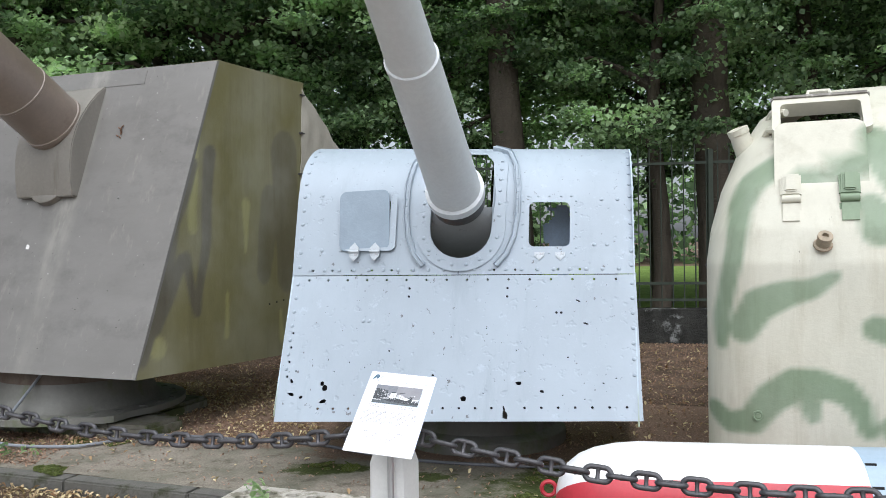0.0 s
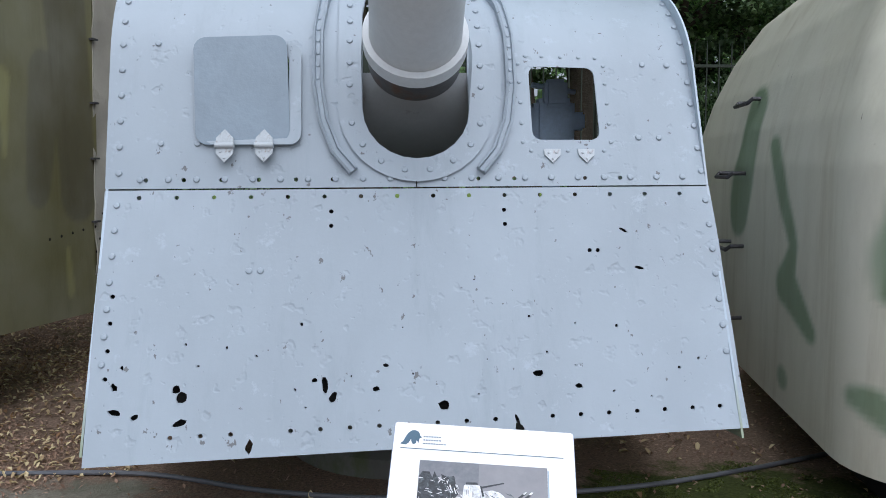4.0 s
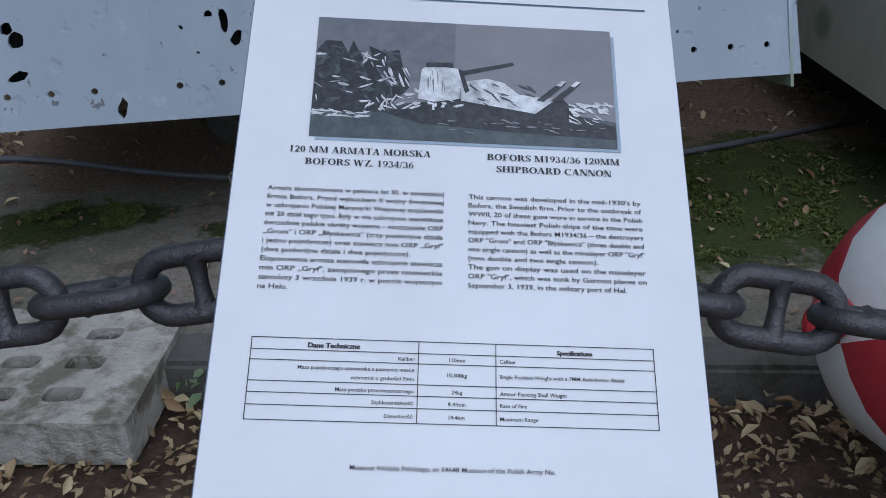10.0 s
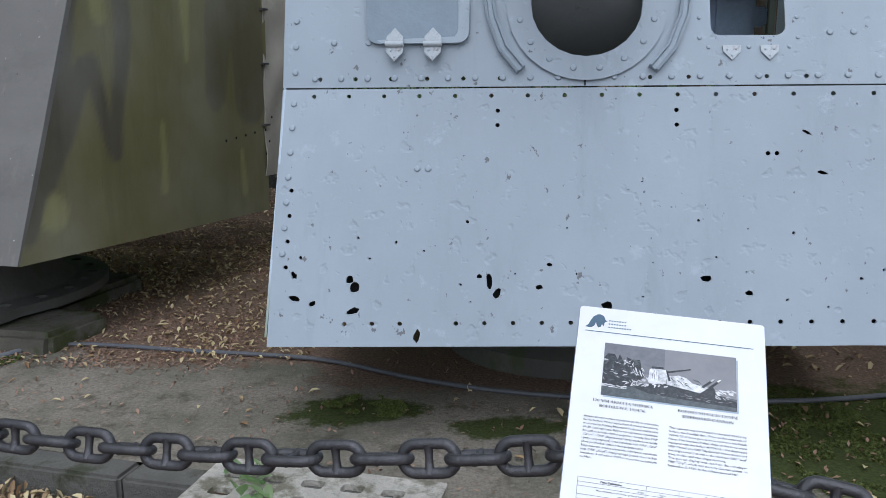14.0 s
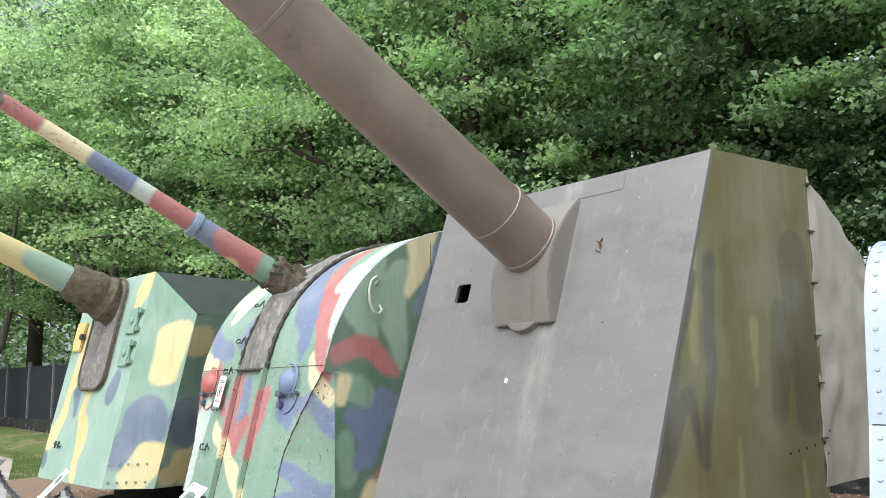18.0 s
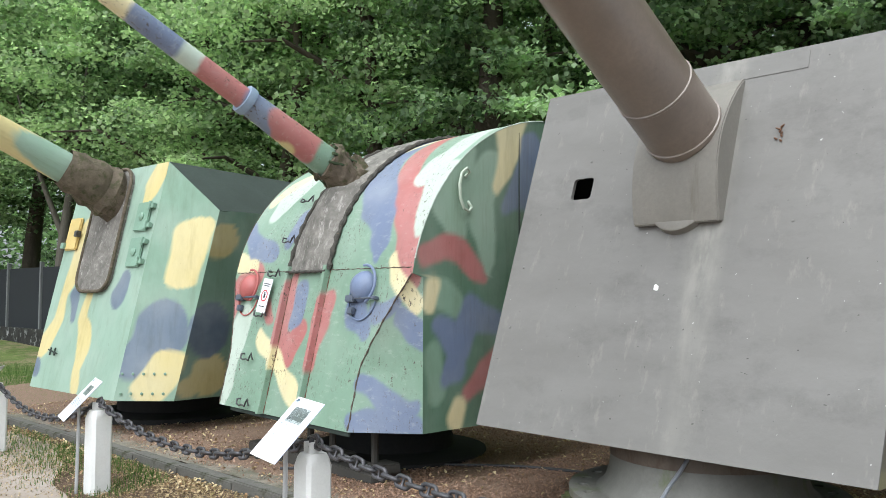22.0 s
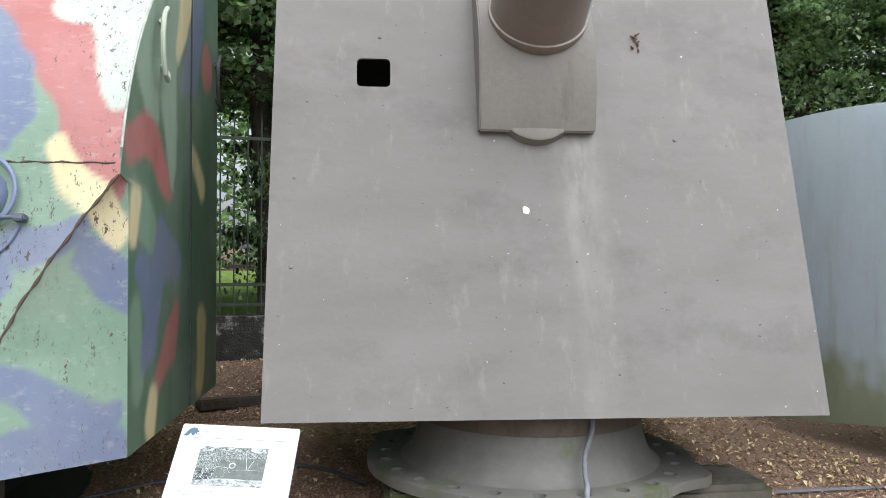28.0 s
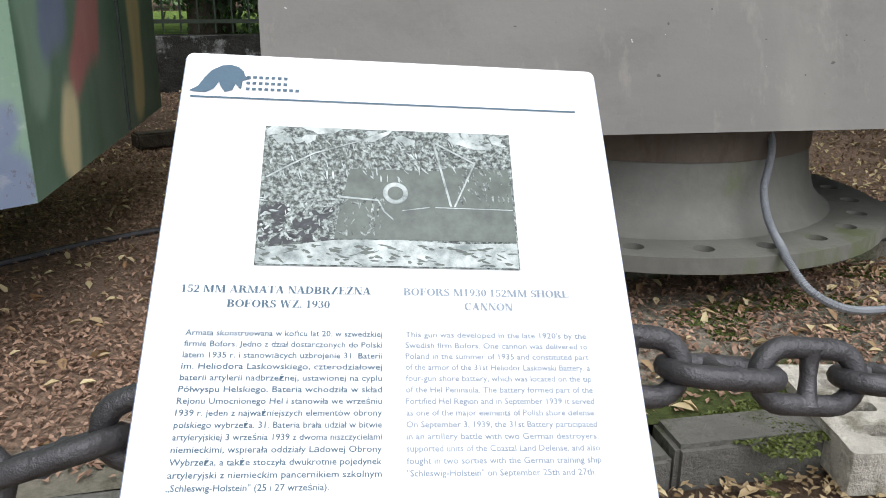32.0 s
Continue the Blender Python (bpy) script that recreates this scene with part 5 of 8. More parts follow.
for i in range(56):
    s = BLOW - 0.03 + SA * i / 55
    y, z = b_prof(s)
    y2, z2 = b_prof(s + 0.02)
    nv = Vector((0, y - y2, z2 - z)).normalized()
    nv = Vector((0, -(z2 - z), y2 - y)).normalized()
    hump = 0.03 + 0.10 * math.exp(-((s - 2.05) / 0.42) ** 2)
    rows.append([bm.verts.new(Vector((x, y, z)) + nv * (0.012 + hump * math.cos((x + 0.035) * 4.2) ** 2 + 0.012 * noise.noise(Vector((x * 8, s * 6, 4))))) for x in [-0.355 + 0.64 * k / 14 for k in range(15)]])
for a, b in zip(rows, rows[1:]):
    for k in range(14):
        bm.faces.new((a[k], a[k + 1], b[k + 1], b[k]))
bmesh.ops.recalc_face_normals(bm, faces=bm.faces[:])
bmesh.ops.solidify(bm, geom=bm.faces[:], thickness=0.02)
part("slot_apron", bm, M_TAR, B, "cracked grey canvas apron under the barrel")
for x in (-0.36, 0.29):
    bm = bmesh.new()
    pr = [b_prof(BLOW - 0.03 + SA * i / 70) for i in range(71)]
    tube(bm, [(x + 0.008 * math.sin(i * 2.1), y - 0.018, z + 0.012) for i, (y, z) in enumerate(pr)], [0.022 + 0.007 * math.sin(i * 1.7) for i in range(71)], 8)
    part("apron_rope", bm, M_ROPE, B, "frayed edge rope of the apron")
bm = bmesh.new()
y, z = b_prof(BLOW - 0.03)
tube(bm, [(-0.36 + 0.65 * i / 20, y - 0.045, z + 0.004 * math.sin(i * 2)) for i in range(21)], 0.014, 8)
part("apron_hem", bm, M_ROPE, B)
# barrel
BA = Vector((-0.03, -0.085, 3.165))
BM = Matrix.Translation(BA) @ pose(0, 0, 0, 90 - 28.0, 0, 0)
bands = blobs(GREEN, [(RED, 0.05, 0.32, 0.16, 0.12, 0.62, 0.12), (RED, 0.1, 0.75, 0.12), (YEL, -0.03, 0.40, 0.09, -0.06, 0.47, 0.06), (BLUE, -0.05, 0.70, 0.13, 0.0, 0.92, 0.2), (YEL, -0.14, 0.9, 0.08, -0.14, 1.2, 0.08), (RED, 0.0, 1.12, 0.16, 0.05, 1.3, 0.14), (MINT, 0.05, 1.55, 0.12, 0.05, 1.45, 0.06), (BLUE, 0.0, 1.75, 0.15, 0.05, 1.95, 0.14), (CREAMY, 0, 2.2, 0.17, -0.05, 2.5, 0.15), (RED, 0, 2.72, 0.15, 0.0, 2.95, 0.2)], 0.03)
bm = bmesh.new()
bpro = [(0.152 - 0.042 * i / 50, -1.15 + 1.15 * i / 50) for i in range(51)] + [(0.122, 0.0), (0.122, 0.05), (0.098, 0.055)] + [(0.098 - 0.026 * i / 80, 0.055 + 2.0 * i / 80) for i in range(1, 81)]
lathe(bm, bpro, None, 36)
me = to_mesh("barrel", bm, M_PAINT)
paint_mesh(me, lambda p: bands(p.x, p.z + 0.9))
part("barrel", me, None, B, "long barrel with red, yellow and blue bands").matrix_local = BM
part("barrel_ring", lathe(bmesh.new(), [(0.10, -0.015), (0.128, -0.015), (0.132, 0.02), (0.128, 0.055), (0.10, 0.055)], BM, 28), surface("pale_blue_ring_paint", (0.25, 0.32, 0.42), 0.5, 0, 0.15), B)
bm = bmesh.new()
lathe(bm, [(0.072 + 0.020 * min(1.0, i / 14) + 0.004 * math.sin(i * 0.55), 2.0 + 0.56 * i / 40) for i in range(41)] + [(0.06, 2.568), (0, 2.57)], None, 36)
for v in bm.verts:
    fold = math.sin(3 * math.atan2(v.co.y, v.co.x) + v.co.z * 14)
    v.co += Vector((v.co.x, v.co.y, 0)) * 0.05 * fold + Vector((1, 1, 0.3)) * 0.010 * noise.noise(v.co * 9)
part("muzzle_cover", bm, surface("faded_brown_canvas", (0.24, 0.19, 0.145), 0.9, 0, 0.4, 9, 80, 0.6, (0.10, 0.085, 0.06), 0.55, 13), B, "tied camouflage canvas muzzle cover").matrix_local = BM
bm = bmesh.new()
lathe(bm, [(0.17 + 0.06 * (1 - i / 16) ** 2, -1.24 + 0.34 * i / 16) for i in range(17)] + [(0.15, -0.89)], None, 56)
for v in bm.verts:
    v.co += Vector((1, 1, 0.8)) * (0.05 * noise.noise(v.co * 8) + 0.03 * noise.noise(v.co * 21))
part("barrel_wrap", bm, M_CLOTH, B, "torn camouflage netting round the barrel foot").matrix_local = BM
bm = bmesh.new()
for k in range(9):
    a = radians(-20 + 30 * k)
    tube(bm, [(0.17 * math.cos(a + 0.1 * i), 0.17 * math.sin(a + 0.1 * i), -0.86 - 0.04 * i + 0.01 * math.sin(i * 3 + k)) for i in range(8)], [0.012 + 0.006 * math.sin(i + k) for i in range(8)], 6)
part("netting_strip", bm, M_CLOTHG, B, "green shreds of camouflage netting").matrix_local = BM
# domed port covers, hooks, notice
def b_at(x, s, out=0.0):
    y, z = b_prof(s)
    y2, z2 = b_prof(s + 0.02)
    up = Vector((0, y2 - y, z2 - z)).normalized()
    n = Vector((0, -up.z, up.y))
    return Matrix.Translation(Vector((x, y, z)) + n * out) @ Matrix((Vector((1, 0, 0)), up, n)).transposed().to_4x4()


M_PORTB, M_PORTR = surface("blue_port_paint", (0.17, 0.215, 0.33), 0.45, 0, 0.15), surface("red_port_paint", (0.43, 0.12, 0.11), 0.45, 0, 0.15)
for x, mt, lab in ((-1.06, M_PORTR, "red domed port cover"), (0.83, M_PORTB, "blue domed port cover")):
    m = b_at(x, 1.16, 0.004)
    port = part("port_cover", lathe(bmesh.new(), [(0.0, 0.095), (0.05, 0.09), (0.10, 0.07), (0.135, 0.035), (0.145, 0.012), (0.15, 0.0)], None, 36), mt, B, lab)
    port.matrix_local = m @ Matrix.Diagonal((0.95, 0.9, 1, 1))
    bm = bmesh.new()
    tube(bm, [(0.02 + 0.165 * math.cos(a), 0.01 + 0.165 * math.sin(a), 0.03) for a in [radians(-60 + 160 * i / 20) for i in range(21)]], 0.012, 8)
    part("port_rim", bm, mt, B).matrix_local = m
    bm = bmesh.new()
    tube(bm, [(0.02 + 0.185 * math.cos(a), -0.09 + 0.19 * math.sin(a), 0.004) for a in [radians(150 + 200 * i / 24) for i in range(25)]], 0.007, 6)
    part("port_lip", bm, mt, B).matrix_local = m
    bm = bmesh.new()
    tube(bm, [(-0.11, -0.11, 0.045), (0.22, -0.10, 0.04)], 0.010, 8)
    box(bm, -0.15, -0.03, -0.14, -0.08, 0.0, 0.06, 0.008)
    box(bm, -0.12, -0.04, -0.24, -0.18, 0.0, 0.04, 0.008)
    box(bm, 0.19, 0.24, -0.115, -0.085, 0.0, 0.05, 0.006)
    part("port_latch", bm, surface("grey_latch_steel", (0.12, 0.14, 0.18), 0.45, 0.4, 0.2), B, "steel latch bar").matrix_local = m
hook = bmesh.new()
tube(hook, [(-0.11, 0.05, 0.0), (-0.115, 0.045, 0.035), (-0.10, 0.0, 0.04), (-0.05, -0.012, 0.04), (0.0, 0.0, 0.04), (0.05, -0.012, 0.04), (0.07, 0.02, 0.045), (0.085, 0.06, 0.045), (0.09, 0.0, 0.02)], 0.008, 6)
hook_me = to_mesh("hook", hook, M_STEEL)
shared("hook", hook_me, B, [b_at(x, s, 0.002) for x, s in ((-0.66, 0.04), (-0.77, 0.46), (-0.70, 0.88), (-0.60, 1.27), (-0.50, 1.60), (-0.55, 2.06))])


def hook_pair(x, y, z):
    bm = bmesh.new()
    tube(bm, [(x, y + 0.03, z + 0.11), (x + 0.035, y + 0.05, z + 0.15), (x + 0.045, y + 0.01, z + 0.175), (x + 0.05, y - 0.05, z + 0.13), (x + 0.05, y - 0.075, z + 0.04), (x + 0.05, y - 0.07, z - 0.07), (x + 0.05, y - 0.03, z - 0.155), (x + 0.045, y + 0.03, z - 0.175), (x + 0.035, y + 0.07, z - 0.14), (x, y + 0.065, z - 0.09)], 0.013, 8)
    return bm


part("lifting_hook", hook_pair(1.42, 1.08, 2.37), surface("pale_hook_paint", (0.45, 0.52, 0.42), 0.5, 0, 0.15), B)
part("lifting_hook", hook_pair(1.39, 2.4, 2.45), M_STEEL, B)
note = part("notice", sheet("notice", [(-0.085, -0.165), (0.085, -0.165), (0.085, 0.165), (-0.085, 0.165)], [], 0.1, lambda u, v, d: (u, v, 0.003 - d), 0.003, M_PAPER), None, B, "white no-climbing notice with a red ring")
note.matrix_local = b_at(-0.66, 1.07, 0.05) @ pose(0, 0, 0, 0, 0, -6)
bm = bmesh.new()
lathe(bm, [(0.045, 0.0035), (0.045, 0.005), (0.058, 0.005), (0.058, 0.0035)], Matrix.Translation((0, 0.0, 0)), 24)
part("warning_ring", bm, surface("red_print", (0.5, 0.03, 0.05), 0.5, 0, 0.05), note)
bm = bmesh.new()
box(bm, -0.014, 0.018, -0.022, 0.02, 0.0035, 0.0045)
tube(bm, [(0, 0.028, 0.004), (0.004, 0.03, 0.004)], 0.008, 8)
part("warning_sign_mark", bm, M_INK, note)
for yy, w in ((0.115, 0.06), (0.095, 0.05), (-0.105, 0.055)):
    part("print_bar", box(bmesh.new(), -w, w, yy - 0.005, yy + 0.005, 0.0035, 0.0042), M_INK, note)
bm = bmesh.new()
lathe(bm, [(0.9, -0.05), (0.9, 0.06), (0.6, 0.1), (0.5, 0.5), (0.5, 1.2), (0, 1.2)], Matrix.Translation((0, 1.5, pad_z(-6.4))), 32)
# Near-black pedestal: the shade below the shield sits in its colour.
part("pedestal", bm, M_DARK, B, "gun pedestal under the shield, coloured dark for shade")
# Underframe steel coloured darker to carry the shade below the gun.
M_UNDER = surface("dusty_shaded_underframe_steel", (0.06, 0.057, 0.05), 0.75, 0.1, 0.3, 6, 40, 0.3)
for x in (-0.35, 0.0, 0.35, 0.95):
    bm = bmesh.new()
    box(bm, x - 0.10, x + 0.10, 0.55, 0.75, pad_z(-6.4) + 0.09, pad_z(-6.4) + 0.17, 0.01)
    tube(bm, [(x - 0.05, 0.6, pad_z(-6.4) + 0.1), (x - 0.05, 0.6, 0.6)], 0.03, 8)
    tube(bm, [(x - 0.11, 0.54, pad_z(-6.4) + 0.13), (x + 0.11, 0.54, pad_z(-6.4) + 0.13)], 0.02, 8)
    part("track_roller", bm, M_UNDER, B)
bm = bmesh.new()
box(bm, -1.0, 1.0, 0.5, 0.8, pad_z(-6.4) - 0.05, pad_z(-6.4) + 0.1, 0.01)
part("roller_path", bm, M_UNDER, B)
part("lower_lip", box(bmesh.new(), -0.97, 0.97, 0.285, 0.31, 0.41, 0.46, 0.004), M_GREYC, B)

# ---- gun with angular green and yellow shield ----
AG, AG2, ABL = (0.28, 0.40, 0.315), (0.19, 0.305, 0.22), (0.125, 0.165, 0.22)
A = thing("naval_gun", pose(-10.62, 8.16, 0, 0, 0, -15.0), "green and yellow camouflage naval gun with an angular shield", "naval gun")
a_front = blobs(AG, [(YEL, 1.05, 3.05, 0.16, 0.9, 2.8, 0.15, 0.8, 2.6, 0.08), (YEL, -0.55, 2.3, 0.2, -0.72, 1.5, 0.09, -0.75, 1.2, 0.11, -0.9, 0.93, 0.16, -1.06, 0.78, 0.11), (YEL, -0.06, 1.5, 0.07, -0.06, 1.2, 0.11, 0.10, 0.9, 0.18, 0.06, 0.6, 0.09, 0.1, 0.36, 0.1), (ABL, 0.66, 1.46, 0.14, 0.75, 1.75, 0.1), (ABL, -1.06, 0.56, 0.13), (ABL, -0.45, 1.5, 0.14, -0.35, 1.2, 0.08)])
a_side = blobs(AG2, [(ABL, 0.33, 1.14, 0.27, 0.2, 0.88, 0.22), (ABL, 0.13, 0.69, 0.16), (YEL, 0.49, 2.2, 0.22, 0.44, 1.7, 0.17), (YEL, 0.62, 2.3, 0.12), (YEL, 0.44, 0.76, 0.17, 0.28, 0.41, 0.17), (YEL, 0.65, 0.45, 0.12), (YEL, 1.0, 2.1, 0.2), (YEL, 0.95, 0.6, 0.25), (ABL, 0.9, 1.1, 0.3)])
ZB, ZT, AS = 0.32, 3.09, 0.215
def a_pl(u, v, d):
    z = ZB + v * (ZT - ZB)
    w = 1.1 - 0.0 * v
    return Vector(((2 * u - 1) * w + 0.05 * v, v * (ZT - ZB) * AS + d, z))


part("front_plate", grid("front_plate", 80, 100, a_pl, 0.015, M_PAINT_E, lambda p: a_front(p.x, p.z)), None, A, "green camouflage plate with yellow strokes")
for sgn in (-1, 1):
    def cham(u, v, d, sgn=sgn):
        top = Vector((1.15, 0.6, ZT)).lerp(Vector((1.86, 0.83, 2.48)), u)
        bot = Vector((1.1, 0.0, ZB)).lerp(Vector((1.62, 0.44, ZB)), u)
        p = bot.lerp(top, v)
        return Vector((sgn * (p.x - d), p.y + d, p.z)) if sgn > 0 else Vector((-(p.x - 0.09 - d), p.y + d, p.z))
    part("corner_plate", grid("corner_plate", 30, 70, cham, 0.012, M_PAINT_E, lambda p: a_side(abs(p.x) - 1.1, p.z)), None, A, "green corner plate with yellow patches")

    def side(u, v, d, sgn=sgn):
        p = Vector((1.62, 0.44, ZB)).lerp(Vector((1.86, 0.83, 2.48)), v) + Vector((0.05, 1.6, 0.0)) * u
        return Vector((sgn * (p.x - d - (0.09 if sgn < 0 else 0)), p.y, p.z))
    # Corner camouflage at 55 percent: the side's shade is put into its colour.
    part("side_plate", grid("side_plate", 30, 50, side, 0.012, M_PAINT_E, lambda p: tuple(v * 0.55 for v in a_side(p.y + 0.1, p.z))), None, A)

    def roof(u, v, d, sgn=sgn):
        a = Vector((1.15 * (1 - 0.0), 0.6, ZT)).lerp(Vector((1.86, 0.83, 2.48)), u)
        b = Vector((1.15, 2.4, ZT - 0.05)).lerp(Vector((1.9, 2.43, 2.48)), u)
        p = a.lerp(b, v)
        return Vector((sgn * (p.x - (0.09 * u if sgn < 0 else 0)), p.y, p.z - d))
    part("roof_side", grid("roof_side", 6, 8, roof, 0.01, M_GREYC), None, A, "dark green sloped roof plate")
part("roof_plate", grid("roof_plate", 6, 6, lambda u, v, d: Vector((-1.06 + 2.2 * u, 0.61 + 1.8 * v, ZT - 0.05 * v - d)), 0.01, M_GREYC), None, A)
def a_at(x, z, out=0.0):
    up = Vector((0, AS, 1)).normalized()
    n = Vector((0, -1, AS)).normalized()
    return Matrix.Translation(Vector((x, (z - ZB) * AS, z)) + n * out) @ Matrix((Vector((1, 0, 0)), up, n)).transposed().to_4x4()


apr = sheet("mantlet_apron", rounded(-0.42, 0.42, -0.82, 0.75, 0.22, 6), [], 0.07, lambda u, v, d: (u, v, 0.05 - d + 0.01 * noise.noise(Vector((u * 8, v * 8, 2)))), 0.05, M_TAR)
part("mantlet_apron", apr, None, A, "mottled grey canvas apron with a rope edge").matrix_local = a_at(0.02, 2.34)
bm = bmesh.new()
tube(bm, [(x, y, 0.05) for x, y in rounded(-0.42, 0.42, -0.82, 0.75, 0.22, 6)], 0.022, 8, True)
part("apron_rope", bm, M_CLOTH, A).matrix_local = a_at(0.02, 2.34)
AEL = 23.5
AM = Matrix.Translation((0.05, 0.45, 2.78)) @ pose(0, 0, 0, 90 - AEL, 0, 0)
bm = bmesh.new()
lathe(bm, [(0.36, -0.15), (0.32, 0.0), (0.34, 0.08), (0.285, 0.18), (0.31, 0.28), (0.265, 0.42), (0.27, 0.52), (0.225, 0.62), (0.205, 0.68)], None, 32)
for v in bm.verts:
    v.co += Vector((1, 1, 0.7)) * 0.035 * noise.noise(v.co * 6) + Vector((0, 0.0, 0))
part("barrel_bag", bm, M_CLOTH, A, "crumpled camouflage canvas barrel bag").matrix_local = AM
GREYW = (0.50, 0.51, 0.49)
abands = blobs(GREYW, [(AG, 0, 0.4, 0.3, 0.1, 0.9, 0.2, 0.14, 1.3, 0.12), (YEL, -0.14, 0.6, 0.10, -0.12, 1.0, 0.14, -0.02, 1.4, 0.22, 0.0, 1.9, 0.22, -0.05, 2.1, 0.12), (YEL, -0.14, 2.2, 0.10, -0.14, 2.8, 0.09)], 0.04)
bm = bmesh.new()
lathe(bm, [(0.20 - 0.075 * i / 50, 0.35 + 3.6 * i / 50) for i in range(51)] + [(0.08, 3.95), (0.08, 3.6), (0, 3.6)], None, 28)
me = to_mesh("barrel", bm, M_PAINT_E)
paint_mesh(me, lambda p: abands(p.x, p.z))
part("barrel", me, None, A, "green barrel fading to yellow").matrix_local = AM
M_AHATCH = surface("mint_green_hatch_paint", (0.215, 0.34, 0.255), 0.5, 0, 0.12, 3, 40, 0.15)
for za, zb in ((2.25, 2.62), (1.82, 2.19)):
    h = part("hatch", box(bmesh.new(), -0.15, 0.15, -0.18, 0.18, 0.0, 0.03, 0.012), M_AHATCH, A, "small green steel hatch")
    h.matrix_local = a_at(0.86, (za + zb) / 2, 0.002)
    part("hatch_knob", lathe(bmesh.new(), [(0.05, 0.03), (0.05, 0.045), (0.03, 0.06), (0, 0.06)], None, 20), M_AHATCH, h)
    for y in (-0.12, 0.12):
        bm = bmesh.new()
        box(bm, 0.14, 0.24, y - 0.03, y + 0.03, 0.0, 0.05, 0.006)
        tube(bm, [(0.17, y - 0.05, 0.055), (0.17, y + 0.05, 0.055)], 0.018, 8)
        part("hatch_hinge", bm, M_AHATCH, h)
h = part("hatch", box(bmesh.new(), -0.2, 0.12, -0.22, 0.22, 0.0, 0.04, 0.015), surface("yellow_hatch_paint", (0.6, 0.46, 0.17), 0.5, 0, 0.12), A, "yellow steel hatch cover")
h.matrix_local = a_at(-0.80, 2.3, 0.002)
part("hatch_latch", box(bmesh.new(), -0.26, -0.16, -0.2, -0.12, 0.03, 0.07, 0.006), M_AHATCH, h)
part("hatch_latch", box(bmesh.new(), 0.08, 0.16, -0.05, 0.03, 0.02, 0.08, 0.006), M_STEEL, h)
bm = bmesh.new()
tube(bm, [(-0.13, 0.02, 0.03), (0.13, -0.02, 0.03)], 0.010, 6)
for x in (-0.06, 0.06):
    tube(bm, [(x, -0.05, 0.03), (x, 0.05, 0.03)], 0.011, 6)
part("bracket", bm, M_GREYC, A).matrix_local = a_at(-0.62, 0.78, 0.0)
ARV = to_mesh("rivet", dome(0.018, 0.012), M_AHATCH)
shared("rivet", ARV, A, [Matrix.Translation((1.1 + 0.5 * f + 0.02 * z, 0.0 + 0.44 * f + 0.07 * z - 0.012, ZB + z)) @ pose(0, 0, 0, 90, 0, 40) for f in (0.12, 0.3, 0.48, 0.66, 0.84) for z in (0.08, 0.3)])
bm = bmesh.new()
lathe(bm, [(1.0, -0.02), (1.0, 0.08), (0.7, 0.12), (0.7, 0.8), (0, 0.8)], Matrix.Translation((0, 1.4, pad_z(-10.5))), 32)
# Shade under this shield is coloured in too, by the near-black material.
part("pedestal", bm, M_DARK, A, "pedestal under the shield, coloured dark for shade")

# ---- cream and green turret ----
CREAM, SAGE = (0.56, 0.545, 0.45), (0.20, 0.265, 0.17)
T = thing("gun_turret", pose(1.58, 4.45, 0, 0, 0, -22.0), "cream turret with soft green camouflage and an open hatch port", "gun turret")
E_FRONT = [(SAGE, 0.52, 1.99, 0.04, 0.36, 1.95, 0.06, 0.25, 1.84, 0.065, 0.185, 1.70, 0.065, 0.165, 1.52, 0.06, 0.125, 1.34, 0.055, 0.10, 1.15, 0.045, 0.085, 0.98, 0.03),
           (SAGE, 0.19, 1.06, 0.07, 0.28, 1.18, 0.085, 0.42, 1.24, 0.07, 0.52, 1.28, 0.055, 0.62, 1.36, 0.03), (SAGE, 0.81, 1.09, 0.056, 0.95, 1.06, 0.08, 1.3, 1.0, 0.1), (SAGE, 0.86, 1.60, 0.10, 0.82, 1.70, 0.06)]
E_LOW = [(SAGE, 0.05, 0.63, 0.05, 0.13, 0.57, 0.06, 0.24, 0.60, 0.07, 0.34, 0.74, 0.075, 0.44, 0.82, 0.075, 0.56, 0.82, 0.075, 0.66, 0.79, 0.07, 0.74, 0.70, 0.06, 0.78, 0.58, 0.045), (SAGE, 0.50, 0.72, 0.05, 0.52, 0.64, 0.03), (SAGE, 0.9, 0.6, 0.07, 1.1, 0.66, 0.09)]
E_REST = [(SAGE, 0.84, 2.05, 0.10, 1.0, 1.8, 0.12), (SAGE, 1.15, 1.45, 0.1, 1.3, 1.3, 0.12), (SAGE, 1.3, 2.3, 0.2),
          (SAGE, -0.66, 1.5, 0.05, -0.44, 1.07, 0.04, -0.5, 0.9, 0.1, -0.27, 0.76, 0.045), (SAGE, -0.48, 0.5, 0.055), (SAGE, -0.95, 1.7, 0.12, -1.1, 1.2, 0.15)]
e_paint = blobs(CREAM, E_FRONT + E_LOW + E_REST, 0.016, 3.5, 0.014)
W, DP, CR, YF = 2.3, 2.8, 0.36, -0.27


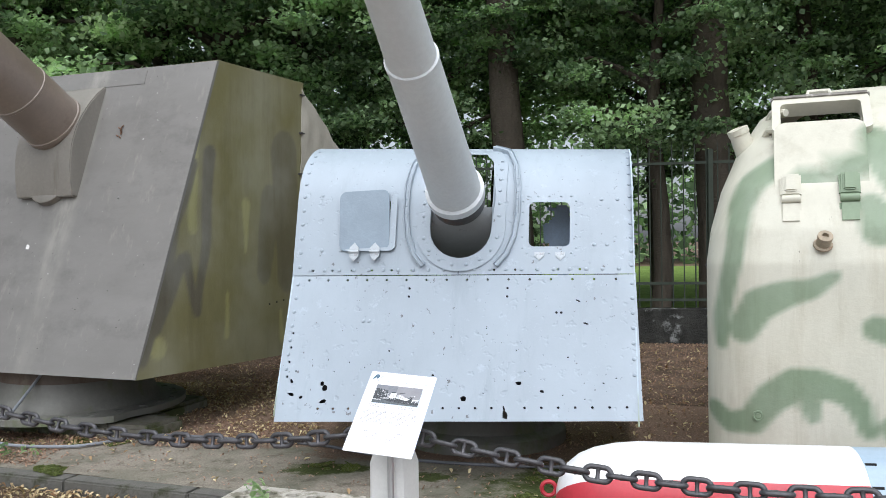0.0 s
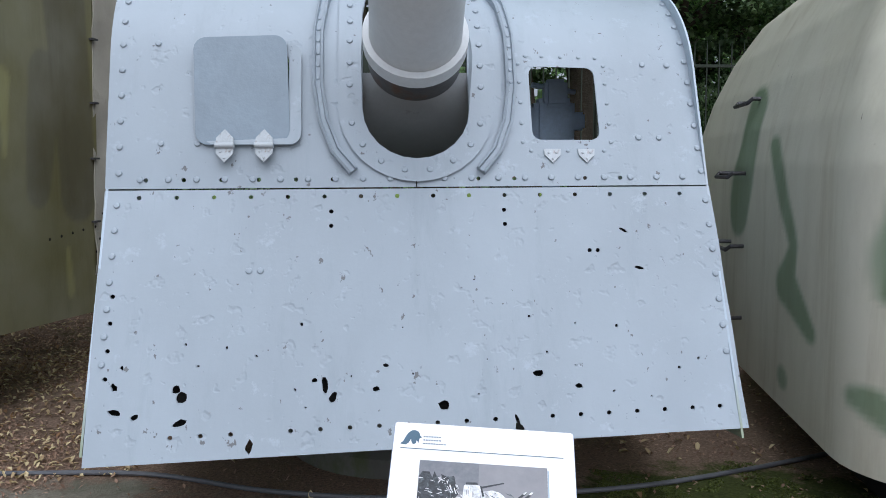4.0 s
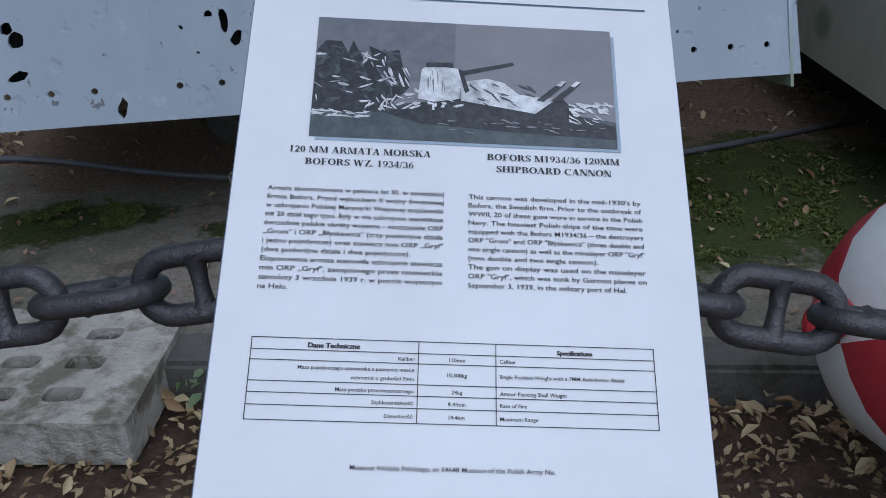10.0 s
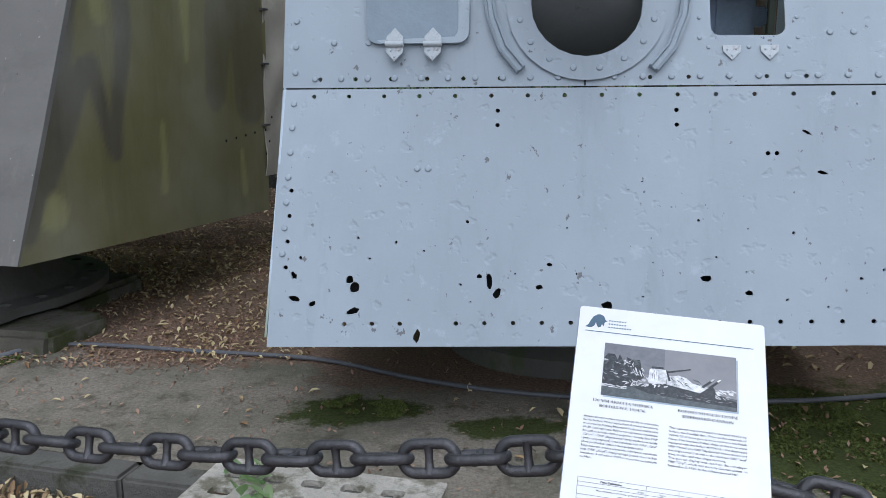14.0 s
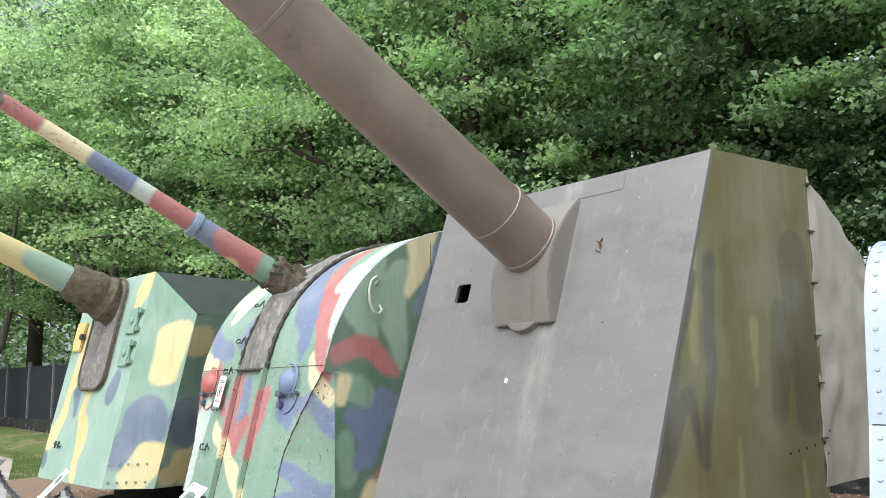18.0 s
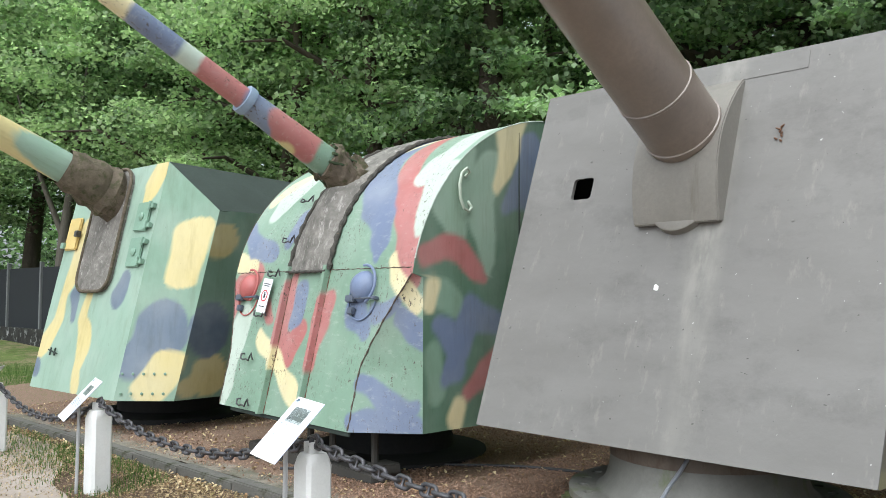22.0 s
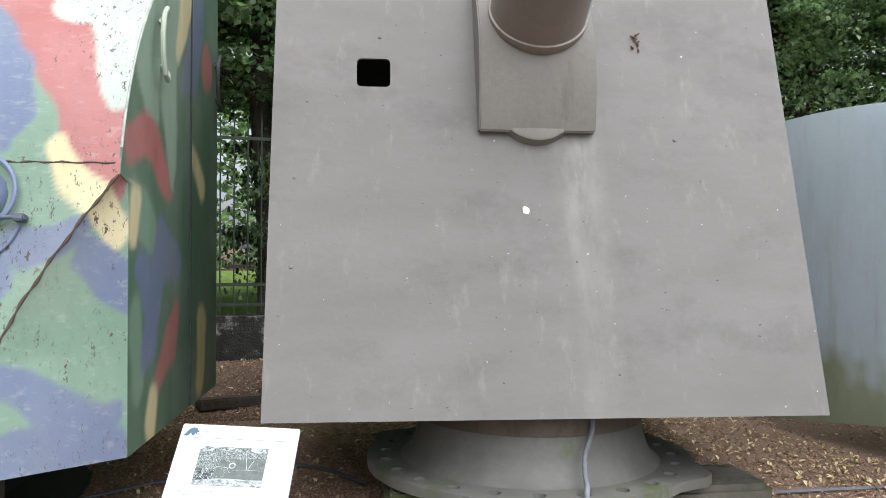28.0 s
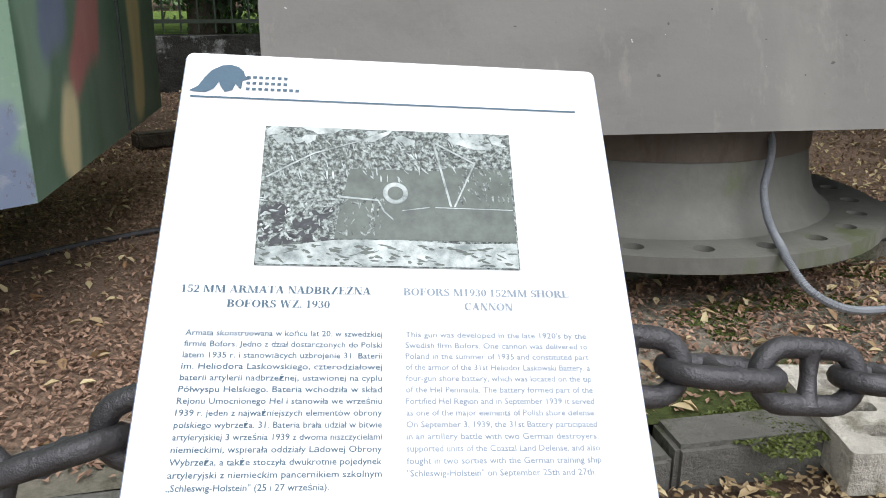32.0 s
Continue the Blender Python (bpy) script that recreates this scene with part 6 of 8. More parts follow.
def e_plan(f, inset):
    """A point of the rounded plan, f from the rear left corner round the front to the rear right."""
    pts = [(0, DP)] + [(CR - CR * math.cos(a), YF + CR - CR * math.sin(a)) for a in [radians(90 * i / 8) for i in range(9)]] + [(W - CR + CR * math.sin(a), YF + CR - CR * math.cos(a)) for a in [radians(90 * i / 8) for i in range(9)]] + [(W, DP)]
    ln = [0.0]
    for a, b in zip(pts, pts[1:]):
        ln.append(ln[-1] + math.hypot(b[0] - a[0], b[1] - a[1]))
    d = f * ln[-1]
    for i in range(len(pts) - 1):
        if d <= ln[i + 1] + 1e-9:
            k = (d - ln[i]) / (ln[i + 1] - ln[i])
            x, y = pts[i][0] + (pts[i + 1][0] - pts[i][0]) * k, pts[i][1] + (pts[i + 1][1] - pts[i][1]) * k
            break
    cx, cy = W / 2, 1.3
    sx, sy = 1 - inset * 0.55 / (W / 2), 1 - inset / (cy - YF)
    return cx + (x - cx) * sx, cy + (y - cy) * sy


E_Z = [(0.0, 0.36), (0.0, 1.42), (0.04, 1.6), (0.14, 1.82), (0.30, 2.05), (0.52, 2.26), (0.85, 2.42), (1.25, 2.50), (1.66, 2.52)]
def e_prof(v):
    k = v * (len(E_Z) - 1)
    i = min(int(k), len(E_Z) - 2)
    f = k - i
    return tuple(a + (b - a) * f for a, b in zip(E_Z[i], E_Z[i + 1]))


def e_surf(u, v, d):
    t = v
    ins, z = (0.0, 0.36 + (1.42 - 0.36) * t / 0.45) if t < 0.45 else e_prof(0.125 + (t - 0.45) / 0.55 * 0.875)
    x, y = e_plan(u, ins + d)
    return Vector((x, y, z - d * 0.3))


hull = grid("hull", 260, 130, e_surf, 0.02, M_PAINT_E, lambda p: e_paint(p.x - 0.7 * max(0, p.y - 0.0) * (1 if p.x < 1.0 and p.z < 2.1 else 0), p.z))
bm = bmesh.new()
bm.from_mesh(hull)
cut = [f for f in bm.faces if abs(f.calc_center_median().x - 0.605) < 0.215 and 2.125 < f.calc_center_median().z < 2.30 and f.calc_center_median().y < 0.9]
bmesh.ops.delete(bm, geom=cut, context="FACES")
bm.to_mesh(hull)
bm.free()
bm = bmesh.new()
bm.faces.new([bm.verts.new((*e_plan(i / 60, 1.655), 2.516)) for i in range(61)])
bmesh.ops.recalc_face_normals(bm, faces=bm.faces[:])
bmesh.ops.solidify(bm, geom=bm.faces[:], thickness=0.02)
part("roof_cap", bm, surface("cream_roof_paint", CREAM, 0.55, 0, 0.1, 3, 40, 0.15), T)
part("hull", hull, None, T, "rounded cream hull with soft green camouflage")
def e_front(x, z):
    """A pose on the hull's front face."""
    for i in range(len(E_Z) - 1):
        (a, za), (b, zb) = E_Z[i], E_Z[i + 1]
        if za <= z <= zb:
            ins = a + (b - a) * (z - za) / (zb - za)
            up = Vector((0, (b - a), zb - za)).normalized()
    n = Vector((0, -up.z, up.y))
    return Matrix.Translation((x, YF + ins * 1.0, z)) @ Matrix((Vector((1, 0, 0)), up, n)).transposed().to_4x4()


M_CREAM = surface("cream_paint", CREAM, 0.5, 0, 0.06, 4, 40, 0.12, (0.40, 0.38, 0.30), 0.68, 8)
M_SAGE = surface("sage_paint", SAGE, 0.5, 0, 0.1, 4, 40, 0.12)
port = part("sight_port", sheet("sight_port", rounded(-0.25, 0.25, -0.14, 0.18, 0.04), [rounded(-0.205, 0.205, -0.11, 0.12, 0.03)], 0.1, lambda u, v, d: (u, v, 0.045 - d), 0.09, M_CREAM), None, T, "cream port frame with a dark slit")
port.matrix_local = e_front(0.605, 2.20)
# Unseen dark sheet added in the hull to darken the view through the slit.
part("port_shade_sheet", box(bmesh.new(), -0.3, 0.3, -0.25, 0.25, -0.42, -0.40), M_DARK, port)
bm = bmesh.new()
tube(bm, [(-0.06, 0.19, 0.03), (-0.055, 0.24, 0.03), (0.055, 0.24, 0.03), (0.06, 0.19, 0.03)], 0.016, 8)
part("lifting_eye", bm, M_CREAM, port)
part("port_trim", box(bmesh.new(), -0.255, 0.255, 0.155, 0.20, 0.0, 0.055, 0.012), M_TAR, port)
flap = part("port_flap", sheet("port_flap", rounded(-0.225, 0.225, -0.21, 0.24, 0.06), [], 0.08, lambda u, v, d: (u, v, 0.03 - d), 0.03, M_CREAM), None, T, "cream steel flap hanging on two hinges")
paint_f = blobs(CREAM, [(SAGE, -0.1, -0.13, 0.07, 0.1, -0.1, 0.09, 0.25, 0.0, 0.1, 0.27, 0.15, 0.06)], 0.02)
paint_mesh(flap.data, lambda p: paint_f(p.x, p.y))
flap.data.materials.clear()
flap.data.materials.append(M_PAINT_E)
flap.matrix_local = Matrix.Translation((0.588, -0.035, 1.95)) @ pose(0, 0, 0, 66, 0, 0)
for x, mt in ((-0.147, M_CREAM), (0.13, M_SAGE)):
    bm = bmesh.new()
    box(bm, x - 0.05, x + 0.05, -0.22, -0.09, 0.025, 0.06, 0.01)
    box(bm, x - 0.03, x + 0.03, -0.20, -0.10, 0.055, 0.075, 0.008)
    tube(bm, [(x - 0.045, -0.235, 0.045), (x + 0.045, -0.235, 0.045)], 0.022, 10)
    box(bm, x - 0.05, x + 0.05, -0.37, -0.25, 0.0, 0.045, 0.01)
    part("flap_hinge", bm, mt, flap, "heavy steel hinge")
bm = bmesh.new()
lathe(bm, [(0.046, 0.0), (0.046, 0.01), (0.036, 0.016), (0.034, 0.06), (0.038, 0.062), (0.036, 0.075), (0.016, 0.078), (0.014, 0.06), (0, 0.06)], None, 20)
part("pipe_stub", bm, surface("rusty_stub_paint", (0.34, 0.28, 0.20), 0.6, 0.1, 0.25, 20, 60, 0.3, (0.2, 0.09, 0.04), 0.55, 20), T, "rusty pipe stub").matrix_local = e_front(0.585, 1.51) @ pose(0, 0, 0, -28, 8, 0)
part("round_plug", lathe(bmesh.new(), [(0.027, 0.0), (0.027, 0.006), (0.021, 0.007), (0.019, 0.002), (0.013, 0.002), (0.012, 0.007), (0, 0.007)], None, 20), M_SAGE, T, "small round screw plug").matrix_local = Matrix.Translation((0.27, YF + 0.012, 0.625)) @ pose(0, 0, 0, 90, 0, 0)
bm = bmesh.new()
lathe(bm, [(0.062, -0.06), (0.055, 0.06), (0.06, 0.062), (0.06, 0.095), (0.035, 0.10), (0.03, 0.085), (0, 0.085)], None, 20)
part("vent_pipe", bm, M_CREAM, T, "short cream vent pipe").matrix_local = Matrix.Translation((0.20, 0.24, 2.10)) @ pose(0, 0, 0, 14, -20, 0)
for k, y in enumerate((0.30, 0.48)):
    bm = bmesh.new()
    tube(bm, [(0.0, 0.0, 0), (0.02, -0.05, 0.03), (0.09, -0.12, 0.02)], 0.022, 8)
    part("lug", bm, M_CREAM, T).matrix_local = Matrix.Translation((0.32 + 0.02 * k, 0.20 + 0.15 * k, 2.13 + 0.115 * k))
for z in (0.62, 1.0, 1.38, 1.76):
    bm = bmesh.new()
    x = 0.0 if z < 1.5 else 0.09
    tube(bm, [(x + 0.02, 1.45, z), (x - 0.07, 1.43, z), (x - 0.09, 1.45, z - 0.02), (x - 0.09, 1.72, z - 0.02), (x - 0.07, 1.74, z), (x + 0.02, 1.72, z)], 0.011, 8)
    part("grab_handle", bm, M_STEEL, T, "dark steel grab handle")
bm = bmesh.new()
tube(bm, [(0.95, YF - 0.002, z) for z in [0.38 + 1.0 * i / 20 for i in range(21)]], [0.004 + 0.002 * math.sin(i * 2.7) for i in range(21)], 5)
part("weld_seam", bm, seam, T)
bm = bmesh.new()
box(bm, 0.3, 2.0, 0.0, 2.4, 0.02, 0.5, 0.03)
# Footing coloured near-black to stand for the shade under the turret.
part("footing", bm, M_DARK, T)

# ---- torpedo ----
TP = thing("torpedo", pose(0.60, 3.60, 0.37, 0, 0, -9.0), "torpedo painted in red and white quarters", "torpedo")
bm = bmesh.new()
R = 0.265
prof = [(0.0, 0.0), (0.05, 0.004), (0.105, 0.02), (0.16, 0.055), (0.205, 0.11), (0.235, 0.18), (0.255, 0.27), (R, 0.38), (R, 1.28)]
lathe(bm, prof, pose(0, 0, 0, 0, 90, 0), 48)
me = to_mesh("body", bm, M_TORPW)
me.materials.append(M_TORPR)
for p in me.polygons:
    a = math.degrees(math.atan2(p.center.z, -p.center.y)) % 360
    p.material_index = 0 if (41 < a < 131 or 221 < a < 311) else 1
part("body", me, None, TP, "white and red quartered nose section")
part("body_section", lathe(bmesh.new(), [(R - 0.004, 1.28), (R - 0.002, 1.284), (R - 0.002, 3.6), (0.2, 4.2), (0, 4.3)], pose(0, 0, 0, 0, 90, 0), 48), M_TORPB, TP, "pale blue middle section")
bm = bmesh.new()
for k in range(5):
    a = radians(60 - 24 * k)
    box(bm, 1.285, 1.33, -R * math.cos(a) - 0.002, -R * math.cos(a) + 0.006, R * math.sin(a) - 0.005, R * math.sin(a) + 0.005)
part("joint_screws", bm, M_DARK, TP)
bm = bmesh.new()
tube(bm, [(-0.03 + 0.032 * math.cos(a), 0.0, 0.045 + 0.032 * math.sin(a)) for a in [math.tau * i / 20 for i in range(20)]], 0.010, 8, True)
part("nose_ring", bm, M_TORPR, TP, "red lifting ring")
for x in (0.75, 2.6):
    cr = single("cradle", box(bmesh.new(), -0.06, 0.06, -0.22, 0.22, 0.0, 0.16, 0.01), M_BARK, pose(0.60, 3.60, 0, 0, 0, -9) @ Matrix.Translation((x, 0, -0.03)), "dark timber cradle under the torpedo", "cradle", "torpedo cradles")

# ---- posts, chain and signs ----
POSTS = [(2.45, 2.44), (-0.125, 3.41), (-2.52, 4.26), (-5.0, 5.17), (-7.82, 6.15), (-10.4, 7.08), (-11.7, 7.55)]
PW = 0.085
pm = bmesh.new()
rows = []
for z, w, c in ((-0.6, PW, 0.022), (0.60, PW, 0.022), (0.655, PW * 0.82, 0.018), (0.672, PW * 0.70, 0.016)):
    pts = [(w, w - c), (w - c, w), (-w + c, w), (-w, w - c), (-w, -w + c), (-w + c, -w), (w - c, -w), (w, -w + c)]
    rows.append([pm.verts.new((x, y, z)) for x, y in pts])
for a, b in zip(rows, rows[1:]):
    for k in range(8):
        pm.faces.new((a[k], a[(k + 1) % 8], b[(k + 1) % 8], b[k]))
pm.faces.new(rows[-1])
bmesh.ops.recalc_face_normals(pm, faces=pm.faces[:])
pm_me = to_mesh("shaft", pm, M_WHITE)
cl_me = to_mesh("clamp", box(box(bmesh.new(), -0.03, -0.022, -0.045, 0.045, 0.655, 0.735, 0.003), 0.022, 0.03, -0.045, 0.045, 0.655, 0.735, 0.003), M_WHITE)
tops = []
for i, (x, y) in enumerate(POSTS):
    dz = pad_z(x) - 0.08
    p = thing("chain_post", pose(x, y, dz, 0, 0, -19.5 + (4, -9, 6, -3, 5, 0, 3)[i]), "white painted concrete chain post with chamfered edges", "post", "chain posts")
    part("shaft", pm_me, None, p)
    part("clamp", cl_me, None, p, "white steel clamp holding the chain")
    tops.append(Vector((x, y, 0.738 + dz)))

LD, LL, LW = 0.0108, 0.128, 0.076
bm = bmesh.new()
path, n = [], 10
hl, r = LL / 2 - LW / 2, LW / 2 - LD
for cx, a0 in ((hl, -90), (-hl, 90)):
    path += [(cx + r * math.cos(radians(a0 + 180 * i / n)), r * math.sin(radians(a0 + 180 * i / n)), 0) for i in range(n + 1)]
tube(bm, path, LD, 10, True)
tube(bm, [(0, -r, 0), (0, -r * 0.55, 0), (0, 0, 0), (0, r * 0.55, 0), (0, r, 0)], [0.013, 0.009, 0.0078, 0.009, 0.013], 8)
link_me = to_mesh("link", bm, M_STEEL, 60)
PITCH = LL - 2 * LD - 0.0125
SAG = (0.13, 0.12, 0.145, 0.22, 0.24, 0.2)
random.seed(11)
for (a, b), sag in zip(zip(tops, tops[1:]), SAG):
    chain = thing("chain", Matrix.Translation(a), "heavy dark steel stud-link anchor chain between posts", "chain", "barrier chains")
    span = (b - a).length
    pts = [a.lerp(b, i / 200) - Vector((0, 0, sag * 4 * (i / 200) * (1 - i / 200))) for i in range(201)]
    d, k, nxt = 0.0, 0, 0.0
    for i in range(200):
        seg = (pts[i + 1] - pts[i]).length
        while d + seg >= nxt:
            q = pts[i].lerp(pts[i + 1], (nxt - d) / seg)
            t = (pts[i + 1] - pts[i]).normalized()
            side = t.cross(Vector((0, 0, 1))).normalized()
            up = side.cross(t)
            tw = radians((72 if k % 2 else -14) + random.uniform(-8, 8))
            v1, v2 = side * math.cos(tw) + up * math.sin(tw), -side * math.sin(tw) + up * math.cos(tw)
            m = Matrix((t, v2, v1)).transposed().to_4x4()
            ob = new("link", link_me)
            ob.parent, ob.matrix_local = chain, Matrix.Translation(q - a) @ m
            k, nxt = k + 1, nxt + PITCH
        d += seg

# ---- printed information sheets ----
def text_mesh(s, bold=False):
    cu = bpy.data.curves.new("writing", "FONT")
    cu.body, cu.size, cu.resolution_u = s, 1.0, 2
    cu.offset = 0.018 if bold else 0.008
    ob = bpy.data.objects.new("writing", cu)
    me = bpy.data.meshes.new_from_object(ob)
    bpy.data.objects.remove(ob)
    bpy.data.curves.remove(cu)
    return me


PRINT_Z = 0.0006
M_EDGE = surface("blue_laminate_edge", (0.30, 0.36, 0.52), 0.3, 0, 0.1)


def write(parent, s, x0, y, h, mat, x1=None, bold=False, align="l"):
    """One line of print in millimetres on a sheet: from x0 (to x1), baseline y, capital height h."""
    me = text_mesh(s, bold)
    if not len(me.vertices):
        return
    xs = [v.co.x for v in me.vertices]
    lo, wd = min(xs), max(xs) - min(xs)
    k = h / 0.70
    kx = (x1 - x0) / wd if (x1 is not None and align == "j") else k * (1.16 if align == "l" and h > 2.5 else 1.0)
    if align == "c":
        x0 = x0 - wd * kx / 2
    if align == "r":
        x0 = x0 - wd * kx
    for v in me.vertices:
        v.co = Vector(((x0 + (v.co.x - lo) * kx) / 1000, (-y + v.co.y * k) / 1000, PRINT_Z))
    me.materials.append(mat)
    part("writing", me, None, parent)
    if bold:
        heavy = me.copy()
        for v in heavy.vertices:
            v.co += Vector((0.00035, 0, 0.00008))
        part("writing", heavy, None, parent)


def rect(parent, name, x0, x1, y0, y1, mat, lift=PRINT_Z):
    me = bpy.data.meshes.new(name)
    me.from_pydata([(x0 / 1000, -y1 / 1000, lift), (x1 / 1000, -y1 / 1000, lift), (x1 / 1000, -y0 / 1000, lift), (x0 / 1000, -y0 / 1000, lift)], [], [(0, 1, 2, 3)])
    me.materials.append(mat)
    return part(name, me, None, parent)


def poly(parent, name, pts, mat, lift):
    me = bpy.data.meshes.new(name)
    me.from_pydata([(x / 1000, -y / 1000, lift) for x, y in pts], [], [tuple(range(len(pts)))])
    me.materials.append(mat)
    return part(name, me, None, parent)


SERIF_W = {"A": 0.80, "B": 0.74, "C": 0.76, "D": 0.80, "E": 0.71, "F": 0.66, "H": 0.86, "I": 0.42, "K": 0.84, "M": 1.02, "N": 0.80, "O": 0.84, "P": 0.68, "R": 0.80, "S": 0.60, "T": 0.72, "W": 1.10, "Z": 0.70, "Ź": 0.70, ".": 0.26, "/": 0.34, " ": 0.30}


def serif_glyph(c):
    """Polygons of a bold serif capital or figure, capital height 1."""
    out, tk, th, sf = [], 0.19, 0.065, 0.05
    w = SERIF_W.get(c, 0.56)
    bx = lambda x0, x1, y0, y1: out.append([(x0, y0), (x1, y0), (x1, y1), (x0, y1)])

    def stem(x, k=tk, y0=0.0, y1=1.0, feet="bt"):
        bx(x, x + k, y0, y1)
        if "b" in feet:
            bx(x - 0.08, x + k + 0.08, y0, y0 + sf)
        if "t" in feet:
            bx(x - 0.08, x + k + 0.08, y1 - sf, y1)

    def diag(x0, y0, x1, y1, k):
        out.append([(x0, y0), (x0 + k, y0), (x1 + k, y1), (x1, y1)])

    def bowl(cx, cy, rx, ry, a0, a1, k=tk, t=th):
        n = max(4, int(abs(a1 - a0) / 18))
        an = [radians(a0 + (a1 - a0) * i / n) for i in range(n + 1)]
        for p, q in zip(an, an[1:]):
            out.append([(cx + rx * math.cos(p), cy + ry * math.sin(p)), (cx + rx * math.cos(q), cy + ry * math.sin(q)), (cx + (rx - k) * math.cos(q), cy + (ry - t) * math.sin(q)), (cx + (rx - k) * math.cos(p), cy + (ry - t) * math.sin(p))])

    if c == "A":
        diag(0.06, 0, 0.36, 1, 0.06), diag(0.52, 0, 0.30, 1, tk), bx(0.18, 0.56, 0.30, 0.36), bx(-0.01, 0.22, 0, sf), bx(0.46, 0.80, 0, sf)
    elif c in "BPRD":
        stem(0.09)
        if c == "D":
            bowl(0.28, 0.5, 0.48, 0.5, -90, 90)
        else:
            bowl(0.30, 0.74, 0.34, 0.26, -90, 90)
        if c == "B":
            bowl(0.30, 0.25, 0.40, 0.27, -90, 90)
        if c == "R":
            diag(0.58, 0, 0.34, 0.5, tk), bx(0.56, 0.82, 0, sf)
    elif c in "EF":
        stem(0.09), bx(0.2, 0.62, 1 - sf, 1), bx(0.56, 0.62, 0.78, 1), bx(0.2, 0.46, 0.48, 0.54), bx(0.43, 0.48, 0.40, 0.62)
        if c == "E":
            bx(0.2, 0.66, 0, sf), bx(0.61, 0.67, 0, 0.24)
    elif c == "C":
        bowl(0.42, 0.5, 0.38, 0.51, 50, 310), bx(0.62, 0.67, 0.70, 0.98)
    elif c == "O":
        bowl(0.42, 0.5, 0.39, 0.51, 0, 360)
    elif c == "H":
        stem(0.09), stem(0.57), bx(0.2, 0.6, 0.48, 0.54)
    elif c == "I":
        stem(0.11)
    elif c == "K":
        stem(0.09), diag(0.26, 0.40, 0.64, 1, 0.08), diag(0.58, 0, 0.32, 0.58, tk), bx(0.5, 0.84, 0, sf), bx(0.52, 0.82, 1 - sf, 1)
    elif c == "M":
        stem(0.10, 0.06), stem(0.72), diag(0.44, 0.02, 0.12, 1, 0.16), diag(0.48, 0.02, 0.76, 1, 0.05)
    elif c == "N":
        stem(0.10, 0.06), stem(0.64, 0.06), diag(0.52, 0, 0.10, 1, 0.18)
    elif c == "S":
        bowl(0.30, 0.74, 0.25, 0.26, 20, 250, 0.15), bowl(0.30, 0.26, 0.27, 0.27, 90, -160, 0.15), diag(0.36, 0.36, 0.10, 0.64, 0.20), bx(0.50, 0.55, 0.76, 0.98), bx(0.03, 0.08, 0.02, 0.26)
    elif c == "T":
        stem(0.26, tk, 0, 1, "b"), bx(0.02, 0.70, 1 - sf, 1), bx(0.02, 0.07, 0.76, 1), bx(0.65, 0.70, 0.76, 1)
    elif c == "W":
        diag(0.26, 0, 0.06, 1, 0.18), diag(0.28, 0, 0.48, 1, 0.06), diag(0.66, 0, 0.44, 1, 0.18), diag(0.70, 0, 0.92, 1, 0.06), bx(0, 0.30, 1 - sf, 1), bx(0.84, 1.06, 1 - sf, 1)
    elif c in "ZŹ":
        diag(0.04, 0, 0.44, 1, 0.20), bx(0.06, 0.64, 1 - sf, 1), bx(0.06, 0.11, 0.78, 1), bx(0.04, 0.66, 0, sf), bx(0.61, 0.67, 0, 0.24)
        if c == "Ź":
            diag(0.30, 1.08, 0.40, 1.24, 0.10)
    elif c == "0":
        bowl(0.28, 0.5, 0.25, 0.5, 0, 360, 0.15)
    elif c == "1":
        stem(0.19, 0.17, 0, 1, "b"), diag(0.08, 0.84, 0.24, 1.0, 0.10)
    elif c == "2":
        bowl(0.27, 0.72, 0.23, 0.28, 170, -40, 0.15), diag(0.03, 0.06, 0.34, 0.56, 0.14), bx(0.03, 0.52, 0, 0.13)
    elif c in "35":
        bowl(0.25, 0.29, 0.27, 0.30, 110 if c == "5" else 90, -160, 0.15)
        if c == "3":
            bowl(0.25, 0.76, 0.22, 0.24, -80, 160, 0.14)
        else:
            bx(0.10, 0.16, 0.50, 1), bx(0.10, 0.50, 0.87, 1)
    elif c == "4":
        stem(0.32, 0.14, 0, 1, "b"), bx(0.02, 0.54, 0.24, 0.35), diag(0.02, 0.26, 0.34, 1, 0.07)
    elif c in "69":
        f = (lambda y: y) if c == "6" else (lambda y: 1 - y)
        bowl(0.28, f(0.30), 0.25, 0.30, 0, 360, 0.14), bowl(0.46 if c == "6" else 0.10, f(0.36), 0.43, 0.62, 95 if c == "6" else 275, 185 if c == "6" else 365, 0.15, 0.06)
    elif c == ".":
        bowl(0.12, 0.09, 0.09, 0.09, 0, 360, 0.088, 0.088)
    elif c == "/":
        diag(0.02, -0.03, 0.24, 1.03, 0.07)
    return out, w


def heading(parent, text, x0, x1, y, h, mat):
    """A line of bold serif print in millimetres from x0 to x1, baseline y, capital height h."""
    co, faces, x = [], [], 0.0
    for c in text:
        polys, w = serif_glyph(c)
        for pts in polys:
            faces.append(tuple(range(len(co), len(co) + len(pts))))
            co += [(x + px, py) for px, py in pts]
        x += w
    k = (x1 - x0) / x
    me = bpy.data.meshes.new("writing")
    me.from_pydata([((x0 + px * k) / 1000, (-y + py * h) / 1000, PRINT_Z + 0.00001 * (i % 7)) for i, (px, py) in enumerate(co)], [], faces)
    me.materials.append(mat)
    return part("writing", me, None, parent)


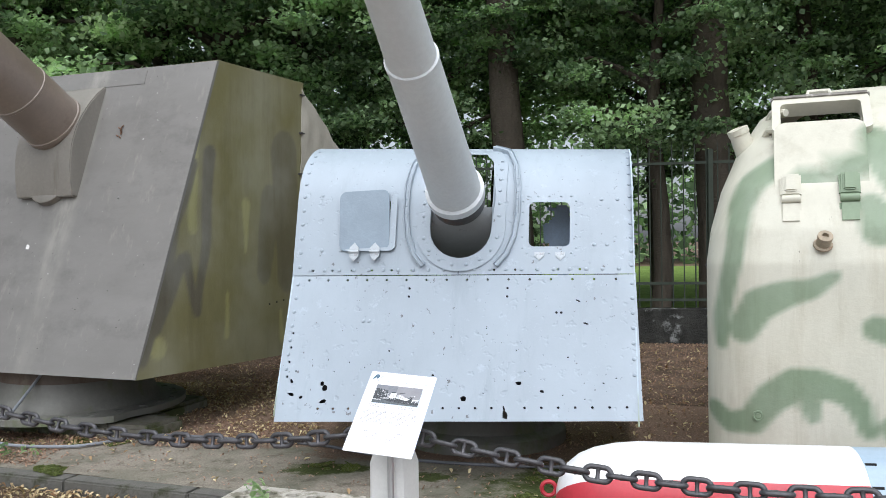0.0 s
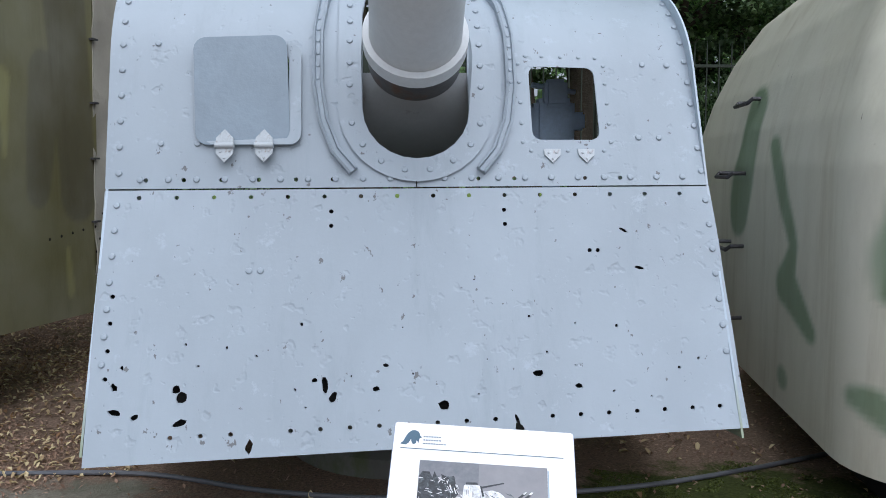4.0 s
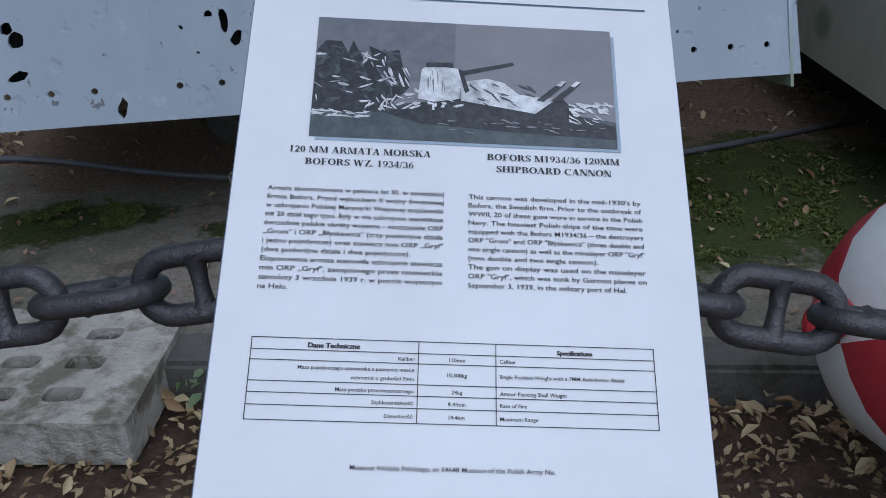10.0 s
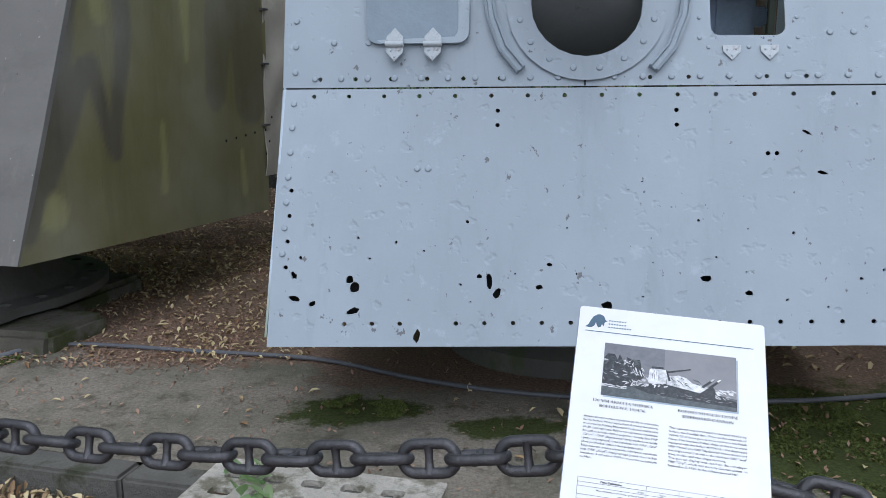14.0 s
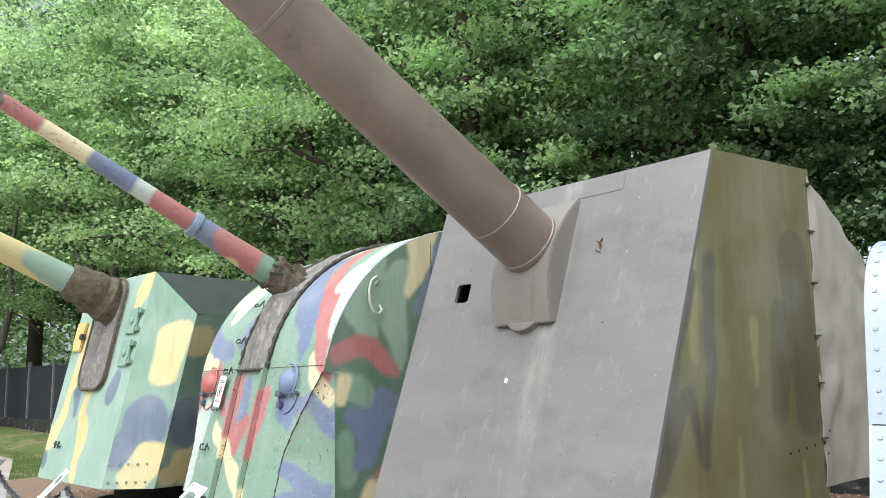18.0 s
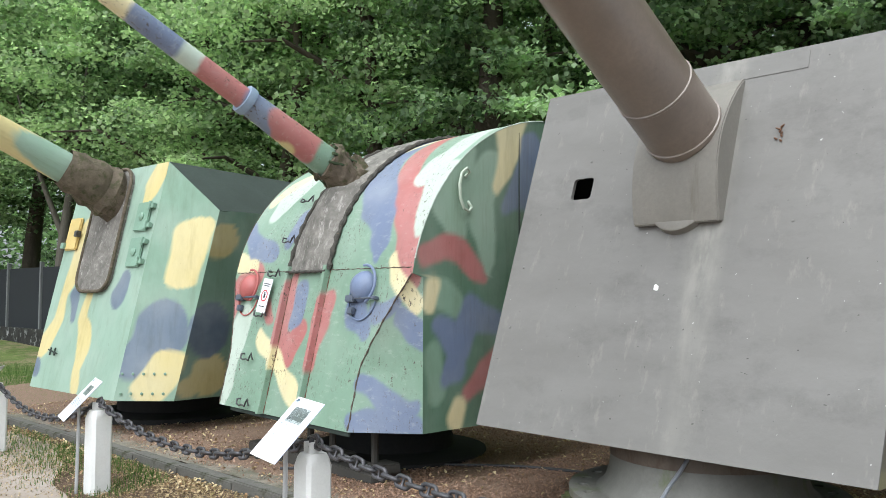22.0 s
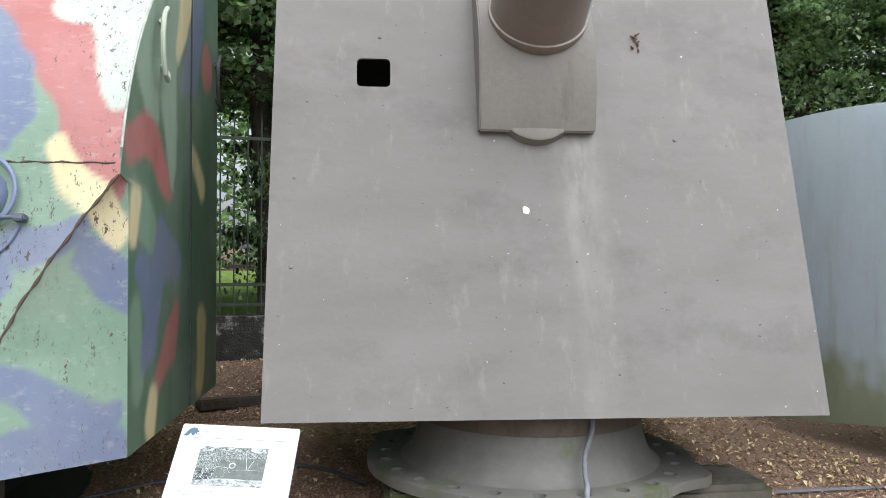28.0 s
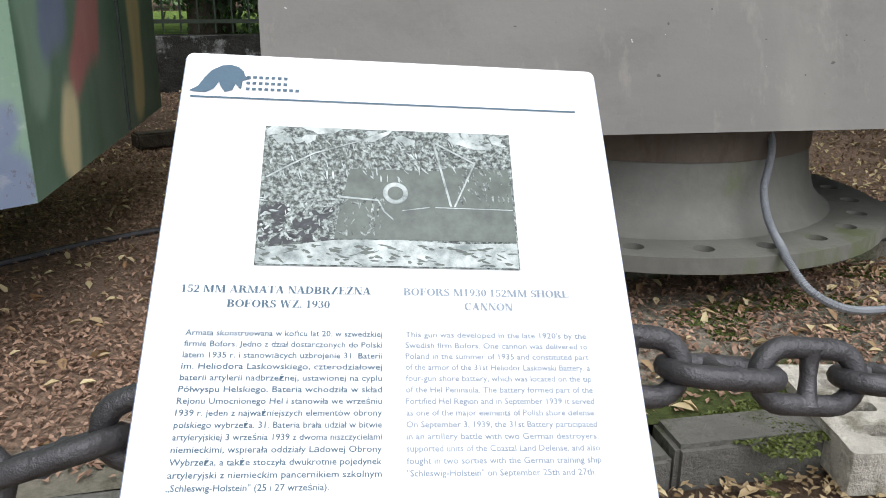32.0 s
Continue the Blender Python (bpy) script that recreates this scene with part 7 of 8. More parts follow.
def shards(parent, name, n, region, angle, spread, length, width, mat, lift, seed):
    """Small slanted strokes of a halftone photograph, within the box of a region, in millimetres."""
    rnd = random.Random(seed)
    x0, x1, y0, y1 = region
    co, faces = [], []
    for _ in range(n):
        cx, cy = rnd.uniform(x0, x1), rnd.uniform(y0, y1)
        a, L, w = radians(angle + rnd.gauss(0, spread)), length * rnd.uniform(0.4, 1.3), width * rnd.uniform(0.4, 1.4)
        d, e = (math.cos(a) * L, math.sin(a) * L), (-math.sin(a) * w, math.cos(a) * w)
        pts = [(-1, -0.4), (-0.3, -1), (1, -0.3), (0.6, 0.7), (-0.5, 1)]
        faces.append(tuple(range(len(co), len(co) + 5))[::-1])
        co += [(min(x1 + 2, max(x0 - 2, cx + d[0] * p + e[0] * q)) / 1000, -min(y1 + 1, max(y0 - 1, cy + d[1] * p + e[1] * q)) / 1000, lift + 0.00001 * (len(faces) % 9)) for p, q in pts]
    me = bpy.data.meshes.new(name)
    me.from_pydata(co, [], faces)
    me.materials.append(mat)
    return tagged(part(name, me, None, parent), kind="stuff")


def photo_material(name, dark, light, scale, lo, hi):
    m, nt, b = material(name)
    f = tex(nt, scale, 8, 0.75)
    nt.links.new(ramp(nt, f, [(lo, dark), (hi, light)]), b.inputs["Base Color"])
    b.inputs["Roughness"].default_value = 0.3
    return m


M_PHSKY = photo_material("photo_grey_sky", (0.20, 0.20, 0.22), (0.26, 0.26, 0.28), 14, 0.3, 0.7)
M_PHLIGHT = photo_material("photo_pale_deck", (0.22, 0.23, 0.25), (0.85, 0.86, 0.88), 60, 0.3, 0.6)
M_PHSEA = photo_material("photo_dark_sea", (0.035, 0.05, 0.06), (0.12, 0.14, 0.15), 70, 0.35, 0.7)
M_PHSKY2 = photo_material("photo_slate_sky", (0.12, 0.135, 0.16), (0.22, 0.22, 0.24), 60, 0.3, 0.75)
M_PHBLACK = photo_material("photo_black", (0.012, 0.016, 0.022), (0.06, 0.07, 0.085), 160, 0.45, 0.7)
M_PHSHADE = surface("photo_drop_shadow", (0.36, 0.45, 0.55), 0.4, 0, 0.1)
M_PHTREE = photo_material("photo_foliage", (0.025, 0.035, 0.032), (0.50, 0.58, 0.56), 330, 0.44, 0.66)
M_PHPALE = photo_material("photo_pale_ground", (0.16, 0.20, 0.20), (0.62, 0.68, 0.68), 60, 0.35, 0.65)
M_PHGREY = photo_material("photo_grey_shield", (0.06, 0.075, 0.07), (0.14, 0.17, 0.15), 60, 0.3, 0.7)


def sign(tl, xdir, down, label, sy=1.0, hgt=0.42, spin=0.0):
    xd = Vector(xdir).normalized()
    dn = Vector(down)
    dn = (dn - xd * dn.dot(xd)).normalized()
    n = xd.cross(-dn)
    m = Matrix.Translation(tl) @ Matrix((xd, -dn, n)).transposed().to_4x4()
    m = m @ Matrix.Translation((0.148, 0, 0)) @ pose(0, 0, 0, 0, 0, -spin) @ Matrix.Translation((-0.148, 0, 0))
    m = m @ Matrix.Diagonal((1, sy, 1, 1))
    s = thing("information_sign", m, label, "sign", "information signs")
    out = [(x / 1000, -y / 1000) for x, y in rounded(0, 297, 0, hgt * 1000, 5)][::-1]
    part("sheet", sheet("sheet", out, [], 0.06, lambda u, v, d: (u, v, -d), 0.0035, M_PAPER), None, s, "laminated white printed sheet")
    for ex in (0.0005, 0.2965):
        bm = bmesh.new()
        tube(bm, [(ex, -0.004, -0.0018), (ex, -hgt + 0.004, -0.0018)], 0.0016, 6)
        part("laminate_edge", bm, M_EDGE, s)
    w = m.inverted()
    foot = m @ Vector((0.148, -hgt * 0.55, -0.004))
    bm = bmesh.new()
    box(bm, -0.06, 0.06, -0.10, 0.10, -0.012, -0.0036, 0.002)
    for v in bm.verts:
        v.co += Vector((0.148, -hgt * 0.55, 0))
    part("back_bracket", bm, M_LINE, s)
    bm = bmesh.new()
    tube(bm, [w @ (foot + Vector((0, 0.01, -0.03))), w @ (foot + Vector((0, 0, -0.9)))], 0.014, 8)
    part("stake", bm, M_LINE, s, "grey metal sign stake")
    return s


def header(s, k=1.0, dx=0.0, wide=1.0):
    helm = [(11, 41), (16, 36), (19, 28), (23, 20), (29, 15), (34, 14), (39, 16), (42, 20), (43.5, 25), (47, 27), (43.5, 28.5), (42, 30), (41.5, 38), (38, 33), (36.5, 39), (32, 41), (29, 35), (28, 31), (25.5, 38), (21, 42), (16, 42)]
    poly(s, "emblem", [(13 + dx + (x - 13) * wide, 27 * k + (y - 27) * (0.5 + 0.5 * k)) for x, y in helm[::-1]], M_INKB, PRINT_Z)
    for y, x in ((24, 79), (30.5, 78), (37, 84)):
        c = 49.0
        while c < x:
            rect(s, "emblem_bar", c + dx, c + dx + 2.6, y * k, y * k + 2.2, M_INKB)
            c += 4.3
    rect(s, "rule", 12 + dx, 279, 48 * k, 48 * k + 1.3, M_INKB)


s1 = sign((-0.218, 3.444, 0.987), (0.962, -0.262, -0.042), (-0.345, -0.665, -0.662), "laminated museum sheet about a ship cannon, by a chain post", 0.966, 0.42, 1.9)
header(s1)
pic = rect(s1, "photograph", 46, 252, 69, 167, M_PHSKY)
Z1 = PRINT_Z
rect(pic, "photo_sky_left", 46, 142, 69, 120, M_PHSKY2, Z1 + 0.0001)
poly(pic, "photo_sea", [(46, 167), (252, 167), (252, 146), (200, 138), (150, 134), (90, 140), (46, 144)], M_PHSEA, Z1 + 0.0002)
poly(pic, "photo_wreck", [(46, 146), (70, 148), (92, 146), (104, 134), (112, 124), (106, 108), (103, 94), (93, 97), (82, 92), (85, 104), (78, 102), (71, 88), (68, 99), (63, 89), (52, 89), (47, 97)], M_PHBLACK, Z1 + 0.0003)
poly(pic, "photo_hull", [(92, 146), (112, 138), (146, 132), (160, 136), (196, 140), (216, 128), (226, 142), (252, 150), (252, 160), (190, 158), (120, 154)], M_PHBLACK, Z1 + 0.0003)
poly(pic, "photo_deck", [(146, 134), (150, 118), (164, 115), (176, 118), (186, 127), (212, 129), (197, 142), (172, 138)], M_PHLIGHT, Z1 + 0.0004)
poly(pic, "photo_turret", [(117, 134), (119, 110), (124, 106), (144, 108), (150, 124), (149, 132), (128, 136)], M_PHLIGHT, Z1 + 0.0005)
poly(pic, "photo_turret_top", [(122, 108), (122, 104), (140, 103), (141, 107)], M_PHBLACK, Z1 + 0.0006)
poly(pic, "photo_turret_edge", [(144, 108), (147, 109), (152, 126), (149, 128)], M_PHBLACK, Z1 + 0.0006)
poly(pic, "photo_barrel", [(146, 110), (182, 100.5), (183, 102.5), (148, 113)], M_PHBLACK, Z1 + 0.0006)
for x in (198, 208):
    poly(pic, "photo_bollard", [(x, 131), (x + 17, 115), (x + 21, 116), (x + 5, 132)], M_PHBLACK, Z1 + 0.0006)
    poly(pic, "photo_bollard_top", [(x + 14, 118), (x + 18, 114), (x + 21, 114.5), (x + 17, 119)], M_PHLIGHT, Z1 + 0.0007)
shards(pic, "photo_wreck_glint", 34, (48, 100, 98, 144), 35, 45, 4.5, 0.8, M_PHLIGHT, Z1 + 0.0005, 3)
shards(pic, "photo_wreck_mid", 40, (48, 104, 94, 144), 60, 50, 5.0, 1.4, M_PHSEA, Z1 + 0.0004, 4)
shards(pic, "photo_stairs", 7, (98, 110, 110, 124), 68, 5, 7.0, 0.7, M_PHLIGHT, Z1 + 0.0005, 5)
shards(pic, "photo_rubble", 40, (90, 146, 126, 142), -20, 40, 4.0, 1.0, M_PHLIGHT, Z1 + 0.0005, 6)
shards(pic, "photo_foam", 30, (48, 84, 146, 151), 3, 8, 5.0, 0.7, M_PHLIGHT, Z1 + 0.0005, 7)
shards(pic, "photo_planks", 16, (154, 196, 118, 137), 24, 8, 7.0, 0.55, M_PHSEA, Z1 + 0.0006, 8)
shards(pic, "photo_wake", 34, (222, 250, 131, 148), 22, 14, 5.0, 1.0, M_PHLIGHT, Z1 + 0.0006, 9)
shards(pic, "photo_glint", 26, (120, 250, 148, 160), 5, 10, 3.5, 0.5, M_PHSKY, Z1 + 0.0006, 10)
shards(pic, "photo_turret_streak", 9, (123, 146, 112, 132), 88, 4, 7.0, 0.5, M_PHSKY, Z1 + 0.0007, 11)
poly(s1, "photo_shadow", [(254.5, 74), (252.4, 74), (252.4, 167.4), (50, 167.4), (50, 169.5), (254.5, 169.5)][::-1], M_PHSHADE, PRINT_Z)
heading(s1, "120 MM ARMATA MORSKA", 34, 127, 179.5, 4.7, M_INK)
heading(s1, "BOFORS WZ. 1934/36", 45, 116, 188.5, 4.7, M_INK)
heading(s1, "BOFORS M1934/36 120MM", 164, 253, 179.5, 4.7, M_INK)
heading(s1, "SHIPBOARD CANNON", 170, 247, 188.5, 4.7, M_INK)
PL = ["Armata skonstruowana w połowie lat 30. w szwedzkiej", "firmie Bofors. Przed wybuchem II wojny światowej", "w uzbrojeniu Polskiej Marynarki Wojennej znajdowało", "się 20 dział tego typu. Były w nie uzbrojone największe", "ówcześnie polskie okręty wojenne - niszczyciele ORP", "„Grom\" i ORP „Błyskawica\" (trzy podwójne działa", "i jedno pojedyncze) oraz stawiacz min ORP „Gryf\"", "(dwa podwójne działa i dwa pojedyncze).", "Eksponowana armata stanowiła uzbrojenie stawiacza", "min ORP „Gryf\", zatopionego przez niemieckie", "samoloty 3 września 1939 r. w porcie wojennym", "na Helu."]
EN = ["This cannon was developed in the mid-1930's by", "Bofors, the Swedish firm. Prior to the outbreak of", "WWII, 20 of these guns were in service in the Polish", "Navy. The heaviest Polish ships of the time were", "equipped with the Bofors M1934/36 – the destroyers", "ORP \"Grom\" and ORP \"Błyskawica\" (three double and", "one single cannon) as well as the minelayer ORP \"Gryf\"", "(two double and two single cannon).", "The gun on display was used on the minelayer", "ORP \"Gryf\", which was sunk by German planes on", "September 3, 1939, in the military port of Hel."]
for i, l in enumerate(PL):
    short = i in (7, 11)
    write(s1, l, 23, 208.5 + i * 6.25, 3.4, M_INK, None if short else 136, False, "l" if short else "j")
for i, l in enumerate(EN):
    short = i in (7, 10)
    write(s1, l, 152, 209.5 + i * 6.25, 3.4, M_INK, (252 if i == 10 else None) if short else 265, False, "j" if i != 7 else "l")
YS = (308.5, 316, 322.5, 335.5, 342.5, 350, 359)
for y in YS:
    rect(s1, "table_line", 23, 266, y, y + 0.5, M_INK)
for x in (23, 122.5, 169, 265.5):
    rect(s1, "table_line", x, x + 0.5, 308.5, 359.5, M_INK)
write(s1, "Dane Techniczne", 72, 314.5, 3.1, M_INK, None, True, "c")
write(s1, "Specifications", 217, 314.5, 2.8, M_INK, None, True, "c")
for y, a, v, b in ((321, "Kaliber", "120mm", "Caliber"), (333.5, "ochronną o grubości 7mm", "", ""), (328, "Masa pojedynczego stanowiska z pancerną maską", "", ""), (341, "Masa pocisku przeciwpancernego", "24kg", "Armor Piercing Shell Weight"), (348.3, "Szybkostrzelność", "8-9/min", "Rate of Fire"), (356.3, "Donośność", "19.4km", "Maximum Range"), (330.5, "", "10,300kg", "Single Position Weight with a 7MM Anti-Armor Shield")):
    for s, x, al in ((a, 120.5, "r"), (v, 146, "c"), (b, 171.5, "l")):
        if s:
            write(s1, s, x, y, 2.4, M_INK, None, False, al)
write(s1, "Muzeum Wojska Polskiego, nr 54648 Museum of the Polish Army No.", 144.5, 387, 2.9, M_INK, None, False, "c")

s2 = sign((-5.135, 5.2105, 0.918), (0.910, -0.405, -0.027), (-0.29, -0.65, -0.70), "laminated museum sheet about a shore cannon, by a chain post", 1.0, 0.42, 1.6)
header(s2, 0.80, -6.0, 1.15)
pic = rect(s2, "photograph", 59, 228, 62, 169, M_PHTREE)
Z1 = PRINT_Z
shards(pic, "photo_sky", 26, (62, 226, 63, 75), 0, 30, 9.0, 3.2, M_PHPALE, Z1 + 0.0002, 21)
shards(pic, "photo_net", 120, (62, 190, 72, 100), 72, 12, 4.0, 0.55, M_PHGREY, Z1 + 0.0003, 22)
shards(pic, "photo_net_light", 90, (62, 190, 72, 104), 70, 14, 3.2, 0.5, M_PHPALE, Z1 + 0.0003, 23)
poly(pic, "photo_gun_shield", [(108, 149), (110, 132), (117, 95), (176, 95), (186, 92), (226, 92), (227, 149)], M_PHGREY, Z1 + 0.0003)
shards(pic, "photo_bush", 60, (60, 106, 124, 156), 10, 60, 4.5, 1.8, M_PHBLACK, Z1 + 0.0003, 24)
shards(pic, "photo_bush_light", 50, (60, 108, 116, 150), 30, 50, 2.6, 0.8, M_PHPALE, Z1 + 0.0004, 25)
shards(pic, "photo_shield_wear", 40, (112, 140, 118, 146), 80, 30, 4.0, 0.8, M_PHTREE, Z1 + 0.0004, 26)
shards(pic, "photo_far_net", 60, (190, 226, 92, 124), 75, 12, 3.0, 0.5, M_PHTREE, Z1 + 0.0004, 27)
poly(pic, "photo_ground", [(60, 168), (227, 168), (227, 150), (190, 151), (150, 149), (109, 150), (60, 157)], M_PHPALE, Z1 + 0.0004)
shards(pic, "photo_gravel", 90, (62, 226, 153, 167), 3, 15, 3.5, 0.8, M_PHGREY, Z1 + 0.0005, 28)
bm = bmesh.new()
lathe(bm, [(0.0052, 0.0), (0.0056, 0.0003), (0.0080, 0.0003), (0.0084, 0.0)], Matrix.Translation((0.1475, -0.1135, PRINT_Z + 0.0004)), 28)
part("photo_muzzle", bm, M_PHPALE, pic)
for x0, y0, x1, y1, w in ((109, 117.5, 136, 119.5, 1.3), (136, 119.5, 140, 128, 1.2), (140, 128, 146, 134, 1.0), (174, 72, 184.5, 123, 1.5), (187, 123, 202, 88, 1.2), (175, 72, 202, 88, 1.3), (152, 127, 170, 124, 0.7), (174, 124, 226, 124.5, 0.7), (62, 104, 92, 84, 1.2), (92, 84, 124, 72, 1.0)):
    n = Vector((-(y1 - y0), x1 - x0)).normalized() * w / 2
    poly(pic, "photo_rope", [(x0 + n.x, y0 + n.y), (x0 - n.x, y0 - n.y), (x1 - n.x, y1 - n.y), (x1 + n.x, y1 + n.y)], M_PHPALE, Z1 + 0.0006)
heading(s2, "152 MM ARMATA NADBRZEŹNA", 17, 132, 188, 4.9, M_INKB)
heading(s2, "BOFORS WZ. 1930", 45, 107, 197.5, 4.9, M_INKB)
heading(s2, "BOFORS M1930 152MM SHORE", 152, 258, 188, 4.9, M_INKF)
heading(s2, "CANNON", 190, 221, 197.5, 4.9, M_INKF)
PL = ["Armata skonstruowana w końcu lat 20. w szwedzkiej", "firmie Bofors. Jedno z dział dostarczonych do Polski", "latem 1935 r. i stanowiących uzbrojenie 31. Baterii", "im. Heliodora Laskowskiego, czterodziałowej", "baterii artylerii nadbrzeżnej, ustawionej na cyplu", "Półwyspu Helskiego. Bateria wchodziła w skład", "Rejonu Umocnionego Hel i stanowiła we wrześniu", "1939 r. jeden z najważniejszych elementów obrony", "polskiego wybrzeża. 31. Bateria brała udział w bitwie", "artyleryjskiej 3 września 1939 z dwoma niszczycielami", "niemieckimi, wspierała oddziały Lądowej Obrony", "Wybrzeża, a także stoczyła dwukrotnie pojedynek", "artyleryjski z niemieckim pancernikiem szkolnym", "„Schleswig-Holstein\" (25 i 27 września)."]
EN = ["This gun was developed in the late 1920's by the", "Swedish firm Bofors. One cannon was delivered to", "Poland in the summer of 1935 and constituted part", "of the armor of the 31st Heliodor Laskowski Battery, a", "four-gun shore battery, which was located on the tip", "of the Hel Peninsula. The battery formed part of the", "Fortified Hel Region and in September 1939 it served", "as one of the major elements of Polish shore defense.", "On September 3, 1939, the 31st Battery participated", "in an artillery battle with two German destroyers,", "supported units of the Coastal Land Defense, and also", "fought in two sorties with the German training ship", "\"Schleswig-Holstein\" on September 25th and 27th."]
for i, l in enumerate(PL):
    write(s2, l, 23, 216 + i * 6.95, 3.7, M_INKB, 139 if i != 13 else 110, False, "j")
for i, l in enumerate(EN):
    write(s2, l, 153, 216 + i * 6.95, 3.7, M_INKF, 266 if i != 12 else 262, False, "j")
for y in (330, 338, 346, 358, 366):
    rect(s2, "table_line", 23, 266, y, y + 0.5, M_INKB)
s3 = sign((-8.02, 6.28, 0.80), (0.86, -0.5, -0.03), (-0.29, -0.62, -0.72), "white museum sheet, on a stake by a chain post")
header(s3)
rect(s3, "photograph", 75, 225, 70, 165, M_PHTREE)
for k in range(10):
    rect(s3, "print_bar", 23, 138, 205 + 8 * k, 208 + 8 * k, M_INKB)
    rect(s3, "print_bar", 153, 266, 205 + 8 * k, 208 + 8 * k, M_INKB)
s4 = sign((-10.45, 7.2, 0.74), (0.5, -0.86, -0.03), (-0.5, -0.45, -0.74), "white museum sheet seen edge-on, on a stake by a chain post")
header(s4)

# ---- slabs, cables, plants ----
def paver(m, seed):
    random.seed(seed)
    holes = []
    for i in range(5):
        for j in range(3):
            holes.append(rounded(-0.33 + 0.135 * i, -0.33 + 0.135 * i + 0.075, -0.135 + 0.105 * j, -0.135 + 0.105 * j + 0.045, 0.012, 2))
    me = sheet("grass_paver", rounded(-0.40, 0.40, -0.20, 0.20, 0.01, 2), holes, 0.06, lambda u, v, d: (u + 0.004 * noise.noise(Vector((u * 20, v * 20, seed))), v + 0.004 * noise.noise(Vector((u * 20, v * 20, seed + 5))), -d), 0.1, M_SLAB)
    t = thing("grass_paver", m, "pale concrete paving slab with rows of slots", "paving slab", "loose paving slabs")
    part("slab", me, None, t)
    plug = to_mesh("soil_fill", box(bmesh.new(), -0.037, 0.037, -0.022, 0.022, -0.09, -0.03, 0.004), M_SOIL)
    shared("soil_fill", plug, t, [Matrix.Translation((-0.2925 + 0.135 * i, -0.1125 + 0.105 * j, random.uniform(-0.012, 0.012))) for i in range(5) for j in range(3)])


paver(pose(-0.80, 4.44, 0.105, 1, 0, -19), 2)
paver(pose(-3.38, 5.38, 0.085, 1, 0, -30), 5)
def cable(name, pts, r, mat, label, cat, rib=0):
    bm = bmesh.new()
    sm = []
    P = [Vector(p) for p in pts]
    for i in range(len(P) - 1):
        p0, p1, p2, p3 = P[max(i - 1, 0)], P[i], P[i + 1], P[min(i + 2, len(P) - 1)]
        for k in range(rib or 8):
            t = k / (rib or 8)
            sm.append(0.5 * ((2 * p1) + (p2 - p0) * t + (2 * p0 - 5 * p1 + 4 * p2 - p3) * t * t + (3 * p1 - p0 - 3 * p2 + p3) * t ** 3))
    sm.append(P[-1])
    tube(bm, sm, [r * (1.0 if i % 2 else 0.84) for i in range(len(sm))] if rib else r, 8)
    return single(name, bm, mat, Matrix.Identity(4), label, cat)


zz = 0.098
cable("conduit", [(-2.318, 6.043, zz), (-2.06, 6.11, zz), (-1.473, 5.943, zz), (-0.86, 5.76, zz), (-0.35, 5.42, zz), (0.2, 5.19, zz), (1.0, 5.06, zz), (1.65, 5.09, zz), (2.4, 5.2, zz)], 0.011, M_CONDUIT, "dark grey cable conduit lying on the concrete", "cable")
cable("flexible_hose", [(-3.065, 6.299, 0.60), (-3.101, 6.233, 0.53), (-3.137, 6.205, 0.47), (-3.184, 6.178, 0.40), (-3.219, 6.130, 0.335), (-3.243, 6.078, 0.29), (-3.293, 6.01, 0.272), (-3.312, 5.965, 0.24), (-3.30, 5.89, 0.175), (-3.2, 5.825, 0.125), (-2.969, 5.79, 0.105), (-2.668, 5.785, 0.10), (-2.492, 5.855, 0.10), (-2.318, 6.043, zz)], 0.013, M_CABLE, "ribbed grey flexible hose from the gun base", "hose", 30)
cable("black_cable", [(-6.6, 7.0, pad_z(-6) + 0.02), (-5.6, 7.6, pad_z(-5.6) + 0.02), (-5.146, 7.77, 0.04), (-4.85, 7.85, 0.045), (-4.477, 7.863, 0.055), (-4.077, 7.751, 0.065), (-3.9, 7.2, 0.09)], 0.012, M_CABLEB, "thin black cable on the ground", "cable")


def mesh_of(name, v, faces, mat):
    """A mesh of n alike pieces: corners v (n, k, 3), faces as equal tuples of a piece's corners."""
    n, k = v.shape[:2]
    w = len(faces[0])
    me = bpy.data.meshes.new(name)
    me.vertices.add(n * k)
    me.vertices.foreach_set("co", v.ravel())
    idx = (np.arange(n)[:, None] * k + np.array(faces).ravel()).ravel()
    me.loops.add(len(idx))
    me.loops.foreach_set("vertex_index", idx)
    me.polygons.add(n * len(faces))
    me.polygons.foreach_set("loop_start", np.arange(n * len(faces)) * w)
    me.polygons.foreach_set("loop_total", np.full(n * len(faces), w))
    me.update()
    me.validate()
    me.materials.append(mat)
    return me


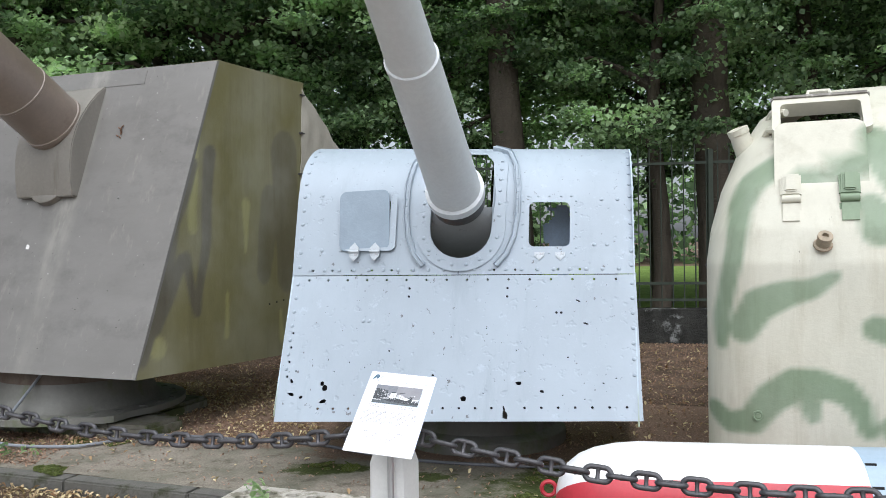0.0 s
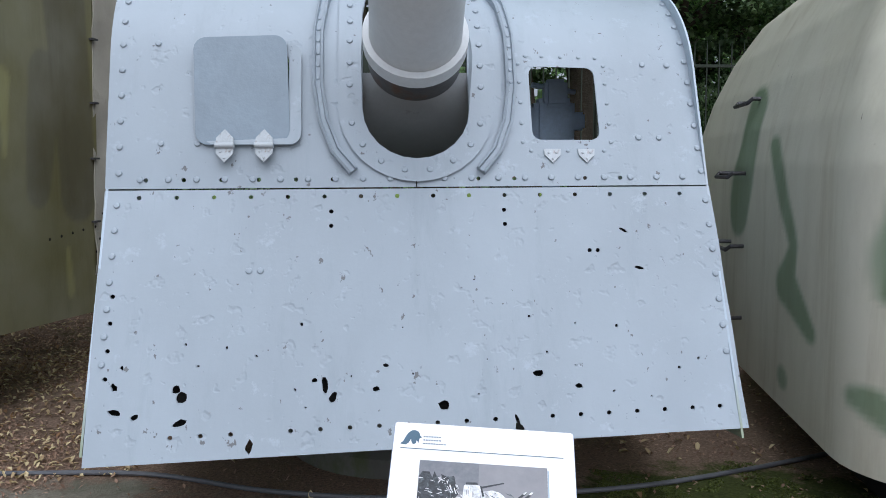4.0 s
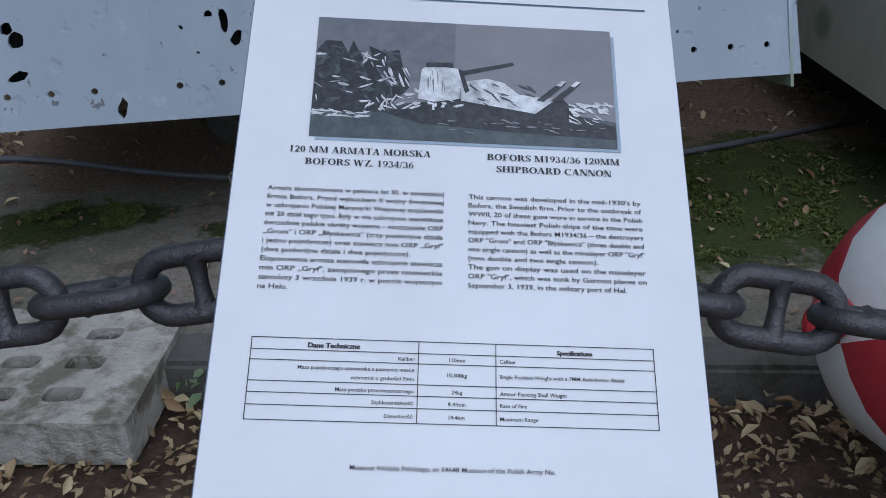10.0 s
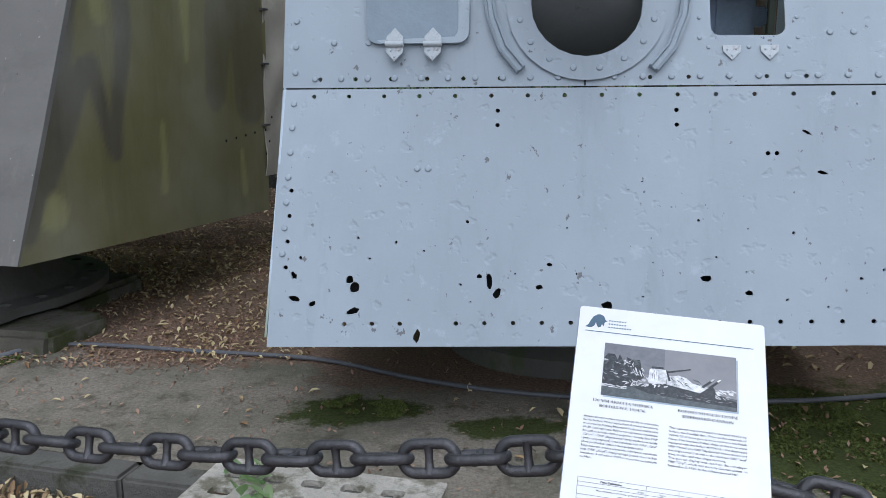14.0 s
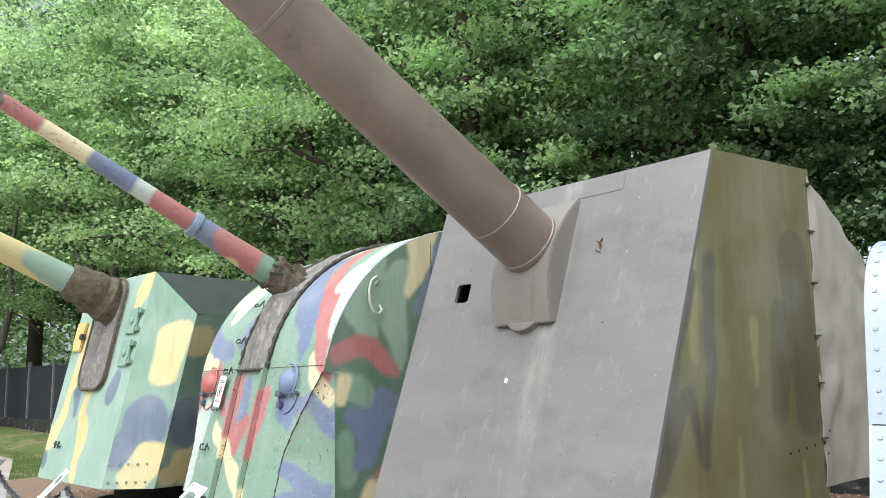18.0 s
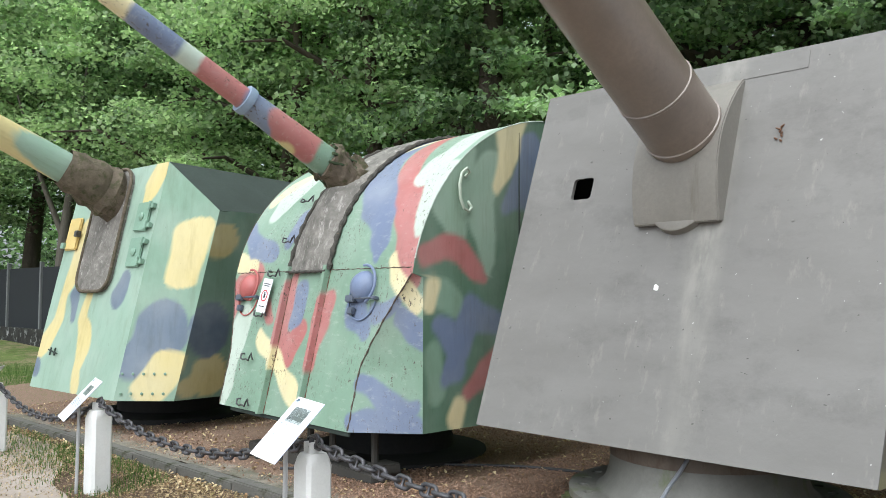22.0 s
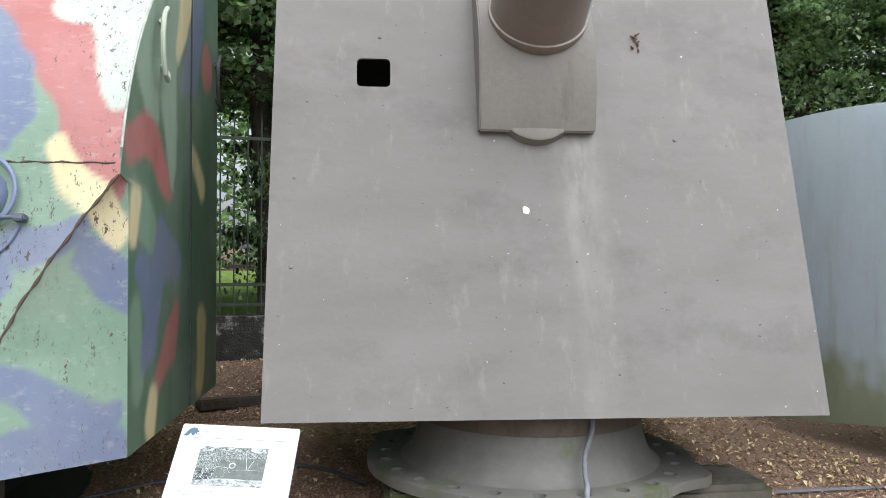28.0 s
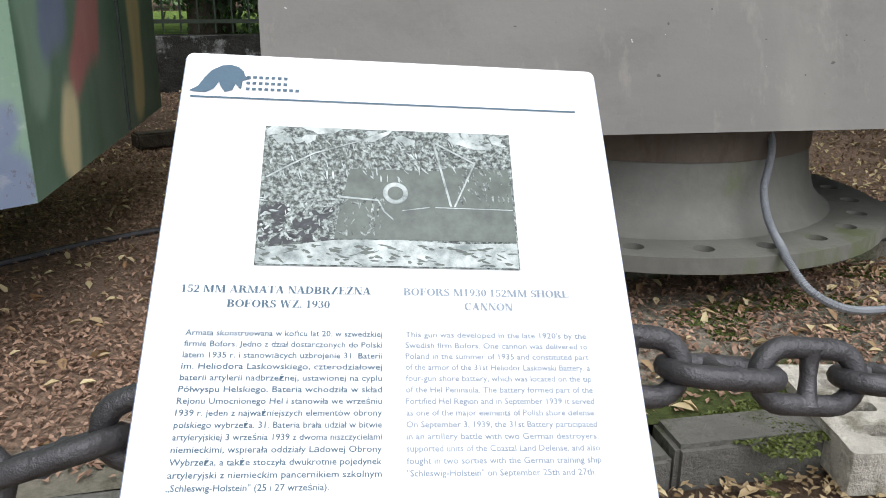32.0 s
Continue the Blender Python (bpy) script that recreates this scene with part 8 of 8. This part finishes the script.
def leaf_cloud(name, centres, mat, size, aspect=0.75, fold=0.25, up=0.6, slim=False):
    """Many folded leaves at numpy places; slim ones have two triangles each."""
    n = len(centres)
    d = np.random.normal(size=(n, 3))
    d[:, 2] = d[:, 2] * 0.5 - 0.25
    d /= np.linalg.norm(d, axis=1)[:, None]
    nrm = np.random.normal(size=(n, 3)) * (1 - up) + np.array([0, 0, 1.0]) * up
    s = np.cross(d, nrm)
    s /= np.linalg.norm(s, axis=1)[:, None] + 1e-9
    w = np.cross(s, d)
    L = size * np.random.uniform(0.65, 1.25, (n, 1))
    base = centres - d * L * 0.5
    if slim:
        v = np.empty((n, 4, 3))
        v[:, 0], v[:, 2] = base, base + d * L
        for k, sg in ((1, 1), (3, -1)):
            v[:, k] = base + d * L * 0.45 + s * L * aspect * 0.56 * sg + w * L * fold * 0.5
        return mesh_of(name, v, [(0, 1, 2), (0, 2, 3)], mat)
    v = np.empty((n, 6, 3))
    v[:, 0], v[:, 3] = base, base + d * L
    for k, (f, g) in {1: (0.35, 1.0), 2: (0.72, 0.72)}.items():
        v[:, k] = base + d * L * f + s * L * aspect * 0.5 * g + w * L * fold * g * 0.5
        v[:, 6 - k] = base + d * L * f - s * L * aspect * 0.5 * g + w * L * fold * g * 0.5
    return mesh_of(name, v, [(0, 1, 2, 3), (0, 3, 4, 5)], mat)


np.random.seed(5)
def crown_points(n, clumps, rx, rz, cz, spread=0.55, hollow=0.35):
    c = np.random.normal(size=(clumps, 3))
    c /= np.linalg.norm(c, axis=1)[:, None]
    c *= np.random.uniform(hollow, 1.0, (clumps, 1)) ** 0.6
    c = c * [rx, rx, rz] + [0, 0, cz]
    sz = np.random.uniform(0.5, 1.3, clumps)
    pick = np.random.randint(0, clumps, n)
    p = np.random.normal(size=(n, 3)) * [spread, spread, spread * 0.24] * sz[pick][:, None] + c[pick]
    return p, c


def trunk_mesh(name, h, r, mat, limbs, seed, lean=0.0):
    rnd = random.Random(seed)
    bm = bmesh.new()
    pts = [Vector((lean * (i / 8) ** 1.5 + 0.08 * math.sin(i * 1.3 + seed), 0.08 * math.cos(i * 1.1 + seed), h * i / 8)) for i in range(9)]
    tube(bm, [Vector((0, 0, -0.3))] + pts, [r * 1.35] + [r * (1 - 0.8 * i / 8) for i in range(9)], 9)
    for k in range(limbs):
        i = rnd.randint(3, 7)
        a = rnd.uniform(0, math.tau)
        p = pts[i]
        out = Vector((math.cos(a), math.sin(a), 0))
        L = rnd.uniform(1.3, 2.6)
        q = [p, p + out * L * 0.35 + Vector((0, 0, L * 0.25)), p + out * L * 0.7 + Vector((0, 0, L * 0.4)), p + out * L + Vector((0, 0, L * 0.35))]
        tube(bm, q, [r * 0.42, r * 0.3, r * 0.18, r * 0.06], 6)
    return to_mesh(name, bm, mat, 60)


crowns = {}
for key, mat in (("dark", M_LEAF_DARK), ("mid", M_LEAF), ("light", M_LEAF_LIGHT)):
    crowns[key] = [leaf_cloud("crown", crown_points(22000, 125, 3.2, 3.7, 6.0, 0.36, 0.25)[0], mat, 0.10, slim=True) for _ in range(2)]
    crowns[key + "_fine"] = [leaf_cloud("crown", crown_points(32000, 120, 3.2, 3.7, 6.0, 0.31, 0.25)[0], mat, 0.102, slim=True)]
# Bough crowns: enlarged and partly out of view, added to block sky over guns.
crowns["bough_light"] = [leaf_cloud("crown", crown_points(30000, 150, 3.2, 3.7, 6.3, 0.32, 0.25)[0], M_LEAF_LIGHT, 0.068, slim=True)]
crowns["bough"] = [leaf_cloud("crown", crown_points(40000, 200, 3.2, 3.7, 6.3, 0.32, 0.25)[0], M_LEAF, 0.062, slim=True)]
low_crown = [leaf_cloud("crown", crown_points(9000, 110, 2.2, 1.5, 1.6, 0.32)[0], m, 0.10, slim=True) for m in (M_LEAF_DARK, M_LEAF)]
trunks = [trunk_mesh("trunk", 8.5, 0.2, M_BARK, 9, k, 0.4 * k) for k in range(3)]
trunks_p = [trunk_mesh("trunk", 9.5, 0.17, M_BARKP, 7, k + 7, 0.9 - k) for k in range(2)]


def tree(x, y, z, s, key, k, pale=False, label="tall leafy deciduous tree with a dense green crown"):
    rnd = random.Random(int(x * 31 + y * 17))
    t = thing("tree", Matrix.Translation((x, y, z)) @ pose(0, 0, 0, 0, 0, rnd.uniform(0, 360)) @ Matrix.Diagonal((s, s, s * rnd.uniform(0.95, 1.15), 1)), label, "tree", "trees behind the fence")
    part("trunk", (trunks_p if pale else trunks)[k % (2 if pale else 3)], None, t)
    part("crown", crowns[key][0] if "bough" in key else crowns[key + "_fine"][0] if y < 16.2 and x > -13 else crowns[key][k % 2], None, t)


# Tone keys: dark crowns stand for shaded recesses, light ones for sunlit leaves.
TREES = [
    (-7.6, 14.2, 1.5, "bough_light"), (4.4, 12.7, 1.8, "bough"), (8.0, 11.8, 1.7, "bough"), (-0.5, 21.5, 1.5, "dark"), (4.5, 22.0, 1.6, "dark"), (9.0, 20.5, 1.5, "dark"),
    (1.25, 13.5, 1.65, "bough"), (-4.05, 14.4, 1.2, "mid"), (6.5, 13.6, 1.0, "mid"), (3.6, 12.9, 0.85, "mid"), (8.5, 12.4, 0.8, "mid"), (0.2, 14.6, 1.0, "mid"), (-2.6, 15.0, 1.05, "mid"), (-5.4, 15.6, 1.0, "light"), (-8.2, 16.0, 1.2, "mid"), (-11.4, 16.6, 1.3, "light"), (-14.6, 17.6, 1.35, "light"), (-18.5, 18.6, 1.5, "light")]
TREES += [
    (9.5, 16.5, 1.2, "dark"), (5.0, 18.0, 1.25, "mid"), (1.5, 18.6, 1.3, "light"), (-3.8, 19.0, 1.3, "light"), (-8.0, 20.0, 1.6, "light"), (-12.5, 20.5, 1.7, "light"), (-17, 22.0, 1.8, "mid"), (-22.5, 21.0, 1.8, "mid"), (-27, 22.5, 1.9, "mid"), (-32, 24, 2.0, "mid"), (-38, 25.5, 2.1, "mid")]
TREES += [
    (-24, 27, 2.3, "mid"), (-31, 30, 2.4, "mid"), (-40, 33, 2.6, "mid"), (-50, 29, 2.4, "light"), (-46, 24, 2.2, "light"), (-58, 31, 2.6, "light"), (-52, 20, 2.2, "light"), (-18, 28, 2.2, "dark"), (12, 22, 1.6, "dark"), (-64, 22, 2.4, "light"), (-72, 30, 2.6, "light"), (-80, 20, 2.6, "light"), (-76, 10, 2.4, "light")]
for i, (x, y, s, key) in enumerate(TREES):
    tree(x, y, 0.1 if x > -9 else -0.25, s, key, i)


def stem_tree(x, y, z, stems, s, lift, key, turn, label):
    t = thing("tree", pose(x, y, z, 0, 0, turn), label, "tree", "trees beside the path")
    bm = bmesh.new()
    for st in stems:
        pts = [Vector(p[:3]) for p in st]
        tube(bm, pts, [p[3] for p in st], 10)
    for v in bm.verts:
        v.co += Vector((1, 1, 0)) * 0.035 * noise.noise(v.co * 2.5)
    part("trunk", to_mesh("trunk", bm, M_BARKP, 60), None, t)
    part("crown", crowns[key][len(stems) % 2], None, t).matrix_local = Matrix.Translation((0, 0, lift)) @ Matrix.Diagonal((s, s, s, 1))


stem_tree(-30.2, 18.7, 0.12, [
    [(0, 0, -0.2, 0.30), (0, 0, 0.15, 0.23), (-0.1, 0, 1.2, 0.21), (-0.35, 0.05, 2.3, 0.18), (-0.36, 0.1, 4.2, 0.14), (-0.3, 0.1, 4.8, 0.12), (-0.75, 0.2, 5.9, 0.09), (-0.9, 0.3, 8.5, 0.05)],
    [(-0.2, 0, 1.7, 0.12), (-0.05, 0, 2.25, 0.15), (0.38, -0.05, 2.95, 0.14), (0.62, -0.1, 4.4, 0.13), (0.66, 0.0, 4.9, 0.11), (0.5, 0.1, 6.2, 0.08), (0.7, 0.3, 8.6, 0.04)],
    [(-0.3, 0.1, 4.5, 0.07), (-1.4, 0.2, 6.6, 0.06), (-3.2, 0.4, 8.2, 0.03)], [(0.6, 0, 4.3, 0.05), (1.2, 0, 4.0, 0.03), (1.7, 0, 3.4, 0.015)]],
    1.35, 0.0, "light", 58.9, "pale-barked tree with a forked trunk beside the fence")
for x, y, r, lean, h in ((-38.1, 20.65, 0.28, 0.45, 7.0), (-38.4, 20.2, 0.27, -0.1, 8.0), (-38.8, 19.75, 0.16, -0.2, 7.5), (-38.9, 19.5, 0.20, 0.25, 7.2), (-39.2, 19.1, 0.19, -0.5, 7.8), (-46.0, 22.5, 0.3, 0.2, 9.0), (-24.0, 18.75, 0.2, 0.3, 7.0)):
    stem_tree(x, y, 0.05, [
        [(0, 0, -0.3, r * 1.5), (0, 0, 0.1, r * 1.15), (lean * 0.1, 0.1, 0.25 * h, r), (lean * 0.5, 0.05, 0.5 * h, r * 0.85), (lean * 1.3, 0.1, 0.8 * h, r * 0.6), (lean * 2.2, 0, 1.25 * h, r * 0.25)],
        [(lean * 0.5, 0.05, 0.45 * h, r * 0.5), (lean * 0.5 - 0.7, 0.3, 0.72 * h, r * 0.35), (lean * 0.5 - 1.4, 0.6, 1.1 * h, r * 0.15)]],
        1.65, 0.1, "light", 58.9, "pale-barked tree with light green leaves beside the path")
bm = bmesh.new()
for k in range(7):
    a = k * 0.9
    tube(bm, [(0.05 * math.cos(a), 0.05 * math.sin(a), -0.1), (0.4 * math.cos(a), 0.4 * math.sin(a), 0.9), (1.1 * math.cos(a + 0.3), 1.1 * math.sin(a + 0.3), 2.1)], [0.03, 0.022, 0.008], 6)
stems_me = to_mesh("stem", bm, M_BARK, 60)
for i in range(26):
    x = 9 - i * 1.35
    y = wall_y(x) + 2.2 + 1.6 * ((i * 7) % 5) / 5 + (3.0 if i % 3 == 0 else 0)
    if -8.2 < x < -2.6 or 1.4 < x < 5.2:
        continue
    b = thing("shrub", Matrix.Translation((x, y, 0.05)) @ pose(0, 0, 0, 0, 0, i * 47) @ Matrix.Diagonal((0.62, 0.62, 0.75 + 0.2 * (i % 3), 1)), "dark leafy undergrowth shrub behind the fence", "shrub", "undergrowth")
    part("foliage", low_crown[i % 2 if i % 4 else 0], None, b)
    part("stem", stems_me, None, b)

def beam(x, y, z, L, yaw):
    bm = box(bmesh.new(), -L / 2, L / 2, -0.06, 0.06, 0, 0.09, 0.012)
    for v in bm.verts:
        v.co += Vector((1, 1, 1)) * 0.01 * noise.noise(v.co * 5)
    single("timber_beam", bm, M_BARK, pose(x, y, z, 0, 0, yaw), "dark weathered timber beam lying on the soil", "beam", "timber beams")


beam(-4.1, 9.75, 0.06, 0.62, 8)
beam(-3.62, 10.05, 0.06, 0.4, -6)
# far woods
np.random.seed(9)
wp = np.column_stack([np.random.uniform(-110, 60, 60000), np.random.uniform(46, 62, 60000), np.random.uniform(0, 22, 60000)])
wp = np.vstack([wp, np.column_stack([np.random.uniform(-114, -96, 24000), np.random.uniform(-20, 62, 24000), np.random.uniform(0, 20, 24000)])])
fw = new("far_woods", leaf_cloud("far_woods", wp, M_LEAF, 0.7, slim=True))
tagged(fw, "distant dense green woodland behind the lawn", "woods", "", "stuff")

# fallen leaves and grass
def scatter(n, fx, size, mat, name, label, cat, flat=0.92):
    pts = []
    rnd = random.Random(n)
    while len(pts) < n:
        p = fx(rnd)
        if p:
            pts.append(p)
    me = leaf_cloud(name, np.array(pts), mat, size, 0.45, 0.2 if size < 0.03 else 0.35, flat, size < 0.03)
    tagged(new(name, me), label, cat, "", "stuff")


def on_pad(rnd):
    x = rnd.uniform(-13, 5)
    y = rnd.uniform(kerb_y(x) + 0.15, wall_y(x) - 0.2)
    if x > -2.9 and y < kerb_y(x) + 1.7 and rnd.random() < 0.8:
        return None
    if noise.noise(Vector((x * 0.8, y * 0.8, 4))) + 0.5 * noise.noise(Vector((x * 3, y * 3, 8))) < rnd.uniform(-0.7, 0.15):
        return None
    return (x, y, max(pad_z(x), ground_z(x, y)) + 0.014)


def on_front(rnd):
    x = rnd.uniform(-17, 4)
    y = kerb_y(x) - 0.02 - abs(rnd.gauss(0, 0.42 if x > -9 else 0.9))
    return (x, y, front_z(x) + 0.02)


def drift(rnd):
    """Leaves blown into heaps along the foot of the kerb."""
    x = rnd.uniform(-13, 4)
    heap = noise.noise(Vector((x * 1.9, 3.3, 1)))
    back = abs(rnd.gauss(0, 0.10 + 0.16 * max(0.0, heap)))
    if rnd.uniform(-0.35, 0.6) > heap:
        return None
    return (x, kerb_y(x) - 0.03 - back, front_z(x) + 0.02 + 0.03 * rnd.random() * max(0.0, 1 - back * 4))


def verge_litter(rnd):
    x = rnd.uniform(-17.5, -3.5)
    if noise.noise(Vector((x * 0.9, rnd.random() * 0.3, 9))) < rnd.uniform(-0.5, 0.4):
        return None
    return (x, kerb_y(x) + 0.1 - 1.9 * rnd.random(), front_z(x) + 0.022)


np.random.seed(21)
scatter(26000, verge_litter, 0.026, M_STRAW, "verge_litter", "dry straw and leaf litter between path and kerb", "leaves")
scatter(85000, on_pad, 0.025, M_FLAKE, "leaf_flakes", "small reddish-brown leaf flakes over pad and soil", "leaves")
def on_mulch(rnd):
    x = rnd.uniform(-6.4, -1.2)
    y = kerb_y(x) + rnd.uniform(0.2, 4.2)
    edge = 0.9 if x > -2.7 else 0.0
    if y < kerb_y(x) + edge or noise.noise(Vector((x * 1.1, y * 1.1, 6))) + 0.6 * noise.noise(Vector((x * 4, y * 4, 6))) < rnd.uniform(-0.75, 0.25) + 0.3 * (x > -2.7):
        return None
    return (x, y, max(pad_z(x), ground_z(x, y)) + 0.012)


scatter(60000, on_mulch, 0.021, M_FLAKE, "leaf_mulch", "rust-brown crumbled leaf mulch round the guns", "leaves", 0.8)
scatter(6500, on_pad, 0.046, M_LITTER, "fallen_leaves", "scattered dry yellow-brown leaves on the pad", "leaves")
def between_guns(rnd):
    x, y = rnd.uniform(-3.0, -0.9), rnd.uniform(5.8, 8.6)
    if noise.noise(Vector((x * 1.3, y * 1.3, 12))) < rnd.uniform(-0.6, 0.35):
        return None
    return (x, y, max(pad_z(x), ground_z(x, y)) + 0.018)


scatter(2600, between_guns, 0.036, M_LITTER, "fallen_leaves", "pale dry leaves strewn between the two plain shields", "leaves")
scatter(24000, on_front, 0.022, M_STRAW, "leaf_flakes", "dry straw-coloured litter in front of the kerb", "leaves")
scatter(320, on_front, 0.05, M_LITTER, "fallen_leaves", "single dry leaves in front of the kerb", "leaves")
scatter(1700, drift, 0.044, M_LITTER, "leaf_drift", "heaps of yellow and brown leaves against the kerb", "leaves", 0.7)
def mossy(rnd):
    cx, cy, r = rnd.choice(((1.25, 4.72, 0.6), (1.25, 4.72, 0.6), (1.25, 4.72, 0.6), (1.25, 4.72, 0.6), (1.05, 5.0, 0.3), (-0.67, 5.17, 0.16), (-3.9, 5.55, 0.25), (-5.2, 5.62, 0.25), (-2.5, 5.2, 0.18), (-3.25, 6.0, 0.3), (-2.65, 6.02, 0.3)))
    a, d = rnd.uniform(0, math.tau), r * math.sqrt(rnd.random())
    x, y = cx + d * math.cos(a) * 1.3, cy + d * math.sin(a)
    if noise.noise(Vector((x * 5, y * 5, 3))) + 0.4 * noise.noise(Vector((x * 14, y * 14, 3))) < 0.5 * d / r - 0.2:
        return None
    return (x, y, max(pad_z(x), ground_z(x, y)) + 0.008)


scatter(30000, mossy, 0.014, M_MOSS, "moss", "green moss patches on the damp concrete", "moss", 0.6)
def tuft(rnd):
    x = rnd.uniform(-17.5, -7.5)
    c = noise.noise(Vector((x * 0.9, 1, 1)))
    y = kerb_y(x) - 0.05 - abs(rnd.gauss(0, 0.5 if x > -10 else 0.9)) + (1.2 * rnd.random() if x < -12.5 else 0.0)
    if noise.noise(Vector((x * 1.2, y * 1.2, 2))) < 0.05 - 0.25 * (x < -8.5):
        return None
    return (x, y, front_z(x) + 0.03)


def blades(name, pts, h, mat, label):
    co, faces = [], []
    rnd = random.Random(3)
    for x, y, z in pts:
        a, b = rnd.uniform(0, math.tau), rnd.uniform(0.5, 1.2) * h
        dx, dy, w = math.cos(a), math.sin(a), 0.004
        lx, ly = rnd.uniform(-0.5, 0.5) * b, rnd.uniform(-0.5, 0.5) * b
        i = len(co)
        co += [(x - dx * w, y - dy * w, z - 0.03), (x + dx * w, y + dy * w, z - 0.03), (x + lx, y + ly, z + b)]
        faces.append((i, i + 1, i + 2))
    me = bpy.data.meshes.new(name)
    me.from_pydata(co, [], faces)
    me.materials.append(mat)
    tagged(new(name, me), label, "grass", "", "stuff")


rnd = random.Random(8)
gp = []
while len(gp) < 8000:
    p = tuft(rnd)
    if p:
        gp.append(p)
blades("grass", gp, 0.05, M_GRASS, "thin grass tufts along the kerb")
gp = []
while len(gp) < 30000:
    x = -13.0 - abs(rnd.gauss(0, 9))
    y0 = path_edge(x)
    gp.append((x, rnd.uniform(y0, wall_y(x) - 0.2), front_z(x) + 0.04))
blades("grass", gp, 0.08, M_GRASS, "short green grass of the verge")


def weed(x, y, z, n, s, mat, label):
    np.random.seed(n)
    a = np.random.uniform(0, math.tau, n)
    r = np.random.uniform(0.02, 0.09, n) * s
    me = leaf_cloud("leaves", np.column_stack([r * np.cos(a), r * np.sin(a), np.random.uniform(0.01, 0.1, n) * s]), mat, 0.05 * s, 0.6, 0.3, 0.7)
    t = thing("weed", Matrix.Translation((x, y, z)), label, "weed", "small weeds")
    part("leaves", me, None, t)


weed(-0.98, 4.50, 0.10, 22, 1.1, M_LEAF_LIGHT, "small green weed growing through a slab slot")
weed(-0.36, 4.28, 0.0, 12, 0.7, M_LEAF_LIGHT, "small green weed beside a slab")
weed(-3.05, 5.60, 0.06, 20, 1.2, M_LEAF, "young maple seedling beside a slab")
weed(-2.86, 5.62, 0.06, 12, 0.9, M_LEAF_LIGHT, "young green seedling beside a slab")
